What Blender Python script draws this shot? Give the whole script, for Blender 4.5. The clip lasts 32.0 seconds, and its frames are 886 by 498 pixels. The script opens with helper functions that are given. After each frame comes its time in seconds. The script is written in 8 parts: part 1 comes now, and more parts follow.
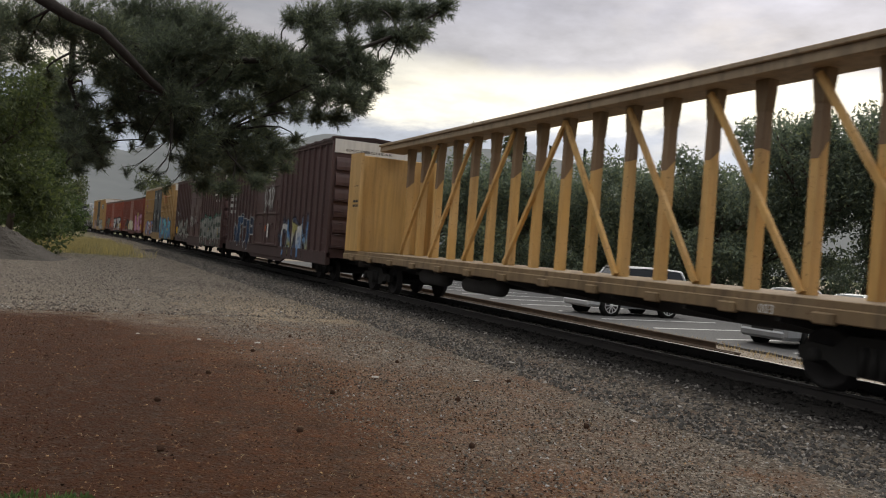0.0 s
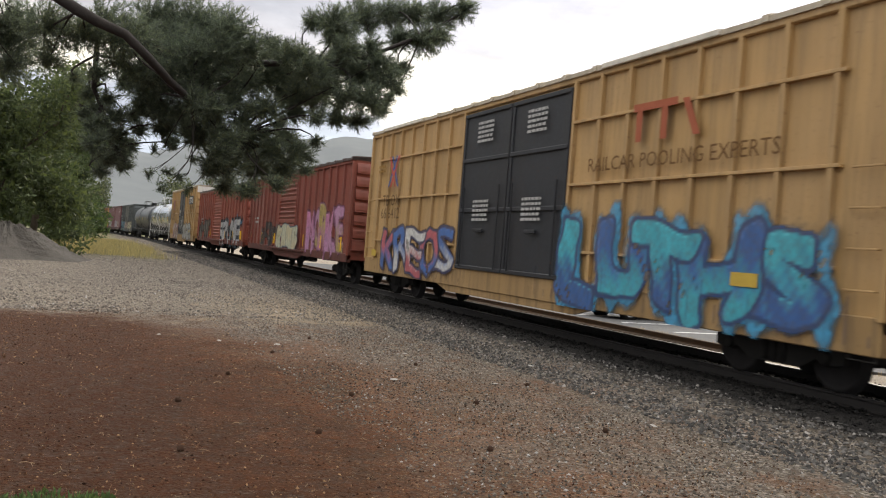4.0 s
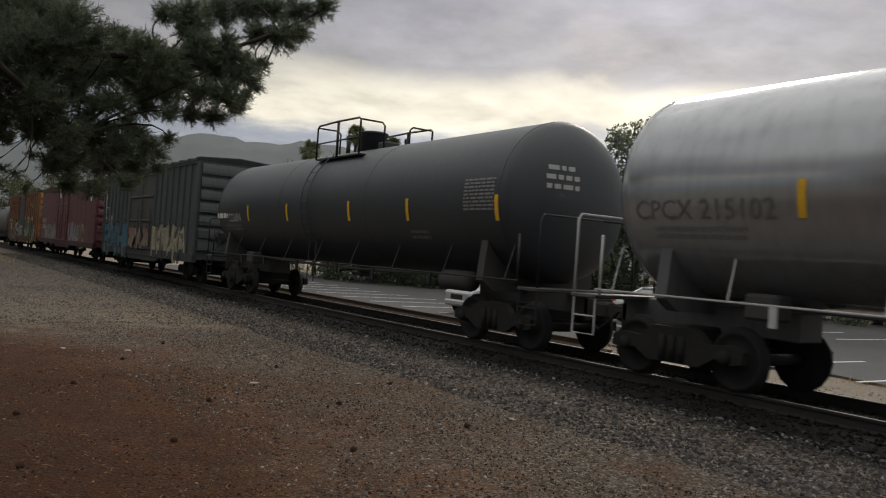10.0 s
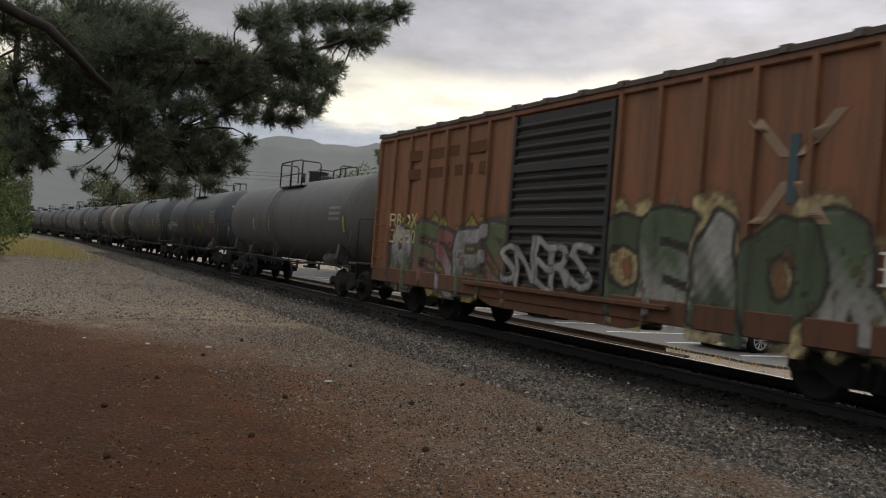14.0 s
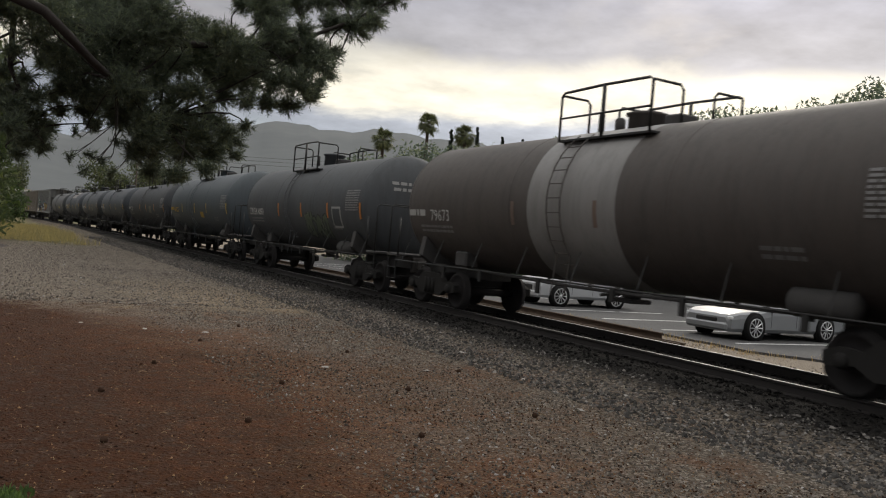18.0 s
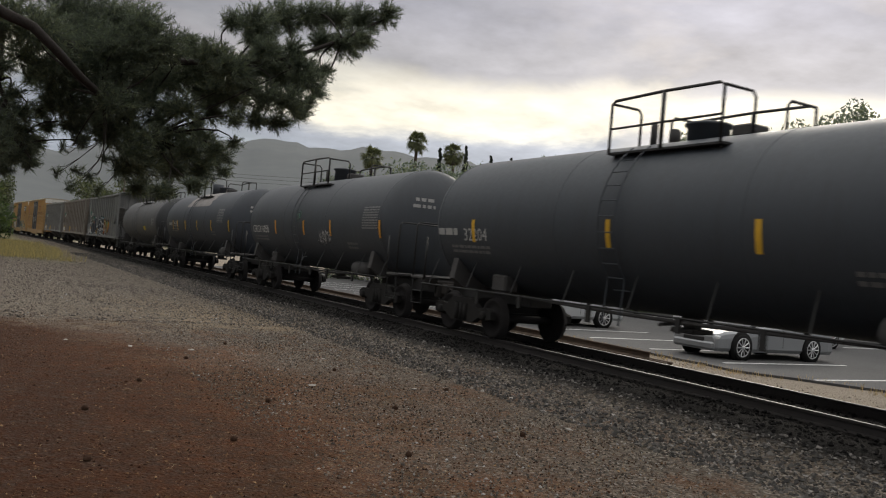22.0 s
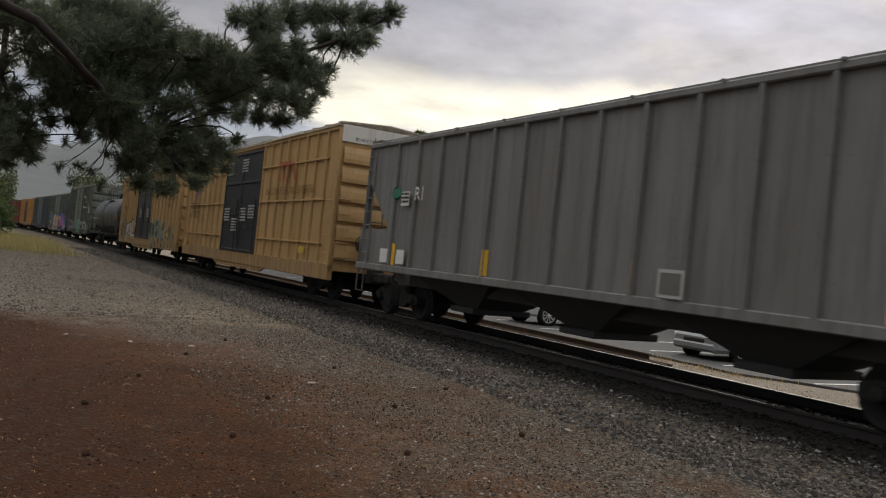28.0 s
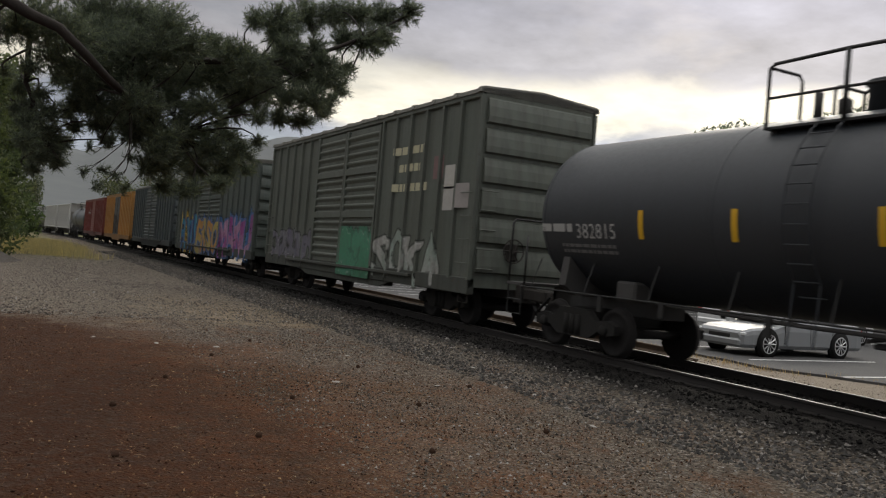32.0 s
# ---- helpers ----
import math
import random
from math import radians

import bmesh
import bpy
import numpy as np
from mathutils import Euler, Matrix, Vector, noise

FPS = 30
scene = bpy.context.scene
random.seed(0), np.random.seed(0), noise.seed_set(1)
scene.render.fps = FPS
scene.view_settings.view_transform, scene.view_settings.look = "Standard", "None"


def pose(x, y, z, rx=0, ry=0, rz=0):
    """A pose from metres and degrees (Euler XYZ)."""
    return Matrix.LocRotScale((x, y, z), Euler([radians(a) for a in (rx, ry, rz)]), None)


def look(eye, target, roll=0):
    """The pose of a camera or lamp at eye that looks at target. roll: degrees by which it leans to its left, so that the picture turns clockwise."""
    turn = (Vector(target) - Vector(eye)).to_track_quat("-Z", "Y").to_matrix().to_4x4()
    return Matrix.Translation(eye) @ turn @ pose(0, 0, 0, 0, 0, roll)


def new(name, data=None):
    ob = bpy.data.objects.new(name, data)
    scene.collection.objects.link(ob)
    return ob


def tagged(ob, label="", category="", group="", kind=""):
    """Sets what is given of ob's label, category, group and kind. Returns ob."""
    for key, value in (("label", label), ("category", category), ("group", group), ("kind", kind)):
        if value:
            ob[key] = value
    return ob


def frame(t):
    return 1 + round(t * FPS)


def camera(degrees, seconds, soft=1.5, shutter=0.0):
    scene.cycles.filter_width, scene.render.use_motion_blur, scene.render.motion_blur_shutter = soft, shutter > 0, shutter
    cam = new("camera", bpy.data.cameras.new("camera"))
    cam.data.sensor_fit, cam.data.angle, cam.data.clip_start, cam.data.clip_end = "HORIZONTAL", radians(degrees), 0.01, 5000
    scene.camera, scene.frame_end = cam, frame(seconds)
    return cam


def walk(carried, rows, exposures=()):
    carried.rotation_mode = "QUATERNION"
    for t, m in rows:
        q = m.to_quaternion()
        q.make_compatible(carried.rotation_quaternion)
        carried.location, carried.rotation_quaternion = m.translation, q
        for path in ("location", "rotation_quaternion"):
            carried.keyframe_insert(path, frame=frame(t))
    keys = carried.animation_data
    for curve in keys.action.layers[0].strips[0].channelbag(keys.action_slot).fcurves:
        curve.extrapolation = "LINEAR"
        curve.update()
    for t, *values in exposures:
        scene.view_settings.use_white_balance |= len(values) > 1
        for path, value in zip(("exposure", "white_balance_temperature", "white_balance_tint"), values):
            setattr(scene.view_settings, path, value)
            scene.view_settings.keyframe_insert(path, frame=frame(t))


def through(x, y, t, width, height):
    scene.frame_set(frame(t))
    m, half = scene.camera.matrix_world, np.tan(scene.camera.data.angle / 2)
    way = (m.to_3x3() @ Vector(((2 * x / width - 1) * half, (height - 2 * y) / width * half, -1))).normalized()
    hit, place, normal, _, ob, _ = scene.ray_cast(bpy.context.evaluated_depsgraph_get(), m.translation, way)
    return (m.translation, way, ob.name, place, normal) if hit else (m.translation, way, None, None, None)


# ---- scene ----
# camera: hand-held at one spot beside the line; turn, pitch and roll in degrees
cam = camera(56.9, 32.0, soft=1.15, shutter=0.12)
EYE = 1.5
ROWS = [
    (0.0, -25.535, 0.008, -4.272),
    (0.5, -25.193, -0.068, -4.535),
    (1.0, -24.165, 0.003, -4.738),
    (1.5, -23.942, -0.101, -4.998),
    (2.0, -24.301, -0.084, -4.91),
    (2.5, -24.609, -0.04, -4.745),
    (3.0, -24.884, -0.193, -4.858),
    (3.5, -23.953, 0.184, -4.492),
    (5.5, -26.087, -0.407, -4.428),
    (6.0, -26.633, -0.043, -4.093),
    (6.5, -27.462, 0.271, -3.808),
    (7.0, -28.084, 0.308, -3.741),
    (7.5, -28.652, 0.391, -3.775),
    (8.0, -29.206, 0.52, -3.659),
    (8.5, -28.862, 0.719, -3.377),
    (9.0, -28.386, 0.948, -3.352),
    (9.5, -28.921, 0.37, -3.799),
    (10.0, -33.878, 0.774, -4.011),
    (10.5, -37.145, 1.567, -3.648),
    (11.0, -36.503, 1.709, -3.829),
    (11.5, -33.86, 1.744, -4.759),
    (12.0, -31.323, 1.628, -4.959),
    (12.5, -29.703, 1.341, -4.652),
    (13.0, -28.985, 0.932, -4.622),
    (13.5, -28.63, 0.728, -4.531),
    (14.0, -28.75, 0.507, -4.478),
    (14.5, -28.829, -0.031, -4.599),
    (16.5, -28.762, -0.516, -4.571),
    (17.0, -28.545, -0.706, -4.597),
    (17.5, -28.768, -0.529, -4.797),
    (18.0, -28.953, -0.42, -4.772),
    (18.5, -29.123, -0.349, -4.697),
    (19.0, -29.297, -0.416, -4.779),
    (19.5, -29.233, -0.161, -5.071),
    (20.0, -28.951, 0.288, -5.195),
    (20.5, -29.164, 0.545, -5.184),
    (21.0, -29.476, 0.707, -5.194),
    (21.5, -29.802, 0.85, -5.145),
    (22.0, -29.78, 0.923, -5.057),
    (22.5, -29.281, 0.731, -4.946),
    (23.0, -28.994, 0.485, -5.189),
    (23.5, -29.335, 0.523, -5.288),
    (24.0, -29.626, 0.518, -5.341),
    (24.5, -29.622, 0.681, -5.26),
    (25.0, -28.979, 0.274, -5.571),
    (25.5, -29.195, 0.252, -5.664),
    (27.5, -30.04, 1.235, -5.78),
    (28.0, -29.71, 0.86, -5.747),
    (28.5, -28.507, 0.436, -5.431),
    (29.0, -27.628, 0.217, -5.212),
    (29.5, -27.455, 0.487, -4.926),
    (30.0, -26.085, 0.136, -4.477),
    (30.5, -25.206, -0.481, -4.477),
    (31.0, -26.344, -0.046, -4.726),
    (31.5, -27.481, 0.461, -4.759),
    (32.0, -28.179, 0.565, -4.837),
]
WARM = (6750, 10)
EXPOSURES = [(t, stops, *WARM) for t, stops in (
    (0.0, 0.25), (1.0, 0.22), (2.0, 0.98), (3.0, 1.15), (3.5, 1.15), (5.5, 0.85), (6.0, 0.76), (7.0, 0.44), (8.0, 0.36), (9.0, 0.15), (10.0, -0.2), (12.0, -0.1), (14.0, 0.15), (17.0, 0.05),
    (20.0, 0.08), (25.0, 0.0), (28.0, 0.08), (29.0, 0.53), (30.0, 0.78), (31.0, 0.82), (32.0, 0.08))]
walk(cam, [(t, pose(0, 0, EYE, 90 + pitch, roll, yaw)) for t, yaw, pitch, roll in ROWS], EXPOSURES)

# ---- light ----
SUN_AZ, SUN_EL = radians(50), radians(24)
SUN_DIR = Vector((math.sin(SUN_AZ) * math.cos(SUN_EL), math.cos(SUN_AZ) * math.cos(SUN_EL), math.sin(SUN_EL)))
sun_data = bpy.data.lights.new("sun", "SUN")
sun_data.energy, sun_data.angle, sun_data.color = 1.0, radians(14), (1.0, 0.94, 0.84)
sun = new("sun", sun_data)
sun.matrix_world = look(SUN_DIR * 60, (0, 0, 0))


class Tree:
    """Short-hand for a node tree."""

    def __init__(self, tree):
        self.tree = tree
        tree.nodes.clear()

    def node(self, kind, **values):
        n = self.tree.nodes.new(kind)
        for key, value in values.items():
            if key.startswith("i_"):
                n.inputs[int(key[2:])].default_value = value
        return n

    def link(self, a, b):
        self.tree.links.new(a, b)

    def put(self, socket, value):
        if hasattr(value, "links"):
            self.link(value, socket)
        else:
            socket.default_value = value

    def math(self, op, a, b=0.0, c=0.0, clamp=False):
        n = self.node("ShaderNodeMath")
        n.operation, n.use_clamp = op, clamp
        for s, v in zip(n.inputs, (a, b, c)):
            self.put(s, v)
        return n.outputs[0]

    def mix(self, f, a, b, blend="MIX"):
        n = self.node("ShaderNodeMix")
        n.data_type, n.blend_type = "RGBA", blend
        self.put(n.inputs[0], f)
        for s, v in ((n.inputs[6], a), (n.inputs[7], b)):
            self.put(s, (*v, 1.0) if isinstance(v, tuple) and len(v) == 3 else v)
        return n.outputs[2]

    def ramp(self, f, stops, ease="LINEAR"):
        n = self.node("ShaderNodeValToRGB")
        r = n.color_ramp
        r.interpolation = ease
        while len(r.elements) < len(stops):
            r.elements.new(0.5)
        for e, (p, c) in zip(r.elements, stops):
            e.position = p
            e.color = (*c, 1.0) if isinstance(c, tuple) else (c, c, c, 1.0)
        self.put(n.inputs[0], f)
        return n.outputs[0]

    def noise(self, vec, scale, detail=4.0, rough=0.55, stretch=None, distort=0.0):
        if stretch:
            m = self.node("ShaderNodeMapping")
            m.inputs[3].default_value = stretch
            self.link(vec, m.inputs[0])
            vec = m.outputs[0]
        n = self.node("ShaderNodeTexNoise")
        self.link(vec, n.inputs["Vector"])
        n.inputs["Scale"].default_value = scale
        n.inputs["Detail"].default_value = detail
        n.inputs["Roughness"].default_value = rough
        n.inputs["Distortion"].default_value = distort
        return n.outputs[0]

    def voronoi(self, vec, scale, feature="F1", out=0):
        n = self.node("ShaderNodeTexVoronoi")
        n.feature = feature
        self.link(vec, n.inputs["Vector"])
        n.inputs["Scale"].default_value = scale
        return n.outputs[out]


world = bpy.data.worlds.new("overcast_sky")
world.use_nodes = True
scene.world = world
W = Tree(world.node_tree)
coord = W.node("ShaderNodeTexCoord").outputs["Generated"]
sky = W.node("ShaderNodeTexSky")
sky.sky_type, sky.sun_disc = "NISHITA", False
sky.sun_elevation, sky.sun_rotation = SUN_EL, SUN_AZ
sep = W.node("ShaderNodeSeparateXYZ")
W.link(coord, sep.inputs[0])
up = W.math("MAXIMUM", sep.outputs[2], 0.0)
# cloud deck seen in perspective
flat = W.node("ShaderNodeCombineXYZ")
deck = W.math("ADD", up, 0.16)
W.link(W.math("DIVIDE", sep.outputs[0], deck), flat.inputs[0])
W.link(W.math("DIVIDE", sep.outputs[1], deck), flat.inputs[1])
cloud = W.noise(flat.outputs[0], 1.1, 6.0, 0.55, distort=0.6)
fine = W.noise(flat.outputs[0], 3.7, 5.0, 0.6)
wob = W.math("ADD", W.math("MULTIPLY", W.math("SUBTRACT", cloud, 0.5), 0.10), W.math("MULTIPLY", W.math("SUBTRACT", fine, 0.5), 0.022))
height = W.math("ADD", up, wob)
layer = W.ramp(height, [(0.0, (0.50, 0.53, 0.60)), (0.10, (0.31, 0.345, 0.41)), (0.152, (0.31, 0.335, 0.39)), (0.176, (0.64, 0.61, 0.52)), (0.200, (0.66, 0.63, 0.545)),
                        (0.240, (0.290, 0.288, 0.31)), (0.32, (0.258, 0.262, 0.305)), (0.38, (0.53, 0.52, 0.52)), (0.55, (0.9, 0.91, 0.93)), (1.0, (1.5, 1.5, 1.5))], "EASE")
dot = W.node("ShaderNodeVectorMath")
dot.operation = "DOT_PRODUCT"
W.link(coord, dot.inputs[0])
dot.inputs[1].default_value = SUN_DIR
near = W.math("MAXIMUM", dot.outputs["Value"], 0.0)
glow = W.math("MULTIPLY", W.math("POWER", near, 9.0), 0.9)
wide = W.math("MULTIPLY_ADD", W.math("POWER", W.math("MULTIPLY_ADD", dot.outputs["Value"], 0.5, 0.5), 1.6), 0.30, 0.85)
soft = W.math("MULTIPLY", W.math("MULTIPLY_ADD", fine, 0.9, 0.54), W.math("MULTIPLY_ADD", cloud, 1.25, 0.36))
gain = W.math("MULTIPLY", W.math("ADD", wide, glow), soft)
lit = W.mix(1.0, layer, gain, "MULTIPLY")
blue = W.mix(1.0, sky.outputs[0], (0.10, 0.10, 0.10), "MULTIPLY")
total = W.mix(W.ramp(cloud, [(0.36, 0.80), (0.52, 0.96)]), blue, lit)
bg = W.node("ShaderNodeBackground")
W.link(total, bg.inputs[0])
bg.inputs[1].default_value = 1.0
W.link(bg.outputs[0], W.node("ShaderNodeOutputWorld").inputs[0])


# ---- materials ----
MATS = {}


def material(name):
    m = bpy.data.materials.new(name)
    m.use_nodes = True
    t = Tree(m.node_tree)
    out = t.node("ShaderNodeOutputMaterial")
    b = t.node("ShaderNodeBsdfPrincipled")
    t.link(b.outputs[0], out.inputs[0])
    co = t.node("ShaderNodeTexCoord").outputs["Object"]
    return m, t, b, co


def bump(t, b, height, strength=0.3, distance=0.02):
    n = t.node("ShaderNodeBump")
    n.inputs["Strength"].default_value, n.inputs["Distance"].default_value = strength, distance
    t.link(height, n.inputs["Height"])
    t.link(n.outputs[0], b.inputs["Normal"])


def paint(color, rough=0.5, grime=0.5, rust=0.0, metal=0.0, fade=0.25):
    """Weathered paint on steel: fading, streaks of dirt, specks of rust."""
    key = ("paint", color, rough, grime, rust, metal, fade)
    if key in MATS:
        return MATS[key]
    m, t, b, co = material("weathered_paint")
    big = t.noise(co, 0.55, 4.0, 0.6)
    streak = t.noise(co, 1.0, 5.0, 0.65, stretch=(5.0, 5.0, 0.35))
    speck = t.noise(co, 14.0, 4.0, 0.7)
    pale = tuple(min(1.0, c * 0.85 + 0.11 * min(1.0, 0.08 + 3.5 * sum(color) / 3)) for c in color)
    c = t.mix(t.math("MULTIPLY", t.ramp(big, [(0.40, 0.0), (0.68, 1.0)]), fade), color, pale)
    dirt = tuple(c * 0.30 + 0.012 for c in color)
    c = t.mix(t.math("MULTIPLY", t.ramp(streak, [(0.46, 0.0), (0.72, 1.0)]), grime), c, dirt)
    if rust:
        spot = t.math("MULTIPLY", t.ramp(speck, [(0.60, 0.0), (0.70, 1.0)]), t.ramp(big, [(0.35, 0.0), (0.62, 1.0)]))
        c = t.mix(t.math("MULTIPLY", spot, rust), c, (0.075, 0.030, 0.016))
        wash = t.noise(co, 0.8, 5.0, 0.6, stretch=(1.6, 1.6, 0.16))
        c = t.mix(t.math("MULTIPLY", t.ramp(wash, [(0.44, 0.0), (0.62, 1.0)]), 0.5 * rust), c, tuple(0.45 * v + w * min(1.0, 0.15 + 5.0 * sum(color) / 3) for v, w in zip(color, (0.050, 0.030, 0.018))))
    t.link(c, b.inputs["Base Color"])
    t.link(t.math("MULTIPLY_ADD", speck, 0.25, rough - 0.1), b.inputs["Roughness"])
    b.inputs["Metallic"].default_value = metal
    bump(t, b, t.math("ADD", big, t.math("MULTIPLY", speck, 0.15)), 0.15, 0.02)
    MATS[key] = m
    return m


def plain(color, rough=0.6, metal=0.0, vary=0.2):
    key = ("plain", color, rough, metal, vary)
    if key in MATS:
        return MATS[key]
    m, t, b, co = material("plain")
    n = t.noise(co, 6.0, 4.0, 0.6)
    c = t.mix(n, tuple(v * (1 - vary) for v in color), tuple(min(1, v * (1 + vary)) for v in color))
    t.link(c, b.inputs["Base Color"])
    b.inputs["Roughness"].default_value, b.inputs["Metallic"].default_value = rough, metal
    b.inputs["Specular IOR Level"].default_value = 0.12 if rough >= 0.7 else 0.4
    MATS[key] = m
    return m


def foliage(color, vary=0.5, gloss=0.55, through=0.35):
    key = ("leaf", color, vary, through)
    if key in MATS:
        return MATS[key]
    m, t, b, co = material("foliage")
    geo = t.node("ShaderNodeNewGeometry")
    big = t.noise(co, 0.9, 3.0)
    f = t.math("ADD", t.math("MULTIPLY", geo.outputs["Random Per Island"], 0.6), t.math("MULTIPLY", big, 0.4))
    c = t.ramp(f, [(0.15, tuple(v * (1 - vary) for v in color)), (0.55, color), (0.9, (min(1, color[0] * (1 + vary) * 1.15), min(1, color[1] * (1 + vary)), color[2]))])
    t.link(c, b.inputs["Base Color"])
    b.inputs["Roughness"].default_value = gloss
    tr = t.node("ShaderNodeBsdfTranslucent")
    t.link(c, tr.inputs[0])
    mx = t.node("ShaderNodeMixShader")
    mx.inputs[0].default_value = through
    t.link(b.outputs[0], mx.inputs[1])
    t.link(tr.outputs[0], mx.inputs[2])
    out = [n for n in t.tree.nodes if n.type == "OUTPUT_MATERIAL"][0]
    t.link(mx.outputs[0], out.inputs[0])
    MATS[key] = m
    return m


def spray():
    """Sprayed paint: colour and cover from the sheet's own paint layer."""
    if "spray" in MATS:
        return MATS["spray"]
    m, t, b, co = material("spray_paint")
    a = t.node("ShaderNodeVertexColor")
    a.layer_name = "paint"
    dust = t.noise(co, 9.0, 4.0, 0.65)
    c = t.mix(t.math("MULTIPLY", t.ramp(dust, [(0.42, 0.0), (0.75, 1.0)]), 0.5), a.outputs[0], (0.085, 0.074, 0.066))
    t.link(c, b.inputs["Base Color"])
    b.inputs["Roughness"].default_value = 0.55
    clear = t.node("ShaderNodeBsdfTransparent")
    mx = t.node("ShaderNodeMixShader")
    t.link(t.math("MULTIPLY", a.outputs[1], 0.92), mx.inputs[0])
    t.link(clear.outputs[0], mx.inputs[1])
    t.link(b.outputs[0], mx.inputs[2])
    out = [n for n in t.tree.nodes if n.type == "OUTPUT_MATERIAL"][0]
    t.link(mx.outputs[0], out.inputs[0])
    MATS["spray"] = m
    return m


# ---- mesh helpers ----
class G:
    """Collects verts and faces for one mesh."""

    def __init__(self):
        self.v, self.f, self.m, self.smooth = [], [], [], []

    def add(self, verts, faces, mat=0, smooth=False):
        o = len(self.v)
        self.v += [tuple(p) for p in verts]
        self.f += [tuple(i + o for i in f) for f in faces]
        self.m += [mat] * len(faces)
        self.smooth += [smooth] * len(faces)
        return self

    def box(self, x0, x1, y0, y1, z0, z1, mat=0, c=0.0):
        """A box with its edges cut off by c."""
        if c <= 0:
            v = [(x, y, z) for x in (x0, x1) for y in (y0, y1) for z in (z0, z1)]
            return self.add(v, [(0, 1, 3, 2), (4, 6, 7, 5), (0, 4, 5, 1), (2, 3, 7, 6), (0, 2, 6, 4), (1, 5, 7, 3)], mat)
        c = min(c, (x1 - x0) * 0.45, (y1 - y0) * 0.45, (z1 - z0) * 0.45)
        v, idx = [], {}
        for i, (x, sx) in enumerate(((x0, 1), (x1, -1))):
            for j, (y, sy) in enumerate(((y0, 1), (y1, -1))):
                for k, (z, sz) in enumerate(((z0, 1), (z1, -1))):
                    for a in range(3):
                        idx[i, j, k, a] = len(v)
                        v.append((x + (0 if a == 0 else c * sx), y + (0 if a == 1 else c * sy), z + (0 if a == 2 else c * sz)))
        f = []
        for i in (0, 1):
            q = [idx[i, 0, 0, 0], idx[i, 1, 0, 0], idx[i, 1, 1, 0], idx[i, 0, 1, 0]]
            f.append(q if i else q[::-1])
            q = [idx[0, i, 0, 1], idx[1, i, 0, 1], idx[1, i, 1, 1], idx[0, i, 1, 1]]
            f.append(q[::-1] if i else q)
            q = [idx[0, 0, i, 2], idx[1, 0, i, 2], idx[1, 1, i, 2], idx[0, 1, i, 2]]
            f.append(q if i else q[::-1])
        for a in (0, 1):
            for b2 in (0, 1):
                f.append([idx[a, b2, 0, 0], idx[a, b2, 1, 0], idx[a, b2, 1, 1], idx[a, b2, 0, 1]])
                f.append([idx[a, 0, b2, 0], idx[a, 1, b2, 0], idx[a, 1, b2, 2], idx[a, 0, b2, 2]])
                f.append([idx[0, a, b2, 1], idx[1, a, b2, 1], idx[1, a, b2, 2], idx[0, a, b2, 2]])
                for d in (0, 1):
                    f.append([idx[a, b2, d, 0], idx[a, b2, d, 1], idx[a, b2, d, 2]])
        return self.add(v, f, mat)

    def tube(self, pts, r, seg=6, mat=0, closed=False, taper=1.0):
        """A round bar along a line of points."""
        pts = [Vector(p) for p in pts]
        rings, side = [], None
        n = len(pts)
        for i, p in enumerate(pts):
            d = (pts[min(i + 1, n - 1)] - pts[max(i - 1, 0)]).normalized()
            if side is None or abs(side.dot(d)) > 0.95:
                side = d.cross(Vector((0, 0, 1)) if abs(d.z) < 0.9 else Vector((1, 0, 0))).normalized()
            side = (side - d * side.dot(d)).normalized()
            up2 = d.cross(side)
            rr = r * (1 + (taper - 1) * i / max(1, n - 1))
            rings.append([p + (side * math.cos(2 * math.pi * k / seg) + up2 * math.sin(2 * math.pi * k / seg)) * rr for k in range(seg)])
        v = [q for ring in rings for q in ring]
        f = [(i * seg + k, i * seg + (k + 1) % seg, (i + 1) * seg + (k + 1) % seg, (i + 1) * seg + k) for i in range(n - 1) for k in range(seg)]
        f += [tuple(range(seg))[::-1], tuple((n - 1) * seg + k for k in range(seg))]
        return self.add(v, f, mat, seg > 5)

    def lathe(self, profile, axis="y", center=(0, 0, 0), seg=24, mat=0, smooth=True):
        """Turns (along, radius) pairs about an axis."""
        v = []
        for a, r in profile:
            for k in range(seg):
                c, s = r * math.cos(2 * math.pi * k / seg), r * math.sin(2 * math.pi * k / seg)
                p = {"x": (a, c, s), "y": (c, a, s), "z": (c, s, a)}[axis]
                v.append((p[0] + center[0], p[1] + center[1], p[2] + center[2]))
        n = len(profile)
        f = [(i * seg + k, i * seg + (k + 1) % seg, (i + 1) * seg + (k + 1) % seg, (i + 1) * seg + k) for i in range(n - 1) for k in range(seg)]
        f += [tuple(range(seg))[::-1], tuple((n - 1) * seg + k for k in range(seg))]
        return self.add(v, f, mat, smooth)

    def prism(self, poly, a0, a1, axis="x", mat=0):
        """A flat outline pushed along an axis."""
        n = len(poly)
        put = {"x": lambda a, p: (a, p[0], p[1]), "y": lambda a, p: (p[0], a, p[1]), "z": lambda a, p: (p[0], p[1], a)}[axis]
        v = [put(a0, p) for p in poly] + [put(a1, p) for p in poly]
        f = [tuple(range(n))[::-1], tuple(range(n, 2 * n))] + [(i, (i + 1) % n, n + (i + 1) % n, n + i) for i in range(n)]
        return self.add(v, f, mat)

    def mesh(self, name, mats):
        me = bpy.data.meshes.new(name)
        me.from_pydata(self.v, [], self.f)
        for m in mats:
            me.materials.append(m)
        me.polygons.foreach_set("material_index", self.m)
        me.polygons.foreach_set("use_smooth", self.smooth)
        me.update()
        return me


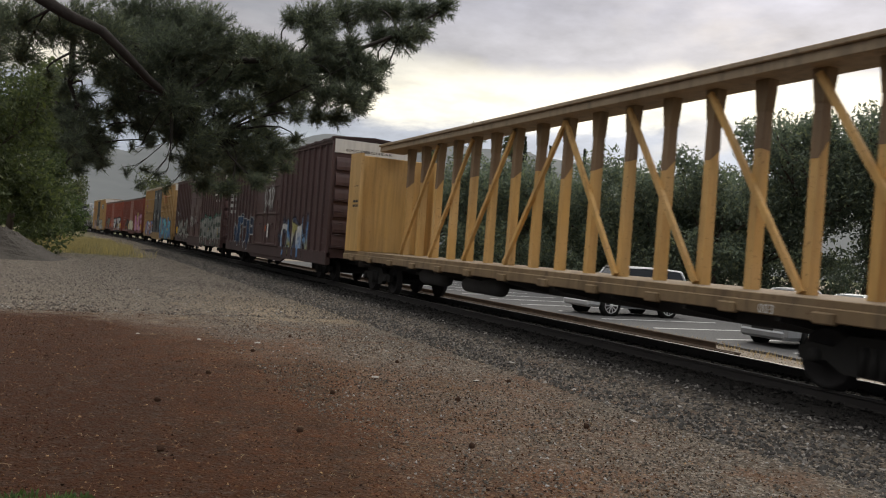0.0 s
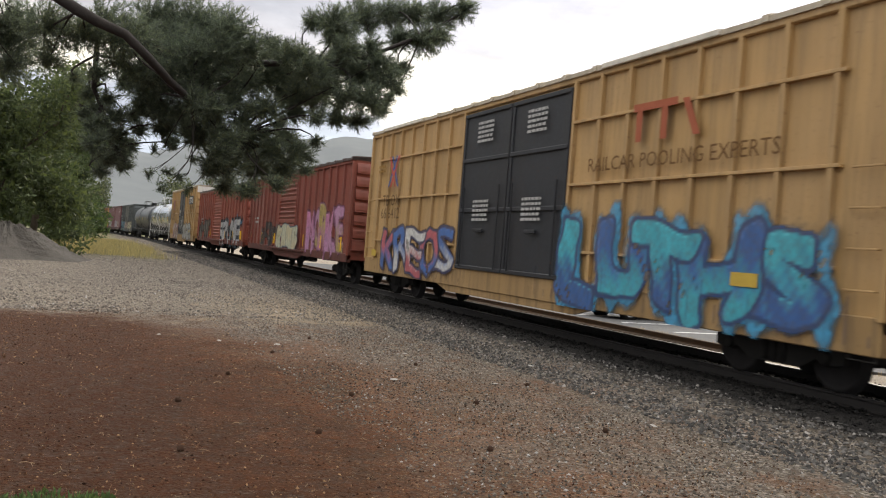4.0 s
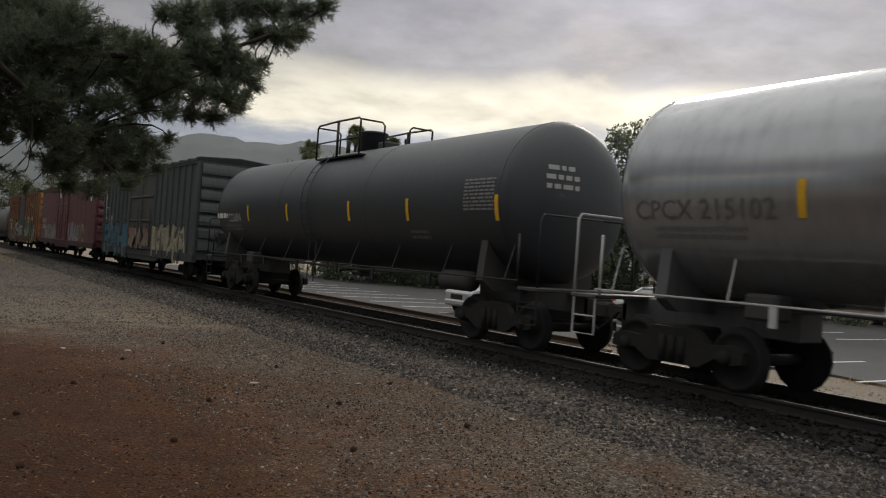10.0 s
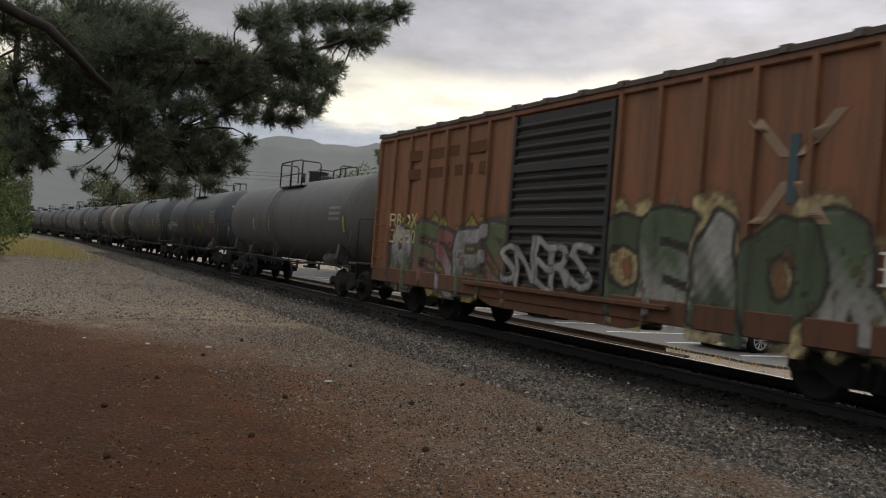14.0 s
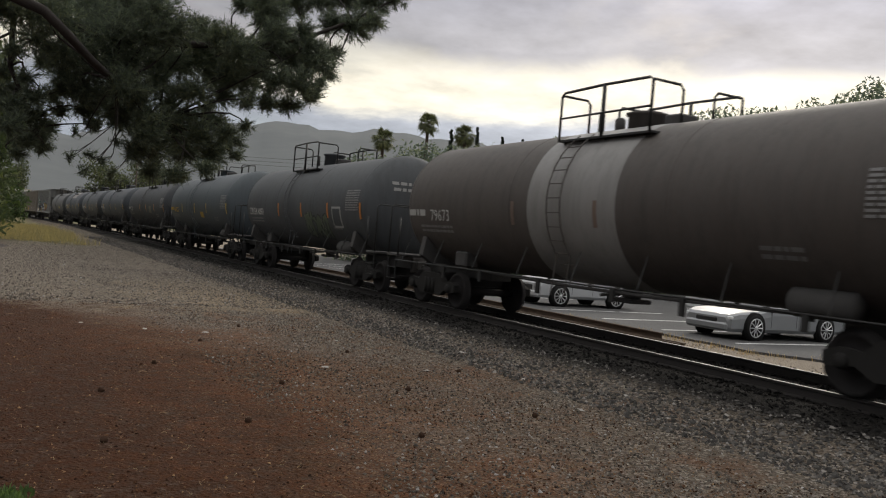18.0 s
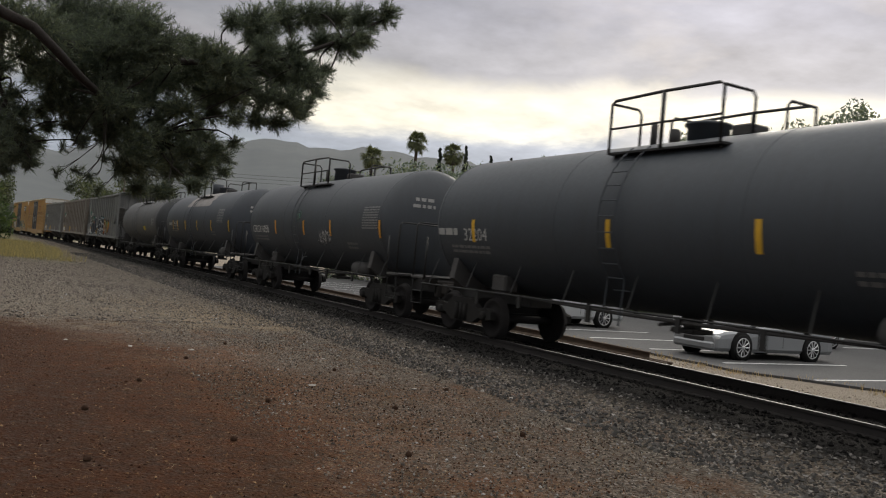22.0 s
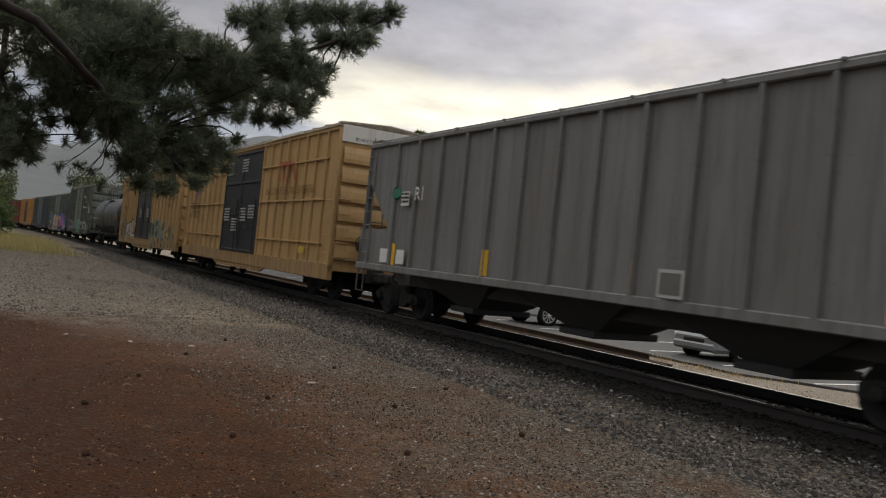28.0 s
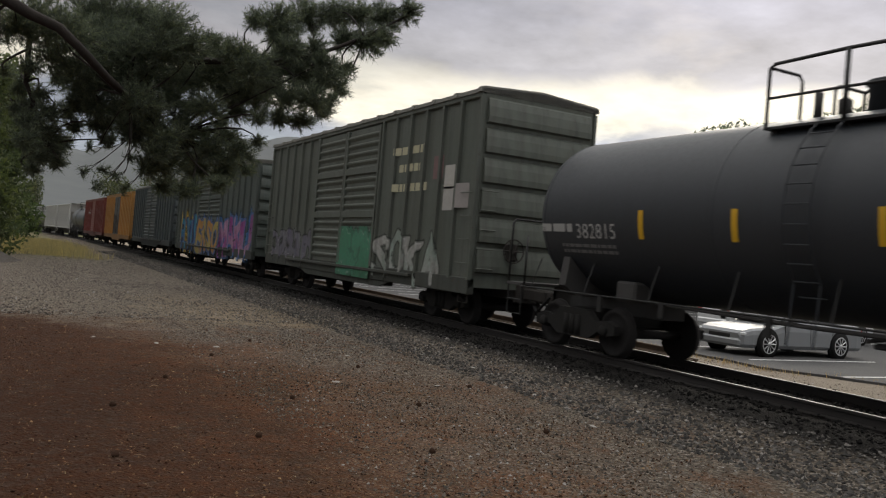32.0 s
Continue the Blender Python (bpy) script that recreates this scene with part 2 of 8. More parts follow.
def thing(name, label, category, group="", kind=""):
    return tagged(new(name), label, category, group, kind)


def part(name, g, mats, parent=None, label="", at=None):
    """One mesh object under a thing or under a part."""
    mats = mats if isinstance(mats, (list, tuple)) else [mats]
    data = g if isinstance(g, bpy.types.Mesh) else g.mesh(name, mats)
    ob = new(name, data)
    if parent is not None:
        ob.parent = parent
    if at is not None:
        ob.matrix_basis = at
    if label:
        ob["label"] = label
    return ob


def sheet(verts, faces, name, mat, smooth=False):
    """A mesh straight from arrays."""
    me = bpy.data.meshes.new(name)
    me.from_pydata(verts if isinstance(verts, list) else verts.tolist(), [], faces if isinstance(faces, list) else faces.tolist())
    me.materials.append(mat)
    if smooth:
        me.polygons.foreach_set("use_smooth", [True] * len(me.polygons))
    me.update()
    return me


GLYPHS = {}


def letters(text, size):
    """Flat lettering in the built-in font, as verts in a plane and faces."""
    if (text, size) not in GLYPHS:
        cu = bpy.data.curves.new("lettering", "FONT")
        cu.body, cu.size, cu.resolution_u, cu.align_x = text, size, 2, "CENTER"
        ob = new("lettering", cu)
        me = bpy.data.meshes.new_from_object(ob.evaluated_get(bpy.context.evaluated_depsgraph_get()))
        GLYPHS[text, size] = ([tuple(v.co) for v in me.vertices], [tuple(p.vertices) for p in me.polygons])
        bpy.data.objects.remove(ob)
        bpy.data.curves.remove(cu)
        bpy.data.meshes.remove(me)
    return GLYPHS[text, size]

# ---- ground ----
TRACK_X, CURVE_Y, CURVE_R = 10.35, 50.0, 1650.0


def on_line(s, side=0.0):
    """Place and heading on the railway line s metres along it: straight, then a slow bend."""
    if s <= CURVE_Y:
        return TRACK_X + side, s, 0.0
    a = (s - CURVE_Y) / CURVE_R
    return TRACK_X - CURVE_R + (CURVE_R + side) * math.cos(a), CURVE_Y + (CURVE_R + side) * math.sin(a), math.degrees(a)


def line_shift(y):
    """How far the line has bent away to the side at y."""
    q = np.clip((y - CURVE_Y) / CURVE_R, 0, 0.95)
    return CURVE_R * (1 - np.sqrt(1 - q * q))


def ground_height(x, y):
    off = x - TRACK_X + line_shift(y)
    d = np.abs(off)
    bed = np.clip((3.1 - d) / 1.5, 0, 1)
    bed = bed * bed * (3 - 2 * bed)
    base = np.where(off > 0, -0.30 - 0.26 * np.clip((d - 1.6) / 3.2, 0, 1), -0.30)
    return base + bed * (np.where(off > 0, -0.16, -0.16) - base)


def ground_material():
    m, t, b, co = material("dirt_and_gravel")
    s = t.node("ShaderNodeSeparateXYZ")
    t.link(co, s.inputs[0])
    n1 = t.noise(co, 0.35, 5.0, 0.6)
    n2 = t.noise(co, 1.7, 5.0, 0.65)
    n3 = t.noise(co, 9.0, 5.0, 0.7)
    n4 = t.noise(co, 42.0, 3.0, 0.7)
    wav = t.math("ADD", t.math("MULTIPLY", t.math("SUBTRACT", n1, 0.5), 5.0), t.math("MULTIPLY", t.math("SUBTRACT", n2, 0.5), 3.2))
    fx = t.math("ADD", s.outputs[0], wav)
    fy = t.math("ADD", s.outputs[1], t.math("MULTIPLY", wav, 0.9))

    def step(v, a, c):
        r = t.node("ShaderNodeMapRange")
        r.interpolation_type = "SMOOTHSTEP"
        t.link(v, r.inputs[0])
        r.inputs[1].default_value, r.inputs[2].default_value = a, c
        return r.outputs[0]

    # crushed grey stone everywhere
    stone = t.voronoi(co, 34.0, "F1", 1)
    grey = t.node("ShaderNodeSeparateColor")
    t.link(stone, grey.inputs[0])
    c = t.ramp(grey.outputs[0], [(0.0, (0.050, 0.043, 0.036)), (0.5, (0.142, 0.121, 0.099)), (0.86, (0.26, 0.225, 0.187)), (1.0, (0.44, 0.40, 0.35))])
    c = t.mix(t.math("MULTIPLY", n2, 0.6), c, (0.115, 0.088, 0.062))
    # red-brown litter of needles and bark
    duff = t.mix(t.ramp(n3, [(0.30, 0.0), (0.70, 1.0)]), (0.052, 0.021, 0.010), (0.25, 0.105, 0.044))
    duff = t.mix(t.math("MULTIPLY", t.ramp(n1, [(0.42, 0.0), (0.62, 1.0)]), 0.45), duff, (0.050, 0.026, 0.016))
    duff = t.mix(t.ramp(n4, [(0.58, 0.0), (0.74, 1.0)]), duff, (0.270, 0.160, 0.088))
    chip = t.node("ShaderNodeSeparateColor")
    t.link(t.voronoi(co, 62.0, "F1", 1), chip.inputs[0])
    duff = t.mix(t.math("MULTIPLY", t.math("GREATER_THAN", chip.outputs[0], 0.87), 0.75), duff, (0.33, 0.22, 0.135))
    duff = t.mix(t.math("MULTIPLY", t.math("LESS_THAN", chip.outputs[1], 0.24), 0.7), duff, (0.022, 0.012, 0.008))
    gritty = t.math("MULTIPLY", step(fx, 1.0, 4.5), t.ramp(t.voronoi(co, 26.0), [(0.10, 1.0), (0.42, 0.0)]))
    duff = t.mix(t.math("MULTIPLY", gritty, 0.85), duff, (0.31, 0.205, 0.130))
    duff = t.mix(t.math("MULTIPLY", t.ramp(n2, [(0.50, 0.0), (0.66, 1.0)]), 0.42), duff, t.mix(n3, (0.090, 0.031, 0.0115), (0.25, 0.087, 0.029)))
    duff = t.mix(t.math("MULTIPLY", t.ramp(n2, [(0.36, 1.0), (0.48, 0.0)]), 0.5), duff, t.mix(n3, (0.035, 0.024, 0.012), (0.125, 0.092, 0.050)))
    # pine's shade painted into the litter: darker and redder towards low x
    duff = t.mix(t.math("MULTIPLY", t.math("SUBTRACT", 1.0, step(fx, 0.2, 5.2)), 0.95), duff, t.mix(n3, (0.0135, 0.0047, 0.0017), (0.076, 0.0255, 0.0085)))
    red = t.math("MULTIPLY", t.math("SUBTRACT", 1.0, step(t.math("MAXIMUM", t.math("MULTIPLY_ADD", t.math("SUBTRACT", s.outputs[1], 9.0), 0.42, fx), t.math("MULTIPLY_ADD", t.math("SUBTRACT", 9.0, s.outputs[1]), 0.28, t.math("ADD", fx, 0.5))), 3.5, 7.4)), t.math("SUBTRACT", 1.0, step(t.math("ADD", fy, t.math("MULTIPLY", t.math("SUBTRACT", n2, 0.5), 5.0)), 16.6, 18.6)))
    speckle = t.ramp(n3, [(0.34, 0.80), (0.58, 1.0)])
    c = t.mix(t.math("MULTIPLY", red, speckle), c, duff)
    # red spots further out
    far_red = t.math("MULTIPLY", t.ramp(n2, [(0.50, 0.0), (0.64, 1.0)]), t.math("SUBTRACT", 1.0, step(fx, 6.2, 8.4)))
    far_red = t.math("MULTIPLY", far_red, t.math("SUBTRACT", 1.0, step(s.outputs[1], 16.0, 22.0)))
    c = t.mix(t.math("MULTIPLY", far_red, 0.55), c, duff)
    # pale dust
    pale = t.math("MULTIPLY", step(fy, 16.2, 17.8), t.math("SUBTRACT", 1.0, step(fy, 19.0, 28.0)))
    pale = t.math("MULTIPLY", pale, t.math("MULTIPLY", t.math("SUBTRACT", 1.0, step(fx, 5.6, 8.2)), t.math("MULTIPLY_ADD", step(fx, 2.0, 4.4), 0.85, 0.15)))
    c = t.mix(t.math("MULTIPLY", pale, t.ramp(n2, [(0.34, 0.40), (0.60, 1.0)])), c, t.mix(n3, (0.185, 0.138, 0.088), (0.38, 0.305, 0.215)))
    sand = t.math("MULTIPLY", step(fx, 12.6, 13.6), 0.85)
    c = t.mix(sand, c, t.mix(n3, (0.23, 0.19, 0.145), (0.36, 0.31, 0.25)))
    # old dry grass far along the line
    grass = t.math("MULTIPLY", step(s.outputs[1], 44.0, 58.0), step(t.math("MULTIPLY", s.outputs[0], -1.0), -6.0, -4.0))
    c = t.mix(t.math("MULTIPLY", grass, 0.8), c, t.mix(n2, (0.09, 0.095, 0.04), (0.30, 0.255, 0.13)))
    wild = step(s.outputs[1], 120.0, 200.0)
    c = t.mix(wild, c, (0.10, 0.10, 0.05))
    # oil, brake dust and the train's painted-in shade on the line's stones
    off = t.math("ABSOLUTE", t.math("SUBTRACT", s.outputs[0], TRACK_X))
    soot_shade = t.math("SUBTRACT", 1.0, step(t.math("ADD", off, t.math("MULTIPLY", wav, 0.08)), 2.0, 2.6))
    c = t.mix(t.math("MULTIPLY", soot_shade, 0.96), c, (0.0115, 0.0108, 0.0104))
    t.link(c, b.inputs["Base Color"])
    b.inputs["Roughness"].default_value = 0.95
    b.inputs["Specular IOR Level"].default_value = 0.15
    bump(t, b, t.math("ADD", t.math("MULTIPLY", t.voronoi(co, 34.0), 0.6), t.math("ADD", n3, t.math("MULTIPLY", n4, 0.4))), 1.0, 0.05)
    return m


def spread(fine, lo, hi, first, last):
    """Coordinates that are dense between lo and hi and grow apart to first and last."""
    a = list(np.arange(lo, hi + 1e-6, fine))
    step, p = fine, hi
    while p < last:
        step *= 1.3
        p += step
        a.append(p)
    step, p = fine, lo
    while p > first:
        step *= 1.3
        p -= step
        a.insert(0, p)
    return np.array(a)


gx, gy = spread(0.3, -7.0, 22.0, -2500, 2500), spread(0.4, 0.0, 62.0, -2500, 3500)
GX, GY = np.meshgrid(gx, gy)
rng = np.random.default_rng(7)
GZ = ground_height(GX, GY)
near_mask = ((GX > -8) & (GX < 12.0) & (GY < 80)).astype(float)
GZ = GZ + near_mask * (0.004 * np.sin(GX * 0.9 + 0.4 * GY) * np.sin(GY * 0.55) + 0.0025 * rng.standard_normal(GX.shape)) * (GX < 8.4)
gv = np.stack([GX.ravel(), GY.ravel(), GZ.ravel()], 1)
nx, ny = len(gx), len(gy)
gi = np.arange((ny - 1) * nx).reshape(ny - 1, nx)[:, :-1].ravel()
gf = np.stack([gi, gi + 1, gi + 1 + nx, gi + nx], 1)
ground = tagged(new("ground", sheet(gv, gf, "ground", ground_material(), True)), "red-brown needle litter, grey crushed stone and pale dust, shade under pine and train painted in", "ground", kind="structure")


def pebbles(name, label, count, xs, ys, sizes, mat, seed, sink=0.35):
    """Many small broken stones in one mesh."""
    r = np.random.default_rng(seed)
    x, y = r.uniform(*xs, count), ys[0] + (ys[1] - ys[0]) * r.random(count) ** 1.5
    x = x - line_shift(y)
    z = ground_height(x, y)
    size = sizes[0] + (sizes[1] - sizes[0]) * r.random(count) ** 2.2
    base = np.array([(1, 0, 0), (0, 1, 0), (-1, 0, 0), (0, -1, 0), (0, 0, 0.75), (0, 0, -0.75)], float)
    v = base[None] * r.uniform(0.55, 1.15, (count, 6, 1)) + r.normal(0, 0.16, (count, 6, 3))
    a = r.uniform(0, 6.28, count)
    ca, sa = np.cos(a)[:, None], np.sin(a)[:, None]
    v = np.stack([v[..., 0] * ca - v[..., 1] * sa, v[..., 0] * sa + v[..., 1] * ca, v[..., 2]], 2) * size[:, None, None]
    v += np.stack([x, y, z + size * (0.5 - sink)], 1)[:, None, :]
    f = np.array([(0, 1, 4), (1, 2, 4), (2, 3, 4), (3, 0, 4), (1, 0, 5), (2, 1, 5), (3, 2, 5), (0, 3, 5)])
    f = (f[None] + 6 * np.arange(count)[:, None, None]).reshape(-1, 3)
    return tagged(new(name, sheet(v.reshape(-1, 3), f, name, mat)), label, "gravel", kind="stuff")


def stone_material(dark, mid, light):
    m, t, b, co = material("broken_stone")
    geo = t.node("ShaderNodeNewGeometry")
    n = t.noise(co, 60.0, 3.0)
    c = t.ramp(geo.outputs["Random Per Island"], [(0.0, dark), (0.6, mid), (0.93, light), (1.0, tuple(min(0.48, 2.2 * v) for v in light))])
    c = t.mix(t.math("MULTIPLY", n, 0.4), c, dark)
    t.link(c, b.inputs["Base Color"])
    b.inputs["Roughness"].default_value = 0.9
    b.inputs["Specular IOR Level"].default_value = 0.12
    return m


STONE = stone_material((0.045, 0.040, 0.035), (0.140, 0.124, 0.107), (0.28, 0.25, 0.215))
# near-black: soot plus the shade under the train, put into the stone colour
SOOT_SHADED = stone_material((0.008, 0.0078, 0.0075), (0.015, 0.014, 0.0135), (0.030, 0.028, 0.026))
DULL = stone_material((0.036, 0.034, 0.033), (0.090, 0.085, 0.079), (0.185, 0.172, 0.158))
pebbles("gravel", "loose grey crushed stones scattered on the dirt", 40000, (2.6, 7.8), (3.6, 30.0), (0.006, 0.022), STONE, 3)
pebbles("ballast_stones", "grey broken track ballast along the line", 30000, (6.4, 8.4), (3.0, 70.0), (0.014, 0.040), DULL, 4, 0.25)
pebbles("ballast_between_rails", "sooty ballast between the rails and ties, darkened for the train's shade", 16000, (8.2, 12.5), (0.0, 60.0), (0.018, 0.05), SOOT_SHADED, 5, 0.25)
pebbles("bark_chips", "brown bark chips and grit on the needle litter", 26000, (-2.0, 6.2), (3.6, 18.5), (0.005, 0.018), stone_material((0.018, 0.008, 0.005), (0.085, 0.038, 0.018), (0.24, 0.145, 0.080)), 8)
pebbles("far_gravel", "grey stones on the open ground along the line", 22000, (-3.0, 6.6), (18.0, 60.0), (0.010, 0.034), STONE, 9)
pebbles("verge_gravel", "pale small stones on the strip beside the car park", 5000, (12.6, 16.4), (2.0, 40.0), (0.010, 0.035), stone_material((0.12, 0.10, 0.08), (0.26, 0.22, 0.17), (0.40, 0.36, 0.30)), 6)


def litter():
    """Twigs, bark chips and fallen cones on the dirt."""
    r = random.Random(11)
    g = G()
    for i in range(150):
        x, y = r.uniform(-1.2, 6.0), 4.0 + 13.5 * r.random() ** 1.6
        a, n = r.uniform(0, 6.28), r.uniform(0.03, 0.11)
        z = -0.285
        g.tube([(x, y, z), (x + 0.5 * n * math.cos(a), y + 0.5 * n * math.sin(a), z + 0.012), (x + n * math.cos(a + 0.3), y + n * math.sin(a + 0.3), z)], r.uniform(0.0016, 0.004), 4)
    tagged(part("twigs", g, plain((0.27, 0.19, 0.12), 0.9)), "dry tan twigs and needles lying on the dirt", "twigs", kind="stuff")
    # fallen needles, bleached to straw
    nr = np.random.default_rng(12)
    n = 15000
    px, py = nr.uniform(-2.4, 6.6, n), 3.5 + 14.0 * nr.random(n) ** 1.5
    a, half_len = nr.uniform(0, 6.28, n), nr.uniform(0.012, 0.040, n)
    d = np.stack([np.cos(a) * half_len, np.sin(a) * half_len, nr.normal(0, 0.004, n)], 1)
    side = np.stack([-np.sin(a), np.cos(a), np.zeros(n)], 1) * nr.uniform(0.0008, 0.0018, (n, 1))
    mid2 = np.stack([px, py, ground_height(px, py) + nr.uniform(0.006, 0.016, n)], 1)
    v = np.stack([mid2 - d - side, mid2 - d + side, mid2 + d + side, mid2 + d - side], 1).reshape(-1, 3)
    f = np.arange(4 * n).reshape(-1, 4)
    tagged(new("pine_straw", sheet(v, f, "pine_straw", stone_material((0.065, 0.028, 0.013), (0.15, 0.080, 0.040), (0.31, 0.205, 0.120)))), "bleached fallen pine needles strewn on the red dirt", "pine needles", kind="stuff")
    cone = G()
    cone.lathe([(-0.035, 0.004), (-0.028, 0.022), (-0.010, 0.033), (0.010, 0.027), (0.028, 0.014), (0.036, 0.003)], "x", seg=9, smooth=False)
    mesh = cone.mesh("pine_cone", [plain((0.050, 0.028, 0.018), 0.9)])
    for x, y in ((2.2, 7.4), (4.5, 8.7), (4.9, 11.6), (1.1, 8.9), (3.6, 6.6), (2.9, 12.6), (5.3, 7.2), (0.9, 6.9), (4.0, 14.5), (1.9, 10.6), (3.1, 9.2), (5.9, 9.9)):
        tagged(part("pine_cone", mesh, None, at=pose(x, y, -0.282, 0, 0, r.uniform(0, 360))), "dark dry pine cone lying on the dirt", "pine cone", "fallen pine cones")
    pale = G()
    pale.add([(-0.05, -0.03, 0), (0.05, -0.036, 0.004), (0.058, 0.028, 0.012), (-0.045, 0.034, 0.006), (0.0, 0.0, 0.022)], [(0, 1, 4), (1, 2, 4), (2, 3, 4), (3, 0, 4), (3, 2, 1, 0)])
    pm = pale.mesh("pale_stone", [plain((0.36, 0.34, 0.31), 0.8)])
    for x, y in ((5.45, 10.0), (4.05, 10.3), (3.2, 13.6), (6.6, 9.3), (7.4, 8.1), (2.3, 13.9), (7.0, 11.7), (1.4, 14.5), (5.2, 12.8), (6.1, 7.4)):
        tagged(part("pale_stone", pm, None, at=pose(x, y, -0.295, 0, 0, r.uniform(0, 360))), "small pale stone lying on the dirt", "stone", "pale stones")


litter()


# ---- railway line ----
def rail_profile(scale=1.0):
    h = [(-0.070, -0.172), (0.070, -0.172), (0.070, -0.158), (0.012, -0.135), (0.010, -0.045), (0.036, -0.034), (0.037, -0.008), (0.028, 0.0), (-0.028, 0.0), (-0.037, -0.008), (-0.036, -0.034), (-0.010, -0.045), (-0.012, -0.135), (-0.070, -0.158)]
    return [(a * scale, c * scale) for a, c in h]


def rail_material():
    m, t, b, co = material("rail_steel")
    geo = t.node("ShaderNodeNewGeometry")
    s = t.node("ShaderNodeSeparateXYZ")
    t.link(geo.outputs["Normal"], s.inputs[0])
    at = t.node("ShaderNodeSeparateXYZ")
    t.link(co, at.inputs[0])
    worn = t.math("MULTIPLY", t.ramp(s.outputs[2], [(0.85, 0.0), (0.95, 1.0)]), t.math("GREATER_THAN", at.outputs[2], -0.03))
    n = t.noise(co, 8.0)
    c = t.mix(worn, t.mix(n, (0.014, 0.0125, 0.012), (0.026, 0.021, 0.019)), (0.13, 0.13, 0.133))
    t.link(c, b.inputs["Base Color"])
    t.link(worn, b.inputs["Metallic"])
    t.link(t.math("MULTIPLY_ADD", worn, -0.30, 0.85), b.inputs["Roughness"])
    return m


def rail_run(side, s0, s1, step):
    """A rail swept along the line."""
    pr = rail_profile()
    n, v, f = len(pr), [], []
    stations = [s0] + list(np.arange(math.ceil(s0 / step) * step, s1, step)) + [s1]
    for s in stations:
        x, y, a = on_line(s)
        ca, sa = math.cos(radians(a)), math.sin(radians(a))
        v += [(x + (side + p) * ca, y + (side + p) * sa, q) for p, q in pr]
    for i in range(len(stations) - 1):
        f += [(i * n + k, i * n + (k + 1) % n, (i + 1) * n + (k + 1) % n, (i + 1) * n + k) for k in range(n)]
    f += [tuple(range(n)), tuple((len(stations) - 1) * n + k for k in range(n))[::-1]]
    return sheet(v, f, "rail", rail_material())


def wood(color, rough=0.9):
    key = ("wood", color)
    if key in MATS:
        return MATS[key]
    m, t, b, co = material("old_timber")
    grain = t.noise(co, 3.0, 6.0, 0.7, stretch=(1.0, 14.0, 14.0))
    c = t.mix(grain, tuple(v * 0.5 for v in color), tuple(v * 1.5 for v in color))
    t.link(c, b.inputs["Base Color"])
    b.inputs["Roughness"].default_value = rough
    bump(t, b, grain, 0.5, 0.01)
    MATS[key] = m
    return m


line = thing("railway_track", "single straight railway track with worn steel rails on dark ballast", "railway track", kind="structure")
for side in (-0.7525, 0.7525):
    part("rail", rail_run(side, -60.0, 420.0, 10.0), None, line, "steel rail with a bright worn head")
# tie and plate colours are darkened for the shade under the train
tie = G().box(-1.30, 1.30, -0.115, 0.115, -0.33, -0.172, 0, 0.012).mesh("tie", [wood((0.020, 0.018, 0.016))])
plate = G()
for side in (-0.7525, 0.7525):
    plate.box(side - 0.17, side + 0.17, -0.09, 0.09, -0.176, -0.160, 0, 0.004)
    for dx in (-0.10, 0.10):
        plate.box(side + dx - 0.014, side + dx + 0.014, -0.05, -0.022, -0.165, -0.140)
plate_mesh = plate.mesh("tie_plate", [plain((0.020, 0.018, 0.017), 0.85)])
for i in range(270):
    x, y, a = on_line(-12.0 + 0.5 * i)
    part("tie", tie, None, line, at=pose(x, y, 0, 0, 0, a + random.uniform(-0.6, 0.6)))
pg = G()
for i in range(60):
    x, y, a = on_line(2.0 + 0.5 * i)
    o = len(pg.v)
    pg.add([(vx + x, vy + y, vz) for vx, vy, vz in [tuple(v.co) for v in plate_mesh.vertices]], [tuple(p.vertices) for p in plate_mesh.polygons])
tagged(part("tie_plates", pg, plain((0.020, 0.018, 0.017), 0.85), line), kind="stuff")

# old rails laid out on the ground beside the line
rp = rail_profile()
for i, (x, y0) in enumerate(((13.95, 14.0), (14.2, 13.9), (14.45, 14.0), (14.3, 14.6))):
    z = ground_height(np.array(15.0), np.array(20.0)) + 0.172 + (0.16 if i == 3 else 0.0)
    g = G().prism([(px, pz) for px, pz in rp], y0, 62.0 + i, "y")
    tagged(part("spare_rail", g, paint((0.090, 0.062, 0.042), 0.9, 0.6, 0.4, fade=0.1), at=pose(x, 0, float(z))), "rusty brown spare rail lying beside the track", "rail", "spare rails")


# ---- car park ----
def asphalt():
    m, t, b, co = material("asphalt")
    n1, n2, n3 = t.noise(co, 0.4), t.noise(co, 4.0, 5.0), t.noise(co, 90.0, 3.0, 0.7)
    c = t.mix(n3, (0.045, 0.045, 0.047), (0.115, 0.113, 0.112))
    c = t.mix(t.math("MULTIPLY", t.ramp(n1, [(0.4, 0.0), (0.7, 1.0)]), 0.4), c, (0.055, 0.054, 0.054))
    t.link(c, b.inputs["Base Color"])
    t.link(t.math("MULTIPLY_ADD", n2, 0.2, 0.78), b.inputs["Roughness"])
    b.inputs["Specular IOR Level"].default_value = 0.2
    bump(t, b, n3, 0.3, 0.01)
    return m


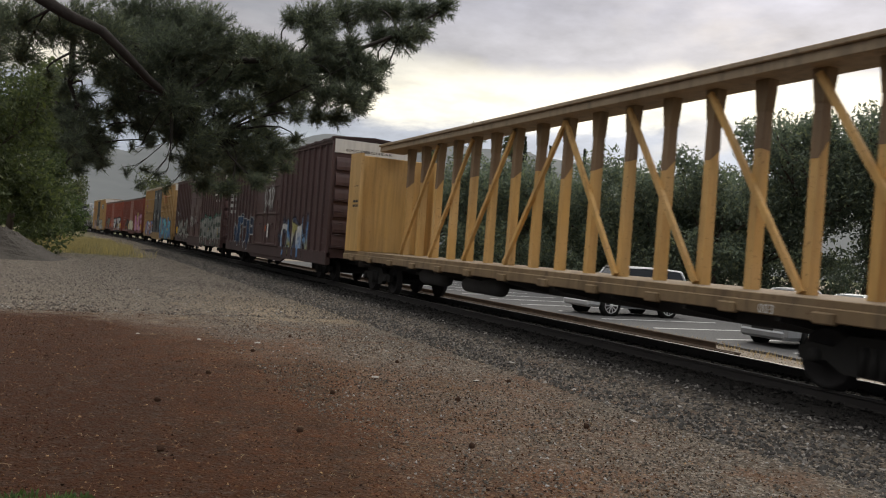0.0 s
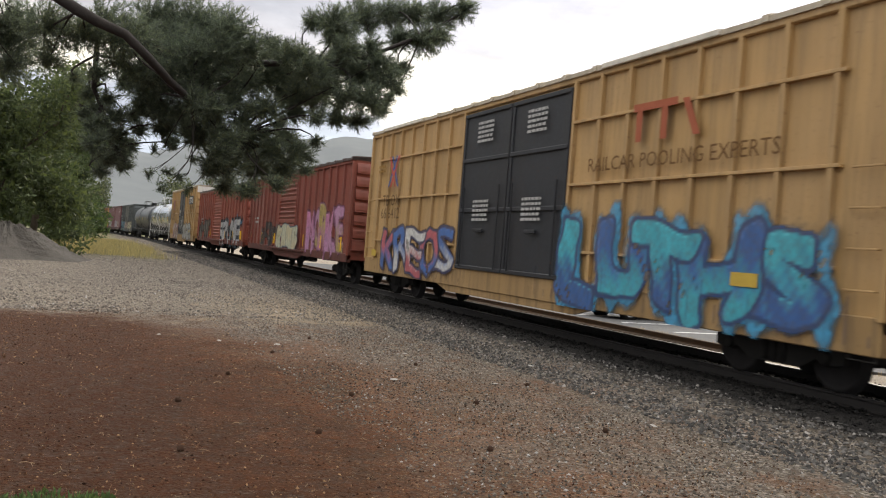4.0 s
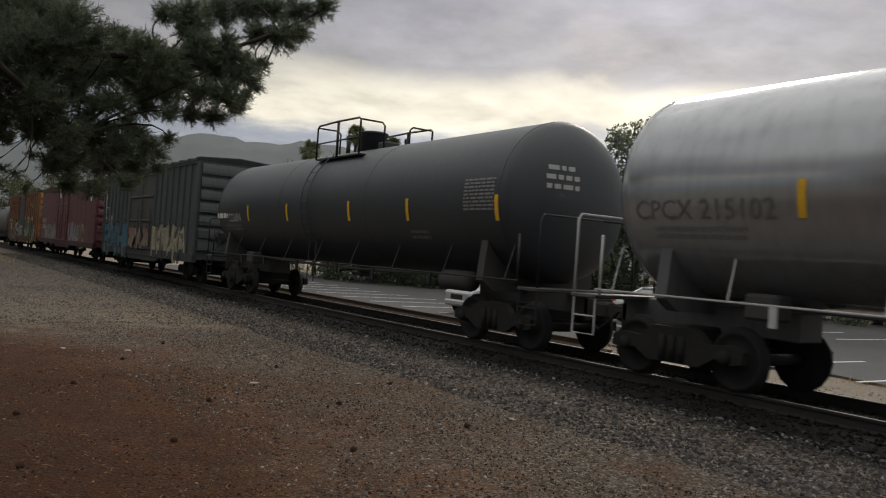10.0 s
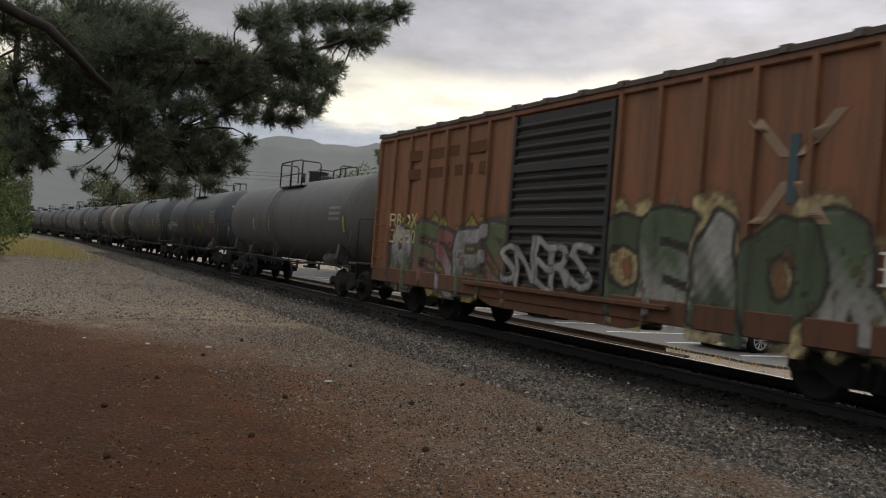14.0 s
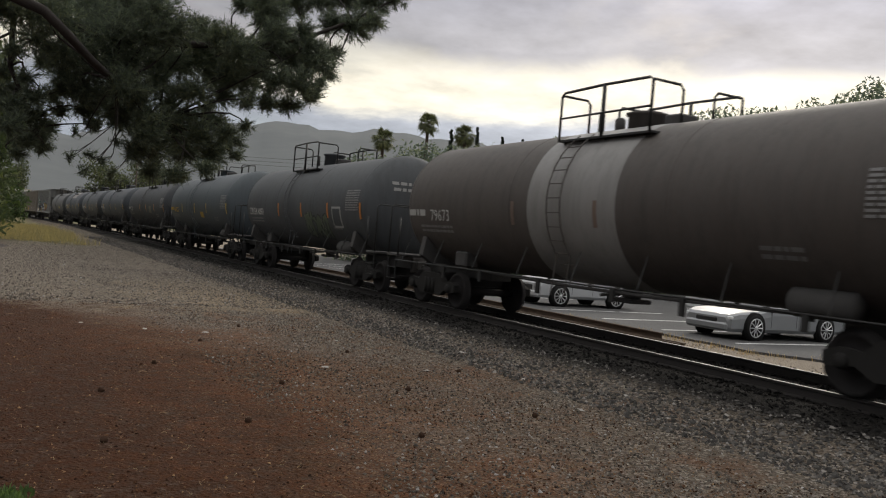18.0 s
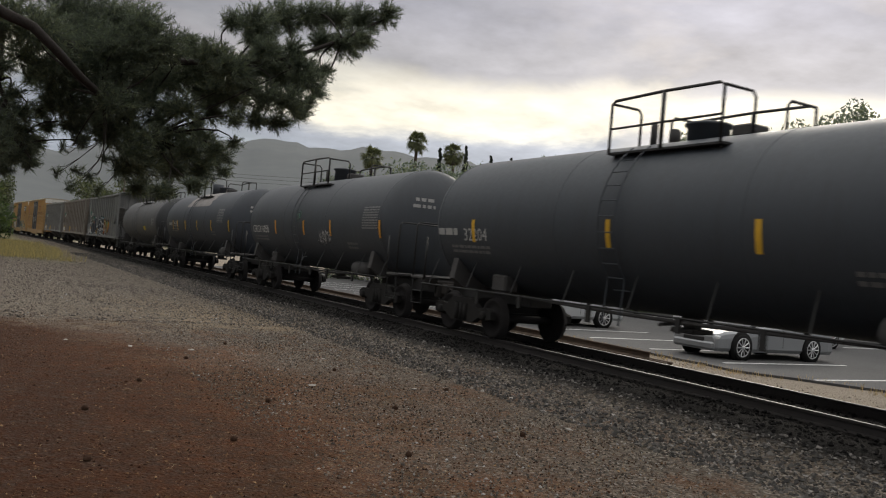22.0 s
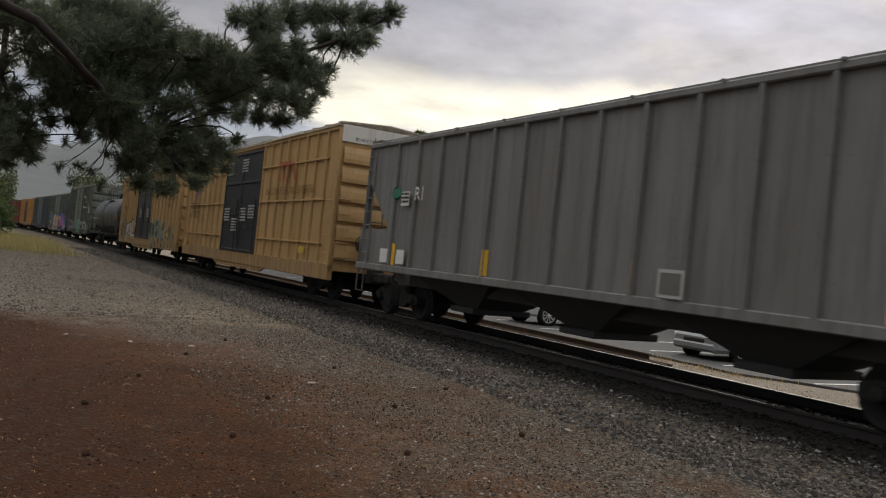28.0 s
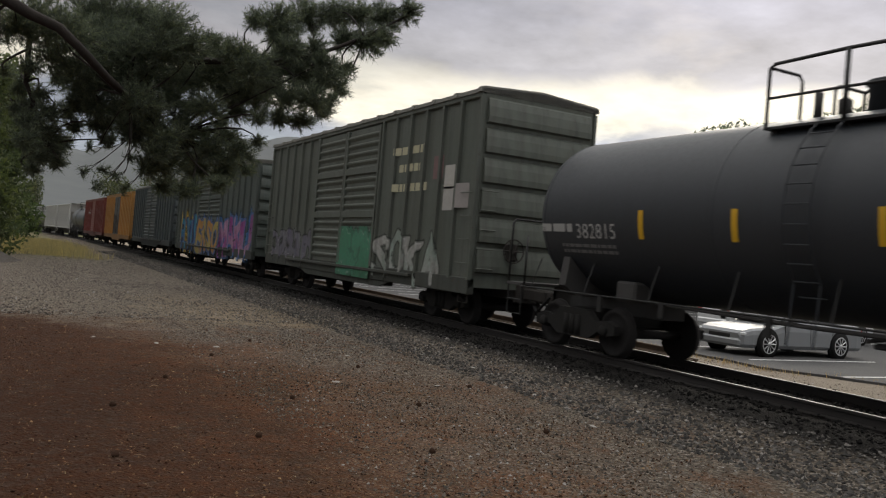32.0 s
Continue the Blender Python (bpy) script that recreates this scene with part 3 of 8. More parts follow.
LOT_Z = -0.50
lot = G()
edge = [(16.4 + 1.5 * min(1.0, max(0.0, (14.2 - y) / 3.2)) + 0.16 * math.sin(y * 1.3) + 0.1 * math.sin(y * 3.1), y) for y in np.arange(-6.0, 70.1, 0.6)]
lot.prism([(62.0, -6.0), (62.0, 70.0)] + edge[::-1], LOT_Z - 0.12, LOT_Z, "z")
lot_ob = tagged(part("parking_lot", lot, asphalt()), "grey asphalt car park with white stall lines", "car park", kind="structure")
stripe = G().box(0, 5.2, -0.05, 0.05, 0.0, 0.004).mesh("stall_line", [plain((0.72, 0.72, 0.70), 0.7, vary=0.12)])
for i in range(18):
    part("stall_line", stripe, None, lot_ob, "white painted stall line", pose(17.4, 4.15 + 2.72 * i, LOT_Z + 0.001))
    part("stall_line", stripe, None, lot_ob, "white painted stall line", pose(30.5, 4.15 + 2.72 * i, LOT_Z + 0.001))


# dry weeds along the edge of the asphalt
def tufts(name, label, spots, color, blades, tall, mat_seed):
    r = random.Random(mat_seed)
    g = G()
    for x, y, rad in spots:
        z = float(ground_height(np.array(x), np.array(y)))
        for k in range(blades):
            a, q = r.uniform(0, 6.28), rad * math.sqrt(r.random())
            px, py = x + q * math.cos(a), y + q * math.sin(a)
            h, lean = tall * r.uniform(0.4, 1.0), r.uniform(0, 6.28)
            w = 0.004 + 0.006 * r.random()
            dx, dy = math.cos(lean) * h * 0.4, math.sin(lean) * h * 0.4
            g.add([(px - w, py, z - 0.01), (px + w, py, z - 0.01), (px + dx * 0.4 + w * 0.7, py + dy * 0.4, z + h * 0.6), (px + dx * 0.4 - w * 0.7, py + dy * 0.4, z + h * 0.6), (px + dx, py + dy, z + h)], [(0, 1, 2, 3), (3, 2, 4)])
    return tagged(part(name, g, foliage(color)), label, "grass", kind="stuff")


r0 = random.Random(5)
tufts("dry_weeds", "straw-coloured dry weeds along the asphalt edge", [(16.3 + 1.4 * (q < 12.5) + r0.uniform(-0.4, 0.3), q, 0.35) for q in (3 + 0.45 * i for i in range(42))], (0.36, 0.27, 0.13), 26, 0.16, 1)
tufts("grass_verge", "dry yellow and green grass beside the line", [(r0.uniform(-3.0, 4.6), 50 + 38 * r0.random(), 1.3) for i in range(170)], (0.36, 0.31, 0.14), 80, 0.6, 2)
tufts("green_weeds", "low green weeds in the dirt", [(0.02 + r0.uniform(-0.38, 0.26), 5.62 + r0.uniform(-0.4, 0.32), 0.10) for i in range(34)], (0.08, 0.14, 0.04), 30, 0.06, 3)


def mound(name, label, cx, cy, rad, high, mat, seed):
    """A heap of tipped gravel."""
    r = np.random.default_rng(seed)
    nr, na, v, f = 22, 48, [], []
    for i in range(nr):
        q = i / (nr - 1)
        for k in range(na):
            a = 2 * math.pi * k / na
            lump = 1 + 0.12 * math.sin(3 * a + seed) + 0.07 * math.sin(7 * a)
            z = high * (0.5 + 0.5 * math.cos(math.pi * q)) ** 0.9 * (1 + 0.05 * r.standard_normal()) - 0.34
            v.append((cx + rad * lump * q * math.cos(a), cy + rad * lump * q * math.sin(a) * 1.2, z))
    for i in range(nr - 1):
        f += [(i * na + k, (i + 1) * na + k, (i + 1) * na + (k + 1) % na, i * na + (k + 1) % na) for k in range(na)]
    return tagged(new(name, sheet(v, f, name, mat)), label, "gravel pile")


def heap_material():
    m, t, b, co = material("heap_gravel")
    n, n2 = t.noise(co, 3.0, 6.0, 0.7), t.voronoi(co, 16.0)
    c = t.mix(n, (0.026, 0.023, 0.020), (0.10, 0.086, 0.070))
    t.link(c, b.inputs["Base Color"])
    b.inputs["Roughness"].default_value = 0.95
    bump(t, b, t.math("ADD", n, n2), 0.9, 0.08)
    return m


HEAP = heap_material()
mound("gravel_mound", "tall heap of dark grey gravel beside the track", -2.9, 42.0, 3.6, 1.5, HEAP, 2)


# ---- trees ----
def limb_mesh(g, p, d, length, r, depth, rnd, tips):
    pts = [p]
    q, e = Vector(p), Vector(d).normalized()
    for k in range(4):
        e = (e + Vector((rnd.uniform(-0.25, 0.25), rnd.uniform(-0.25, 0.25), rnd.uniform(-0.05, 0.25)))).normalized()
        q = q + e * length / 4
        pts.append(q.copy())
    g.tube(pts, r, 6 if depth > 1 else 4, taper=0.45)
    tips.append(q.copy())
    if depth > 0:
        for k in range(3):
            a = pts[2 + k % 3]
            s = (e + Vector((rnd.uniform(-1, 1), rnd.uniform(-1, 1), rnd.uniform(-0.2, 0.7)))).normalized()
            limb_mesh(g, a, s, length * 0.62, r * 0.5, depth - 1, rnd, tips)


def leaf_cloud(centers, count, size, rnd):
    """Small folded leaves round a set of points."""
    n = count
    c = centers[rnd.integers(0, len(centers), n)]
    q = rnd.normal(0, 1, (n, 3))
    q = q / np.linalg.norm(q, axis=1)[:, None] * (rnd.random((n, 1)) ** 0.5)
    p = c[:, :3] + q * c[:, 3:4]
    u = rnd.normal(0, 1, (n, 3))
    u /= np.linalg.norm(u, axis=1)[:, None]
    w = np.cross(u, rnd.normal(0, 1, (n, 3)))
    w /= np.linalg.norm(w, axis=1)[:, None]
    s = size * rnd.uniform(0.5, 1.3, (n, 1))
    k = np.cross(u, w) * s * 0.25
    v = np.stack([p - u * s, p + w * s * 0.45 + k, p + u * s, p - w * s * 0.45 + k], 1).reshape(-1, 3)
    f = (np.array([(0, 1, 2), (0, 2, 3)])[None] + 4 * np.arange(n)[:, None, None]).reshape(-1, 3)
    return v, f


BARK = wood((0.075, 0.055, 0.042))


def leaf_tree(name, label, x, y, high, rad, color, leaves, size, seed, low=0.15, category="tree", group="", cone=0.0):
    rnd, nr = random.Random(seed), np.random.default_rng(seed)
    z = float(ground_height(np.array(x), np.array(y)))
    t = thing(name, label, category, group)
    t.matrix_basis = pose(x, y, z - 0.1)
    g, tips = G(), []
    stem = [(0, 0, 0), (rnd.uniform(-0.2, 0.2), rnd.uniform(-0.2, 0.2), high * 0.25), (rnd.uniform(-0.3, 0.3), rnd.uniform(-0.3, 0.3), high * 0.5), (rnd.uniform(-0.4, 0.4), rnd.uniform(-0.4, 0.4), high * 0.78)]
    g.tube(stem, 0.022 * high + 0.06, 9, taper=0.35)
    for k in range(7):
        a, q = 0.9 * k + rnd.uniform(0, 0.6), rnd.uniform(0.25, 0.8)
        base = Vector(stem[1]).lerp(Vector(stem[3]), q)
        limb_mesh(g, base, (math.cos(a), math.sin(a), 0.55), rad * 0.75, 0.012 * high, 1, rnd, tips)
    part("trunk", g, BARK, t)
    pts = []
    for p in tips:
        pts.append((p.x, p.y, p.z, rad * rnd.uniform(0.18, 0.30)))
    for k in range(46):
        a, q, h = rnd.uniform(0, 6.28), math.sqrt(rnd.random()), rnd.random()
        wide = rad * (0.55 + 0.45 * math.sin(math.pi * min(1, h * 0.9 + 0.12))) * (1 - 0.55 * max(0, h - 0.6) / 0.4) * (1 - cone * h)
        pts.append((wide * q * math.cos(a), wide * q * math.sin(a), high * (low + (0.97 - low) * h), rad * rnd.uniform(0.14, 0.30)))
    v, f = leaf_cloud(np.array(pts), leaves, size, nr)
    part("crown", sheet(v, f, "crown", foliage(color, 0.5, 0.55, 0.5)), None, t)
    return t


# thicket left of the line
OAK = (0.070, 0.110, 0.038)
leaf_tree("oak_tree", "dense green oak tree beside the gravel heap", -3.8, 50.0, 7.8, 5.6, (0.084, 0.112, 0.043), 34000, 0.16, 1, 0.04, cone=0.75)
leaf_tree("oak_tree", "dense dark green oak tree behind the gravel heap", -2.9, 66.0, 10.0, 5.2, (0.070, 0.100, 0.038), 26000, 0.18, 2, 0.03)
leaf_tree("oak_tree", "dark green oak tree leaning over the grass verge", -1.8, 84.0, 8.6, 4.6, OAK, 18000, 0.19, 3, 0.03)
leaf_tree("oak_tree", "tall shaded oak tree at the edge of the clearing", -10.0, 42.0, 13.0, 6.0, OAK, 20000, 0.18, 4, 0.03)
leaf_tree("oak_tree", "far olive-green tree beside the bend of the line", 1.0, 190.0, 9.0, 6.5, (0.085, 0.105, 0.050), 9000, 0.30, 5, 0.03)
leaf_tree("oak_tree", "far olive-green tree across the line", 24.0, 190.0, 11.0, 8.0, (0.085, 0.105, 0.050), 9000, 0.30, 6, 0.03)
leaf_tree("oak_tree", "far olive-green tree across the line", 34.0, 205.0, 10.0, 8.0, (0.085, 0.105, 0.050), 9000, 0.30, 16, 0.03)
leaf_tree("oak_tree", "far grey-green tree beyond the bend", -14.0, 230.0, 12.0, 9.0, (0.085, 0.105, 0.050), 9000, 0.34, 17, 0.03)

# trees behind the car park
rt = random.Random(21)
GREEN = (0.150, 0.190, 0.135)
for i, (az, dist, high, rad) in enumerate(((25, 66, 6.4, 5.0), (29, 62, 5.9, 4.6), (33, 60, 6.2, 4.8), (37, 58, 6.2, 4.6), (40.5, 57, 6.0, 4.4), (44, 56, 6.6, 4.6), (47, 60, 7.4, 4.2), (49.5, 56, 12.2, 4.6), (53, 58, 12.8, 5.0), (57, 56, 11.6, 5.2), (62, 54, 11.6, 5.2), (31, 78, 7.0, 5.0), (36, 80, 7.2, 5.0), (42, 76, 8.0, 5.4), (67, 54, 11.0, 5.4))):
    a = radians(az)
    leaf_tree("park_tree", "dark green broadleaf tree behind the car park", dist * math.sin(a), dist * math.cos(a), high, rad * 1.15, GREEN, 18500, 0.165, 40 + i, 0.0, group="trees behind the car park")


def palm(x, y, high, seed):
    rnd = random.Random(seed)
    t = thing("palm_tree", "tall fan palm with a shaggy green crown", "palm tree", "palms")
    t.matrix_basis = pose(x, y, -0.5)
    part("trunk", G().tube([(0, 0, 0), (0.15, 0, high * 0.4), (0.05, 0.1, high * 0.75), (0, 0, high)], 0.32, 9, taper=0.7), BARK, t)
    g = G()
    for k in range(64):
        a, tilt = rnd.uniform(0, 6.28), rnd.uniform(-1.1, 1.35)
        n = rnd.uniform(1.2, 1.8)
        d = Vector((math.cos(a) * math.cos(tilt), math.sin(a) * math.cos(tilt), math.sin(tilt)))
        side = d.cross(Vector((0, 0, 1))).normalized()
        base = Vector((0, 0, high)) + d * 0.15
        hub = base + d * n * 0.45
        g.tube([base, hub], 0.025, 4)
        for j in range(-5, 6):
            e = (d * math.cos(j * 0.24) + side * math.sin(j * 0.24)).normalized()
            tip = hub + e * n * 0.75 - Vector((0, 0, 0.22 + 0.1 * abs(j)))
            w = e.cross(d.cross(side)).normalized() * 0.07
            g.add([hub - w * 0.2, hub + e * n * 0.4 + w, tip, hub + e * n * 0.4 - w], [(0, 1, 2, 3)])
    part("crown", g, foliage((0.11, 0.13, 0.06)), t)


for x, y, high, s in ((54.9, 106.7, 19.2, 1), (49.2, 109.5, 16.4, 2), (59.8, 104.1, 18.0, 3)):
    palm(x, y, high, s)


def cypress(x, y, high, rad, seed):
    rnd = np.random.default_rng(seed)
    t = thing("cypress_tree", "slender dark Italian cypress", "cypress tree", "cypresses")
    t.matrix_basis = pose(x, y, -0.5)
    part("trunk", G().tube([(0, 0, 0), (0, 0, high * 0.9)], 0.14, 7, taper=0.3), BARK, t)
    h = np.linspace(0.02, 0.98, 60)
    pts = np.stack([rnd.normal(0, 0.06, 60), rnd.normal(0, 0.06, 60), h * high, rad * np.minimum(1, (1 - h) * 1.5 + 0.12)], 1)
    v, f = leaf_cloud(pts, 3500, 0.20, rnd)
    part("crown", sheet(v, f, "crown", foliage((0.020, 0.034, 0.020))), None, t)


for i, (x, y, high) in enumerate(((58.0, 105.0, 18.9), (61.3, 103.1, 19.5), (64.4, 101.2, 18.4), (66.9, 99.6, 18.3), (68.6, 98.4, 18.2))):
    cypress(x, y, high, 0.95, 60 + i)


# ---- hills ----
def hills():
    r = np.random.default_rng(3)
    az = np.radians(np.arange(-80, 130, 0.75))
    deg = np.degrees(az)
    ridge = np.interp(deg, [-80, -20, -4, 3, 9, 14, 17, 20, 24, 30, 38, 50, 70, 130], [5.0, 4.0, 4.3, 5.0, 6.2, 6.9, 7.45, 7.2, 7.5, 7.3, 6.4, 5.5, 5.0, 4.5])
    ridge = ridge + 0.12 * np.sin(deg * 1.1) + 0.06 * np.sin(deg * 2.7 + 1) + 0.05 * r.standard_normal(len(az))
    v, levels = [], ((700, 0.0), (900, 0.22), (1150, 0.50), (1400, 0.78), (1600, 1.0), (2100, 0.7))
    for dist, k in levels:
        for a, e in zip(az, ridge):
            z = 1600 * math.tan(radians(float(e))) * k * (1 + (0.05 * math.sin(a * 40 + dist) if 0 < k < 1 else 0)) - 2
            v.append((dist * math.sin(a), dist * math.cos(a), z))
    n = len(az)
    f = [(i * n + k, i * n + k + 1, (i + 1) * n + k + 1, (i + 1) * n + k) for i in range(len(levels) - 1) for k in range(n - 1)]
    m, t, b, co = material("hillside")
    n1 = t.noise(co, 0.012, 6.0, 0.65)
    t.link(t.mix(n1, (0.070, 0.080, 0.088), (0.125, 0.135, 0.135)), b.inputs["Base Color"])
    b.inputs["Roughness"].default_value = 1.0
    tagged(new("hills", sheet(v, f, "hills", m, True)), "long grey-green hills on the horizon", "hills", kind="structure")


hills()


# ---- pine overhead ----
PINE_UPPER = [(-0.28, 7.58, 3.12, 0.24), (-0.05, 7.42, 3.06, 0.2), (-0.31, 7.78, 2.87, 0.14), (0.13, 7.49, 3.18, 0.23), (0.32, 7.38, 3.1, 0.23), (0.25, 7.78, 2.95, 0.21), (0.55, 8.4, 3.5, 0.29), (0.8, 8.26, 3.46, 0.3), (1.04, 8.22, 3.53, 0.29), (1.16, 7.57, 3.33, 0.22), (0.66, 7.94, 3.13, 0.28), (0.89, 7.63, 3.09, 0.28), (1.14, 7.51, 3.11, 0.24), (1.34, 7.43, 3.18, 0.18), (0.49, 7.56, 2.86, 0.21), (-0.58, 8.41, 3.17, 0.26), (-0.63, 8.29, 2.88, 0.23), (-0.7, 8.27, 3.21, 0.29)]
PINE_CENTRE = [(1.69, 8.26, 3.31, 0.21), (1.74, 7.53, 3.2, 0.18), (0.71, 7.67, 2.82, 0.25), (1.02, 8.05, 2.9, 0.28), (1.32, 8.18, 3.0, 0.26), (1.61, 8.33, 3.1, 0.25), (1.87, 8.36, 3.15, 0.25), (1.88, 7.4, 3.07, 0.21), (0.51, 8.03, 2.73, 0.2), (2.32, 8.11, 3.26, 0.24), (2.53, 7.91, 3.19, 0.23), (2.63, 7.51, 3.14, 0.19), (2.9, 7.87, 3.32, 0.13), (2.18, 7.41, 3.3, 0.16), (2.19, 8.42, 3.01, 0.2), (1.88, 8.34, 2.95, 0.16)]
PINE_OUTER = [(2.01, 7.96, 3.66, 0.14), (2.15, 7.66, 3.6, 0.21), (2.63, 8.39, 3.93, 0.22), (2.23, 7.99, 3.53, 0.15), (2.93, 8.36, 4.01, 0.2), (3.2, 8.32, 4.05, 0.2), (3.33, 7.91, 3.96, 0.19), (3.54, 7.8, 4.03, 0.15), (2.95, 8.02, 3.67, 0.17), (3.13, 7.82, 3.64, 0.19), (3.16, 7.49, 3.64, 0.13), (2.51, 7.67, 3.44, 0.12), (3.03, 8.28, 3.19, 0.11), (2.2, 7.35, 2.86, 0.17), (2.42, 7.36, 2.88, 0.17), (2.34, 8.05, 2.76, 0.14), (2.42, 7.64, 2.7, 0.13), (2.73, 7.94, 2.89, 0.13), (2.8, 7.87, 3.0, 0.09)]
PINE_LOWER = [(0.64, 7.71, 2.56, 0.18), (0.94, 8.5, 2.68, 0.21), (1.04, 7.53, 2.6, 0.16), (1.0, 7.8, 2.39, 0.18), (1.16, 7.54, 2.36, 0.19), (1.48, 8.06, 2.39, 0.2), (1.63, 7.63, 2.31, 0.17), (1.25, 7.73, 2.16, 0.19), (1.6, 8.2, 2.18, 0.19), (1.76, 7.68, 2.17, 0.17), (1.98, 7.97, 2.33, 0.15), (1.35, 8.39, 1.99, 0.15), (1.39, 7.42, 1.91, 0.13), (1.63, 7.37, 1.98, 0.11), (2.01, 7.57, 2.43, 0.07), (1.79, 8.22, 2.64, 0.11), (1.5, 8.04, 2.73, 0.12), (1.94, 7.58, 2.16, 0.07), (1.1, 7.7, 2.09, 0.14)]
PINE_LEFT = [(0.09, 7.51, 2.33, 0.14), (0.25, 7.85, 2.3, 0.18), (0.1, 7.35, 2.16, 0.14), (0.32, 8.14, 2.15, 0.15), (0.19, 8.38, 2.1, 0.13), (0.43, 8.45, 2.27, 0.12), (0.03, 8.18, 2.68, 0.12), (-0.1, 8.45, 2.86, 0.1), (0.07, 7.32, 2.74, 0.11), (0.18, 7.65, 2.58, 0.1), (0.36, 8.46, 2.88, 0.16), (0.42, 8.23, 2.54, 0.12), (-0.0, 7.79, 2.45, 0.09), (0.48, 7.8, 2.56, 0.14), (0.66, 8.0, 2.44, 0.14), (0.26, 7.6, 2.42, 0.13), (0.11, 8.2, 2.55, 0.13), (0.49, 8.2, 2.4, 0.11), (0.74, 7.9, 2.3, 0.11), (0.22, 7.8, 2.08, 0.12), (0.17, 8.0, 1.97, 0.1), (0.37, 8.2, 2.06, 0.1)]
PINE_TWIGS = [(0.65, 8.43, 2.27, 0.07), (0.73, 8.04, 2.04, 0.07), (0.61, 8.28, 2.01, 0.06), (0.75, 7.65, 2.27, 0.07), (0.8, 7.53, 1.97, 0.07), (0.95, 7.83, 2.16, 0.07), (0.65, 7.46, 1.85, 0.05), (0.91, 7.76, 1.87, 0.06)]
PINE_INNER = [(1.34, 7.72, 2.55, 0.15), (1.6, 7.95, 2.5, 0.14), (1.42, 7.7, 2.44, 0.11), (1.53, 7.54, 2.68, 0.2), (1.96, 8.27, 2.79, 0.19), (1.96, 7.41, 2.63, 0.14), (1.8, 7.9, 2.48, 0.18), (0.95, 8.3, 2.49, 0.2), (1.11, 7.48, 2.23, 0.18), (0.72, 7.95, 2.44, 0.14), (0.93, 7.44, 2.62, 0.21), (1.27, 7.78, 2.74, 0.21), (2.24, 8.1, 3.09, 0.2), (1.9, 7.85, 2.94, 0.2), (2.52, 8.13, 3.4, 0.2), (2.57, 7.56, 3.28, 0.16), (1.53, 7.64, 3.31, 0.12), (1.81, 7.51, 2.35, 0.14)]


def pine_bark():
    m, t, b, co = material("pine_bark")
    n = t.noise(co, 9.0, 6.0, 0.7, stretch=(1, 1, 0.4))
    t.link(t.mix(n, (0.010, 0.0082, 0.0075), (0.038, 0.030, 0.025)), b.inputs["Base Color"])
    b.inputs["Roughness"].default_value = 0.95
    bump(t, b, n, 0.8, 0.03)
    return m


def needle_mesh(clumps, seed, per, needles=22):
    """Tufts of long needles round the ends of the twigs."""
    r = np.random.default_rng(seed)
    cen, dirs = [], []
    for x, y, z, q in clumps:
        n = int(per * (q / 0.3) ** 2) + 6
        u = r.normal(0, 1, (n, 3))
        u /= np.linalg.norm(u, axis=1)[:, None]
        p = u * (r.random((n, 1)) ** 0.45) * q * np.array([1.12, 1.0, 1.0])
        cen.append(p + np.array([x, y, z]))
        d = u + np.array([0.35, 0, 0.25])
        dirs.append(d / np.linalg.norm(d, axis=1)[:, None])
    cen, dirs = np.concatenate(cen), np.concatenate(dirs)
    n = len(cen)
    k = needles
    spread2 = r.normal(0, 0.62, (n, k, 3))
    d = dirs[:, None, :] * 0.85 + spread2
    d /= np.linalg.norm(d, axis=2)[..., None]
    length = r.uniform(0.035, 0.080, (n, k, 1))
    base = cen[:, None, :] - dirs[:, None, :] * r.uniform(0.0, 0.11, (n, k, 1))
    side = np.cross(d, r.normal(0, 1, (n, k, 3)))
    side /= np.linalg.norm(side, axis=2)[..., None]
    w = 0.0031
    v = np.stack([base - side * w, base + side * w, base + d * length], 2).reshape(-1, 3)
    f = np.arange(len(v)).reshape(-1, 3)
    return sheet(v, f, "needles", foliage((0.120, 0.150, 0.108), 0.6, 0.75, 0.45)), cen


def branch_mesh(g, a, b2, r, rnd, sag=0.12, seg=5):
    pts = []
    off = Vector((rnd.uniform(-0.15, 0.15), rnd.uniform(-0.15, 0.15), rnd.uniform(-0.05, sag)))
    for i in range(6):
        q = i / 5
        pts.append(Vector(a).lerp(Vector(b2), q) + off * math.sin(math.pi * q))
    g.tube(pts, r, seg, taper=0.35)
    return pts


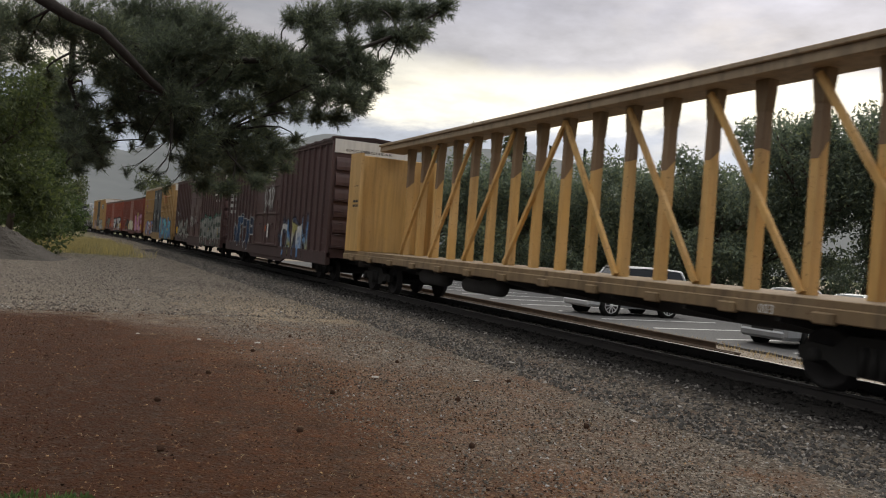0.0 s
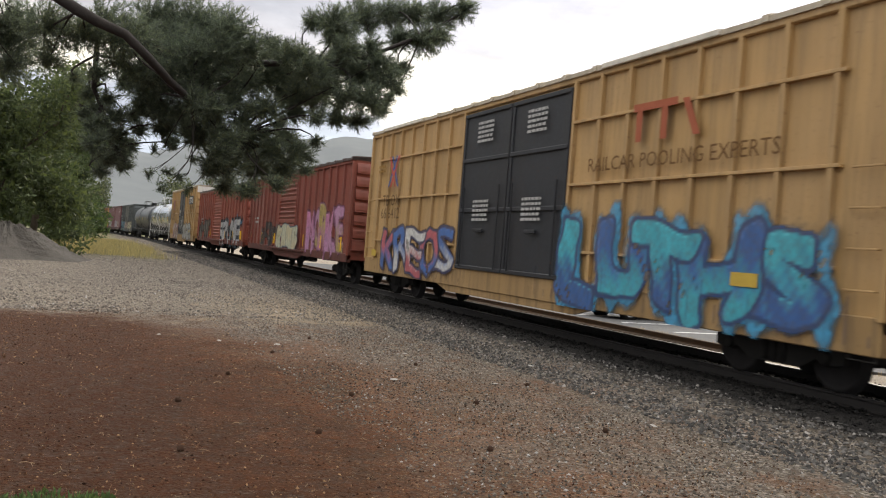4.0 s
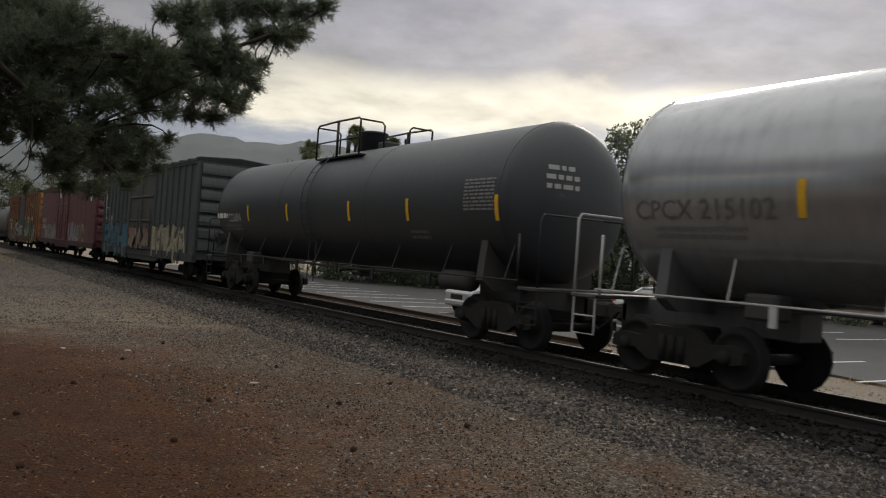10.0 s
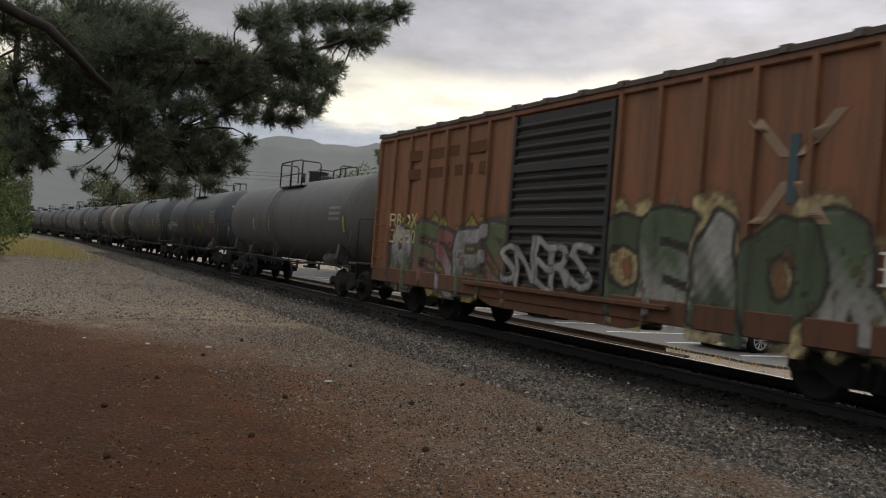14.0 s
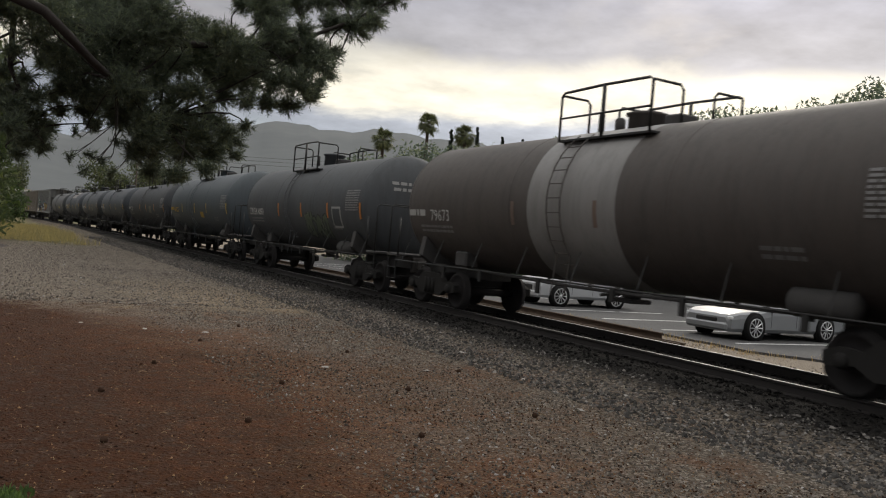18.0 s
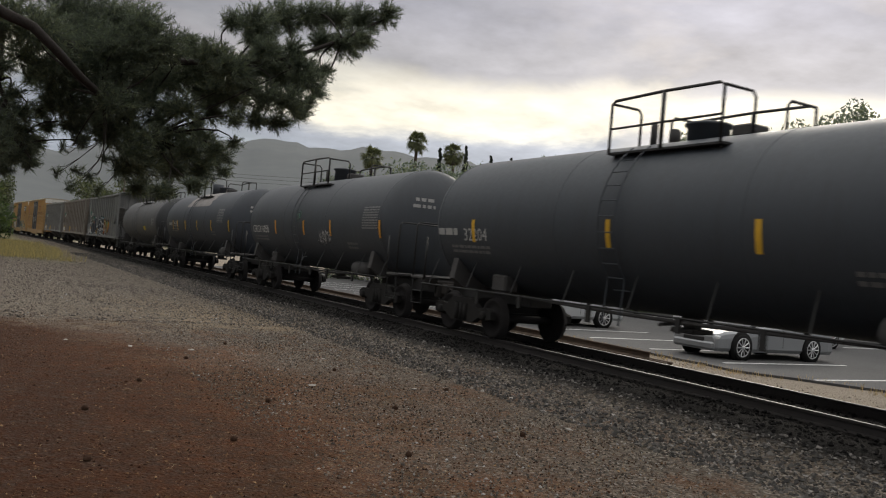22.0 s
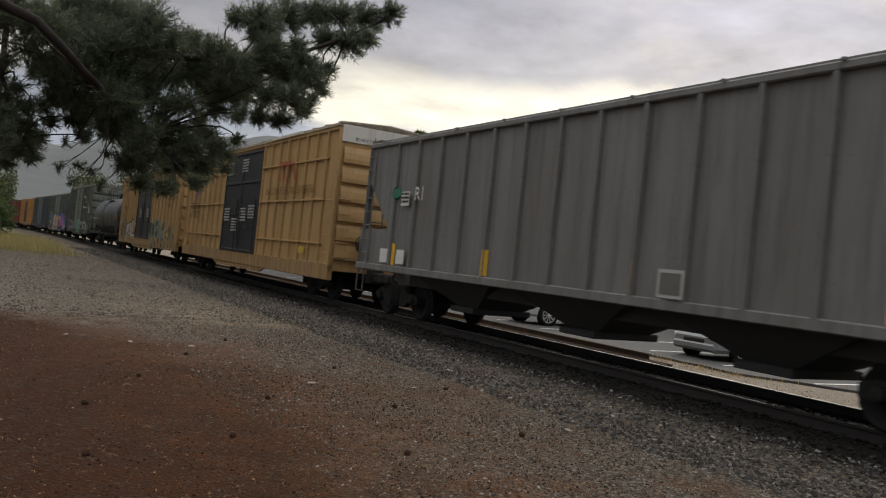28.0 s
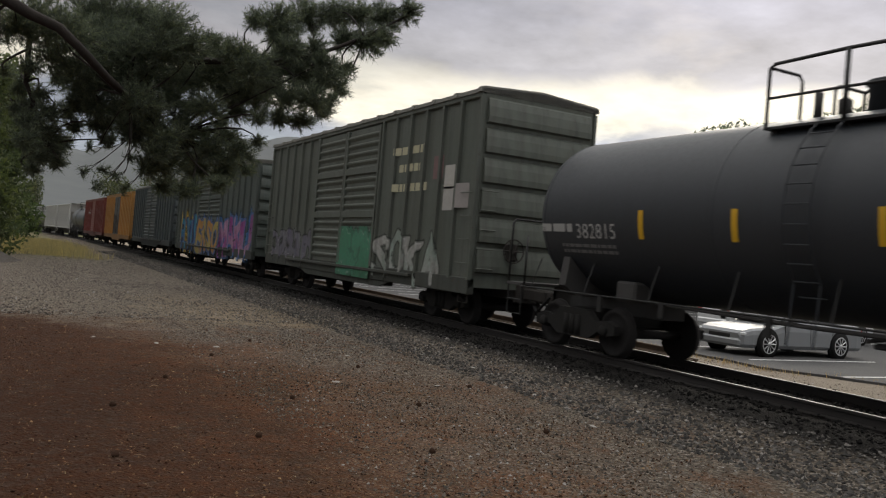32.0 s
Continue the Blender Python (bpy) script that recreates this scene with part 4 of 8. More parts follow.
def pine():
    rnd = random.Random(8)
    tree = thing("pine_tree", "old pine with a long dark limb and drooping needle sprays", "pine tree")
    bark = pine_bark()
    trunk = G().tube([(-4.4, 8.6, -0.45), (-4.3, 8.55, 1.5), (-4.1, 8.4, 3.4), (-4.15, 8.5, 5.6), (-4.0, 8.6, 8.0), (-3.9, 8.5, 10.4)], 0.36, 14, taper=0.35)
    part("trunk", trunk, bark, tree)
    limb = [(-4.1, 8.4, 4.6), (-2.6, 8.0, 4.35), (-1.2, 7.4, 3.75), (-0.1, 6.95, 3.12), (0.04, 6.95, 3.06), (0.24, 6.95, 3.0), (0.42, 6.95, 2.85), (0.62, 7.2, 2.73), (0.84, 7.5, 2.64), (1.1, 7.9, 2.55), (1.31, 7.9, 2.41)]
    part("limb", G().tube(limb, 0.058, 10, taper=0.36), bark, tree)
    upper = [(0.35, 7.8, 3.15), (0.63, 7.8, 3.07), (0.94, 7.8, 3.07), (1.45, 7.8, 3.12), (1.98, 7.8, 3.21), (2.53, 7.8, 3.37), (3.06, 7.8, 3.67), (3.57, 7.8, 4.03)]
    part("limb", G().tube(upper, 0.045, 8, taper=0.25), bark, tree)
    left = [(0.05, 7.9, 3.27), (0.05, 7.9, 2.98), (0.05, 7.9, 2.69), (0.18, 7.9, 2.41), (0.26, 7.9, 2.18)]
    part("limb", G().tube(left, 0.030, 7, taper=0.3), bark, tree)
    for name, clumps, per, path in (("upper", PINE_UPPER, 300, limb), ("centre", PINE_CENTRE, 380, upper), ("outer", PINE_OUTER, 420, upper), ("lower", PINE_LOWER, 400, limb), ("left", PINE_LEFT, 420, left), ("inner", PINE_INNER, 320, limb), ("twigs", PINE_TWIGS, 60, limb)):
        clumps = [(x, y, z, q * (0.90 if name in ("left", "inner") else 1.05)) for x, y, z, q in clumps]
        mesh, cen = needle_mesh(clumps, len(name) * 7 + len(clumps), per)
        part("needles", mesh, None, tree)
        for x, y, z, q in clumps:
            g = G()
            start = min(path[1:], key=lambda p: (p[0] - x) ** 2 + 1.2 * (p[1] - y) ** 2 + 0.7 * (p[2] - z) ** 2)
            pts = branch_mesh(g, start, (x, y, z), 0.006 if name == "twigs" else 0.012, rnd, -0.25 if name == "twigs" else 0.12)
            for j in range(int(5 + q * 22)):
                c = cen[rnd.randrange(len(cen))]
                if (c[0] - x) ** 2 + (c[1] - y) ** 2 + (c[2] - z) ** 2 < (q * 1.1) ** 2:
                    s = pts[rnd.choice((3, 4, 5))]
                    g.tube([s, Vector(s).lerp(Vector(c), 0.5) + Vector((0, 0, -0.03)), c], 0.0042, 4, taper=0.4)
            part("branch", g, bark, tree)
    # the rest of the crown, unseen higher round the trunk, added to shade the ground
    high = [(-3.9 + rnd.uniform(-3.0, 3.2), 8.3 + rnd.uniform(-5.5, 3.5), rnd.uniform(5.8, 10.2), rnd.uniform(0.55, 0.9)) for i in range(26)]
    mesh, cen = needle_mesh(high, 77, 60)
    part("needles", mesh, None, tree)
    for x, y, z, q in high:
        g = G()
        branch_mesh(g, (-4.05, 8.5, z - 0.7), (x, y, z), 0.045, rnd)
        part("branch", g, bark, tree)


pine()


# ---- parked cars ----
def gloss(color, flake=0.0):
    key = ("gloss", color)
    if key not in MATS:
        m, t, b, co = material("car_paint")
        n = t.noise(co, 3.0, 4.0)
        t.link(t.mix(t.math("MULTIPLY", n, 0.25), color, tuple(c * 0.7 + 0.03 for c in color)), b.inputs["Base Color"])
        b.inputs["Roughness"].default_value, b.inputs["Metallic"].default_value = 0.36, flake * 0.6
        b.inputs["Coat Weight"].default_value = 0.2
        MATS[key] = m
    return MATS[key]


def car_glass():
    if "car_glass" not in MATS:
        m, t, b, co = material("tinted_glass")
        b.inputs["Base Color"].default_value = (0.018, 0.022, 0.026, 1)
        b.inputs["Roughness"].default_value = 0.06
        MATS["car_glass"] = m
    return MATS["car_glass"]


def loft(g, rings, mat=0, smooth=False):
    n = len(rings[0])
    v = [p for ring in rings for p in ring]
    f = [(i * n + k, i * n + (k + 1) % n, (i + 1) * n + (k + 1) % n, (i + 1) * n + k) for i in range(len(rings) - 1) for k in range(n)]
    f += [tuple(range(n))[::-1], tuple((len(rings) - 1) * n + k for k in range(n))]
    return g.add(v, f, mat, smooth)


def parked_car(label, x, y, turn, color, length, wide, high, axles, bonnet, belt, kind):
    """A car in its own space: nose at x = 0, tail at x = length."""
    car = thing("parked_car", label, "car", "parked cars")
    car.matrix_basis = pose(x, y, LOT_Z, 0, 0, turn)
    skin, w = gloss(color, 0.35), wide / 2
    tyre_r = 0.36 if kind == "saloon" else 0.39
    low = 0.22 if kind == "saloon" else 0.30

    def ring(px, zt, k, zl=low):
        return [(px, -w * k, zl + 0.10), (px, -w * k * 0.92, zl), (px, w * k * 0.92, zl), (px, w * k, zl + 0.10), (px, w * k, zt * 0.62 + 0.12), (px, w * k * 0.97, zt - 0.06), (px, w * k * 0.88, zt), (px, -w * k * 0.88, zt), (px, -w * k * 0.97, zt - 0.06), (px, -w * k, zt * 0.62 + 0.12)]

    tail = length
    stations = [(0.0, bonnet * 0.74, 0.80), (0.08, bonnet * 0.84, 0.90), (0.35, bonnet * 0.93, 0.97), (1.2, bonnet, 1.0), (length * 0.33, belt, 1.0), (length * 0.7, belt + 0.02, 1.0), (tail - 0.35, belt + (0.04 if kind == "saloon" else 0.02), 0.98), (tail - 0.06, belt - 0.02, 0.92), (tail, belt * 0.8, 0.84)]
    part("body", loft(G(), [ring(*s) for s in stations]), skin, car)
    if kind == "saloon":
        cab = [(length * 0.27, belt - 0.02, 0.84), (length * 0.42, high, 0.66), (length * 0.66, high - 0.01, 0.65), (length * 0.86, belt + 0.02, 0.80)]
    else:
        cab = [(length * 0.27, belt - 0.02, 0.90), (length * 0.38, high, 0.76), (length * 0.92, high - 0.03, 0.75), (length * 0.985, belt, 0.90)]
    (xa, za, ka), (xb, zb, kb), (xc, zc, kc), (xd, zd, kd) = cab
    g = G()
    v = [(xa, -w * ka, za), (xa, w * ka, za), (xb, -w * kb, zb - 0.05), (xb, w * kb, zb - 0.05), (xc, -w * kc, zc - 0.05), (xc, w * kc, zc - 0.05), (xd, -w * kd, zd), (xd, w * kd, zd)]
    g.add(v, [(0, 1, 3, 2), (2, 3, 5, 4), (4, 5, 7, 6), (0, 2, 4, 6), (1, 7, 5, 3), (0, 6, 7, 1)])
    part("window", g, car_glass(), car, "dark tinted car windows")
    roof = G()
    rr = [[(px, -w * k * 1.01, z - 0.06), (px, -w * k * 0.9, z), (px, w * k * 0.9, z), (px, w * k * 1.01, z - 0.06)] for px, z, k in ((xb - 0.06, zb, kb), ((xb + xc) / 2, zb + 0.03, kb), (xc + 0.05, zc, kc))]
    loft(roof, rr)
    part("roof", roof, skin, car)
    for s in (-1, 1):
        for p, q, r2 in (((xa, s * w * ka, za), (xb, s * w * kb, zb - 0.05), 0.04), ((xd, s * w * kd, zd), (xc, s * w * kc, zc - 0.05), 0.05), (((xb + xc) / 2, s * w * 0.93, belt), ((xb + xc) / 2 - 0.03, s * w * kb * 1.0, zb - 0.05), 0.035)):
            part("pillar", G().tube([p, q], r2, 6), skin, car)
        part("mirror", G().box(xa + 0.10, xa + 0.24, *sorted((s * w * 0.98, s * (w + 0.17))), belt, belt + 0.15, 0, 0.03), skin, car)
        part("headlight", G().box(0.03, 0.30, *sorted((s * w * 0.50, s * w * 0.90)), bonnet * 0.66, bonnet * 0.80, 0, 0.03), plain((0.62, 0.63, 0.64), 0.15), car, "clear headlight")
        part("tail_light", G().box(tail - 0.14, tail - 0.01, *sorted((s * w * 0.62, s * w * 0.90)), belt * 0.72, belt * 0.9, 0, 0.02), plain((0.30, 0.02, 0.02), 0.2), car, "red tail lamp")
        for ax in axles:
            arch = G().lathe([(s * (w - 0.10), tyre_r + 0.07), (s * (w + 0.004), tyre_r + 0.07)], "x", (0, 0, 0), 20)
            arch.v = [(p[1] + ax, p[0], p[2] + tyre_r) for p in arch.v]
            part("wheel_arch", arch, plain((0.012, 0.012, 0.012), 0.9), car)
            tyre = G().lathe([(-0.11, tyre_r * 0.72), (-0.11, tyre_r * 0.95), (-0.08, tyre_r), (0.08, tyre_r), (0.11, tyre_r * 0.95), (0.11, tyre_r * 0.72)], "y", seg=24)
            wheel = part("tyre", tyre, plain((0.018, 0.018, 0.018), 0.85), car, "", pose(ax, s * (w - 0.06), tyre_r))
            rim = G().lathe([(s * 0.08, tyre_r * 0.75), (s * 0.115, tyre_r * 0.75), (s * 0.115, tyre_r * 0.68), (s * 0.06, tyre_r * 0.66)], "y", seg=24)
            for k in range(10):
                a = 2 * math.pi * k / 10
                c0, s0 = math.cos(a), math.sin(a)
                rim.tube([(0.05 * c0, s * 0.10, 0.05 * s0), (tyre_r * 0.70 * c0, s * 0.115, tyre_r * 0.70 * s0)], 0.018, 5)
            rim.lathe([(s * 0.08, 0.07), (s * 0.125, 0.06), (s * 0.13, 0.02)], "y", seg=12)
            part("rim", rim, plain((0.62, 0.62, 0.63), 0.3, 0.8), wheel, "bright alloy rim")
    part("bumper", G().box(-0.06, 0.16, -w * 0.82, w * 0.82, low + 0.02, low + 0.24, 0, 0.05), skin, car)
    part("bumper", G().box(tail - 0.14, tail + 0.06, -w * 0.84, w * 0.84, low + 0.02, low + 0.26, 0, 0.05), skin, car)
    part("grille", G().box(-0.02, 0.06, -w * 0.42, w * 0.42, bonnet * 0.52, bonnet * 0.70, 0, 0.02), plain((0.02, 0.02, 0.02), 0.5), car)
    lines = G()
    for px in (length * 0.31, length * 0.52, length * 0.71):
        for s in (-1, 1):
            lines.box(px - 0.006, px + 0.006, *sorted((s * (w - 0.02), s * (w + 0.003))), low + 0.16, belt - 0.08)
    part("door_gap", lines, plain((0.02, 0.02, 0.02), 0.8), car)


parked_car("silver saloon parked nose towards the railway", 17.85, 16.55, 0, (0.24, 0.25, 0.26), 5.1, 1.84, 1.45, (0.92, 3.95), 0.82, 0.96, "saloon")
parked_car("white sport utility car parked nose towards the railway", 17.75, 25.35, 0, (0.44, 0.45, 0.46), 4.7, 1.86, 1.86, (0.90, 3.60), 1.08, 1.16, "suv")
parked_car("white saloon parked in the second row", 29.8, 23.7, 180, (0.66, 0.67, 0.67), 4.7, 1.82, 1.46, (0.95, 3.70), 0.82, 0.97, "saloon")
parked_car("pale silver saloon parked in the second row", 29.6, 20.6, 180, (0.58, 0.60, 0.61), 4.6, 1.80, 1.44, (0.95, 3.65), 0.82, 0.96, "saloon")


# ---- signal beside the bend ----
def marker_post():
    t = thing("marker_post", "thin grey trackside post with small white plates", "post")
    t.matrix_basis = pose(1.5, 98.0, -0.35)
    part("pole", G().tube([(0, 0, 0), (0, 0, 3.0)], 0.05, 8), plain((0.38, 0.38, 0.37), 0.5), t)
    part("plate", G().box(-0.30, 0.30, -0.03, -0.005, 2.72, 2.98, 0, 0.01), WHITE_SIGN, t, "small white plate")
    part("plate", G().box(0.25, 0.62, -0.03, -0.005, 1.9, 2.3, 0, 0.01), WHITE_SIGN, t, "small white plate")


WHITE_SIGN = plain((0.62, 0.62, 0.60), 0.6, vary=0.1)
marker_post()

# overhead wires behind the car park
wires = thing("power_line", "thin overhead wires on wooden poles behind the trees", "power line")
for x, y in ((20.0, 140.0), (72.0, 52.0)):
    part("pole", G().tube([(x, y, -0.5), (x, y, 13.6)], 0.14, 8, taper=0.8), BARK, wires)
    part("crossarm", G().box(x - 0.9, x + 0.9, y - 0.05, y + 0.05, 12.6, 12.75, 0, 0.01), BARK, wires)
for k, z in enumerate((12.85, 12.35, 11.8)):
    pts = [(20.0 + 52.0 * q, 140.0 - 88.0 * q, z - 1.6 * 4 * q * (1 - q)) for q in np.linspace(0, 1, 25)]
    part("wire", G().tube(pts, 0.016, 4), plain((0.03, 0.03, 0.03), 0.7), wires)


# ---- goods train ----
BLACK = paint((0.055, 0.053, 0.052), 0.85, 0.35, 0.15, fade=0.05)
IRON = plain((0.050, 0.046, 0.043), 0.85)
WHITE = plain((0.62, 0.61, 0.58), 0.6)
YELLOW = plain((0.66, 0.38, 0.02), 0.5)
GREYW = plain((0.36, 0.36, 0.35), 0.6)


def truck_meshes():
    f = G()
    prof = [(-1.16, 0.40), (-1.16, 0.56), (-0.95, 0.63), (-0.62, 0.60), (-0.40, 0.78), (0.40, 0.78), (0.62, 0.60), (0.95, 0.63), (1.16, 0.56), (1.16, 0.40), (0.98, 0.36), (0.72, 0.42), (0.46, 0.27), (-0.46, 0.27), (-0.72, 0.42), (-0.98, 0.36)]
    for s in (-1, 1):
        f.prism(prof, s * 0.93, s * 1.06, "x")
        for k in (-0.13, 0.0, 0.13):
            f.lathe([(0.30, 0.055), (0.66, 0.055)], "z", (s * 1.07, k * 1.3, 0), 8)
        for y in (-0.89, 0.89):
            f.lathe([(s * 1.02, 0.10), (s * 1.10, 0.10), (s * 1.13, 0.07)], "x", (0, y, 0.46), 10)
    f.box(-0.98, 0.98, -0.22, 0.22, 0.44, 0.80, 0, 0.03)
    for y in (-0.46, 0.46):
        f.box(-0.85, 0.85, y - 0.06, y + 0.06, 0.42, 0.52)
    w = G()
    w.tube([(-1.0, 0, 0), (1.0, 0, 0)], 0.085, 10)
    for s in (-1, 1):
        w.lathe([(s * 0.69, 0.10), (s * 0.69, 0.455), (s * 0.715, 0.472), (s * 0.73, 0.455), (s * 0.745, 0.425), (s * 0.835, 0.415), (s * 0.84, 0.36), (s * 0.80, 0.33), (s * 0.79, 0.15), (s * 0.86, 0.12), (s * 0.86, 0.05)], "x", seg=16)
    return f.mesh("truck", [plain((0.028, 0.027, 0.026), 0.9)]), w.mesh("wheelset", [plain((0.030, 0.028, 0.028), 0.85)])


TRUCK, WHEELSET = truck_meshes()
COUPLER = G().box(-0.09, 0.09, 0.0, 0.55, 0.70, 0.95, 0, 0.03).box(-0.16, 0.14, 0.50, 0.82, 0.68, 0.97, 0, 0.05).box(-0.28, 0.28, -0.12, 0.02, 0.62, 1.02, 0, 0.02).mesh("coupler", [IRON])
HOSE = G().tube([(-0.35, 0.0, 0.85), (-0.38, 0.25, 0.62), (-0.30, 0.5, 0.50), (-0.22, 0.72, 0.60)], 0.03, 6).mesh("air_hose", [plain((0.02, 0.02, 0.02), 0.8)])


def running_gear(car, half, inset):
    """Bogies, couplers and hoses."""
    for s in (-1, 1):
        tr = part("truck", TRUCK, None, car, "cast steel bogie, black with grime", pose(0, s * (half - inset), 0))
        for y in (-0.89, 0.89):
            part("wheelset", WHEELSET, None, tr, "", pose(0, y, 0.42))
        turn = 0 if s > 0 else 180
        part("coupler", COUPLER, None, car, "", pose(0, s * half, 0, 0, 0, turn))
        part("air_hose", HOSE, None, car, "", pose(0, s * half, 0, 0, 0, turn))


def wrap_flat(x):
    return lambda y, z: x


def on_side(surface, pts, lift=0.004):
    """Puts flat points (reading direction, height) on the side that faces the camera's bank."""
    return [(-(surface(-a, b) + lift), -a, b) for a, b in pts]


def lettering(car, text, size, y, z, surface, mat, label="", name="lettering", lift=0.006):
    """Painted words, one part each."""
    v, f = letters(text, round(size * 1.35, 3))
    span = sorted((min(v[i][0] for i in q), max(v[i][0] for i in q), q) for q in f)
    words, last = [], -9.0
    for a, b, q in span:
        if a > last + 0.30 * size:
            words.append([])
        words[-1].append(q)
        last = max(last, b)
    side = on_side(surface, [(p[0] - y, p[1] + z) for p in v], lift)
    for faces in words:
        used = sorted({i for q in faces for i in q})
        back = {i: k for k, i in enumerate(used)}
        part(name, G().add([side[i] for i in used], [tuple(back[i] for i in q) for q in faces]), mat, car, label or "stencilled lettering")


def bars(car, rows, wide, high, y, z, surface, mat, label="", seed=1, word=0.12, lift=0.006):
    """Rows of writing too small to read, as plain bars."""
    r, g = random.Random(seed), G()
    step = high / rows
    for i in range(rows):
        a = -wide / 2
        while a < wide / 2 - 0.02:
            n = min(word * r.uniform(0.5, 1.7), wide / 2 - a)
            pts = [(a - y, z + high / 2 - i * step - step * 0.55), (a + n - y, z + high / 2 - i * step - step * 0.55), (a + n - y, z + high / 2 - i * step), (a - y, z + high / 2 - i * step)]
            g.add(on_side(surface, pts, lift), [(0, 1, 2, 3)])
            a += n + word * 0.25
    part("marking", g, mat, car, label or "rows of small markings")


def patch(car, name, y, z, wide, high, surface, mat, label="", lift=0.005, lean=0.0):
    """A flat panel or stripe that follows the side."""
    g, n = G(), 24 if lean else 6
    v = []
    for i in range(n + 1):
        for a in (-0.5, 0.5):
            v.append((a * wide - y + lean * (i / n - 0.5), z + high * (i / n - 0.5)))
    o = on_side(surface, v, lift)
    g.add(o, [(2 * i, 2 * i + 1, 2 * i + 3, 2 * i + 2) for i in range(n)])
    return part(name, g, mat, car, label)


def glyph_outline(ch):
    """Edges of one built-in letter, in a unit square."""
    v, f = letters(ch, 1.0)
    count = {}
    for q in f:
        for a, b in zip(q, q[1:] + q[:1]):
            key = (min(a, b), max(a, b))
            count[key] = count.get(key, 0) + 1
    p = np.array(v)[:, :2]
    p = (p - p.min(0)) / (p.max(0) - p.min(0))
    rim = np.array([k for k, n in count.items() if n == 1])
    return p[rim[:, 0]], p[rim[:, 1]]


def piece_forms(text, X, Z, wide, high, r, weight, swell):
    """Signed distance from each letter of a sprayed piece: stretched, leaning and overlapping its neighbours."""
    forms, w = [], wide / len(text)
    warp_x = 0.055 * w * np.sin(Z / high * 5.0 + X / w * 2.1) + 0.03 * w * np.sin(Z / high * 12.0)
    warp_z = 0.06 * high * np.sin(X / w * 2.6) + 0.02 * high * np.sin(X / w * 7.0 + 1.0)
    fat = weight * 0.085 * min(w, high)
    for k, ch in enumerate(text):
        a, b = glyph_outline(ch)
        tilt, lean = radians(r.uniform(-9, 9)), r.uniform(-0.10, 0.16)
        gw = w * r.uniform(1.04, 1.28) - 2 * fat
        gh = high * r.uniform(0.80, 0.98) * (1 + swell * (0.5 - abs(k + 0.5 - len(text) / 2) / len(text))) - 2 * fat
        cx, cz = (k + 0.5) * w + r.uniform(-0.05, 0.05) * w, high * (0.5 + r.uniform(-0.05, 0.05))

        def place(p):
            u, t = (p[:, 0] - 0.5) * gw, (p[:, 1] - 0.5) * gh
            u = u * (1 + 0.18 * (p[:, 1] - 0.5)) + lean * t
            return cx + u * math.cos(tilt) - t * math.sin(tilt), cz + u * math.sin(tilt) + t * math.cos(tilt)

        (ax, az), (bx, bz) = place(a), place(b)
        px, pz = X + warp_x, Z + warp_z
        d = np.full(X.shape, 9.0)
        inside = np.zeros(X.shape, bool)
        near = np.abs(X - cx) < w * 1.1
        qx, qz = px[near], pz[near]
        dd, flag = np.full(qx.shape, 9.0), np.zeros(qx.shape, bool)
        for x0, y0, x1, y1 in zip(ax, az, bx, bz):
            dx, dz = x1 - x0, y1 - y0
            t = np.clip(((qx - x0) * dx + (qz - y0) * dz) / (dx * dx + dz * dz + 1e-12), 0, 1)
            dd = np.minimum(dd, np.hypot(qx - x0 - t * dx, qz - y0 - t * dz))
            if abs(dz) > 1e-9:
                flag ^= ((y0 > qz) != (y1 > qz)) & (qx < x0 + (qz - y0) * dx / dz)
        d[near], inside[near] = dd, flag
        forms.append(np.where(inside, -d, d) - fat)
    return forms


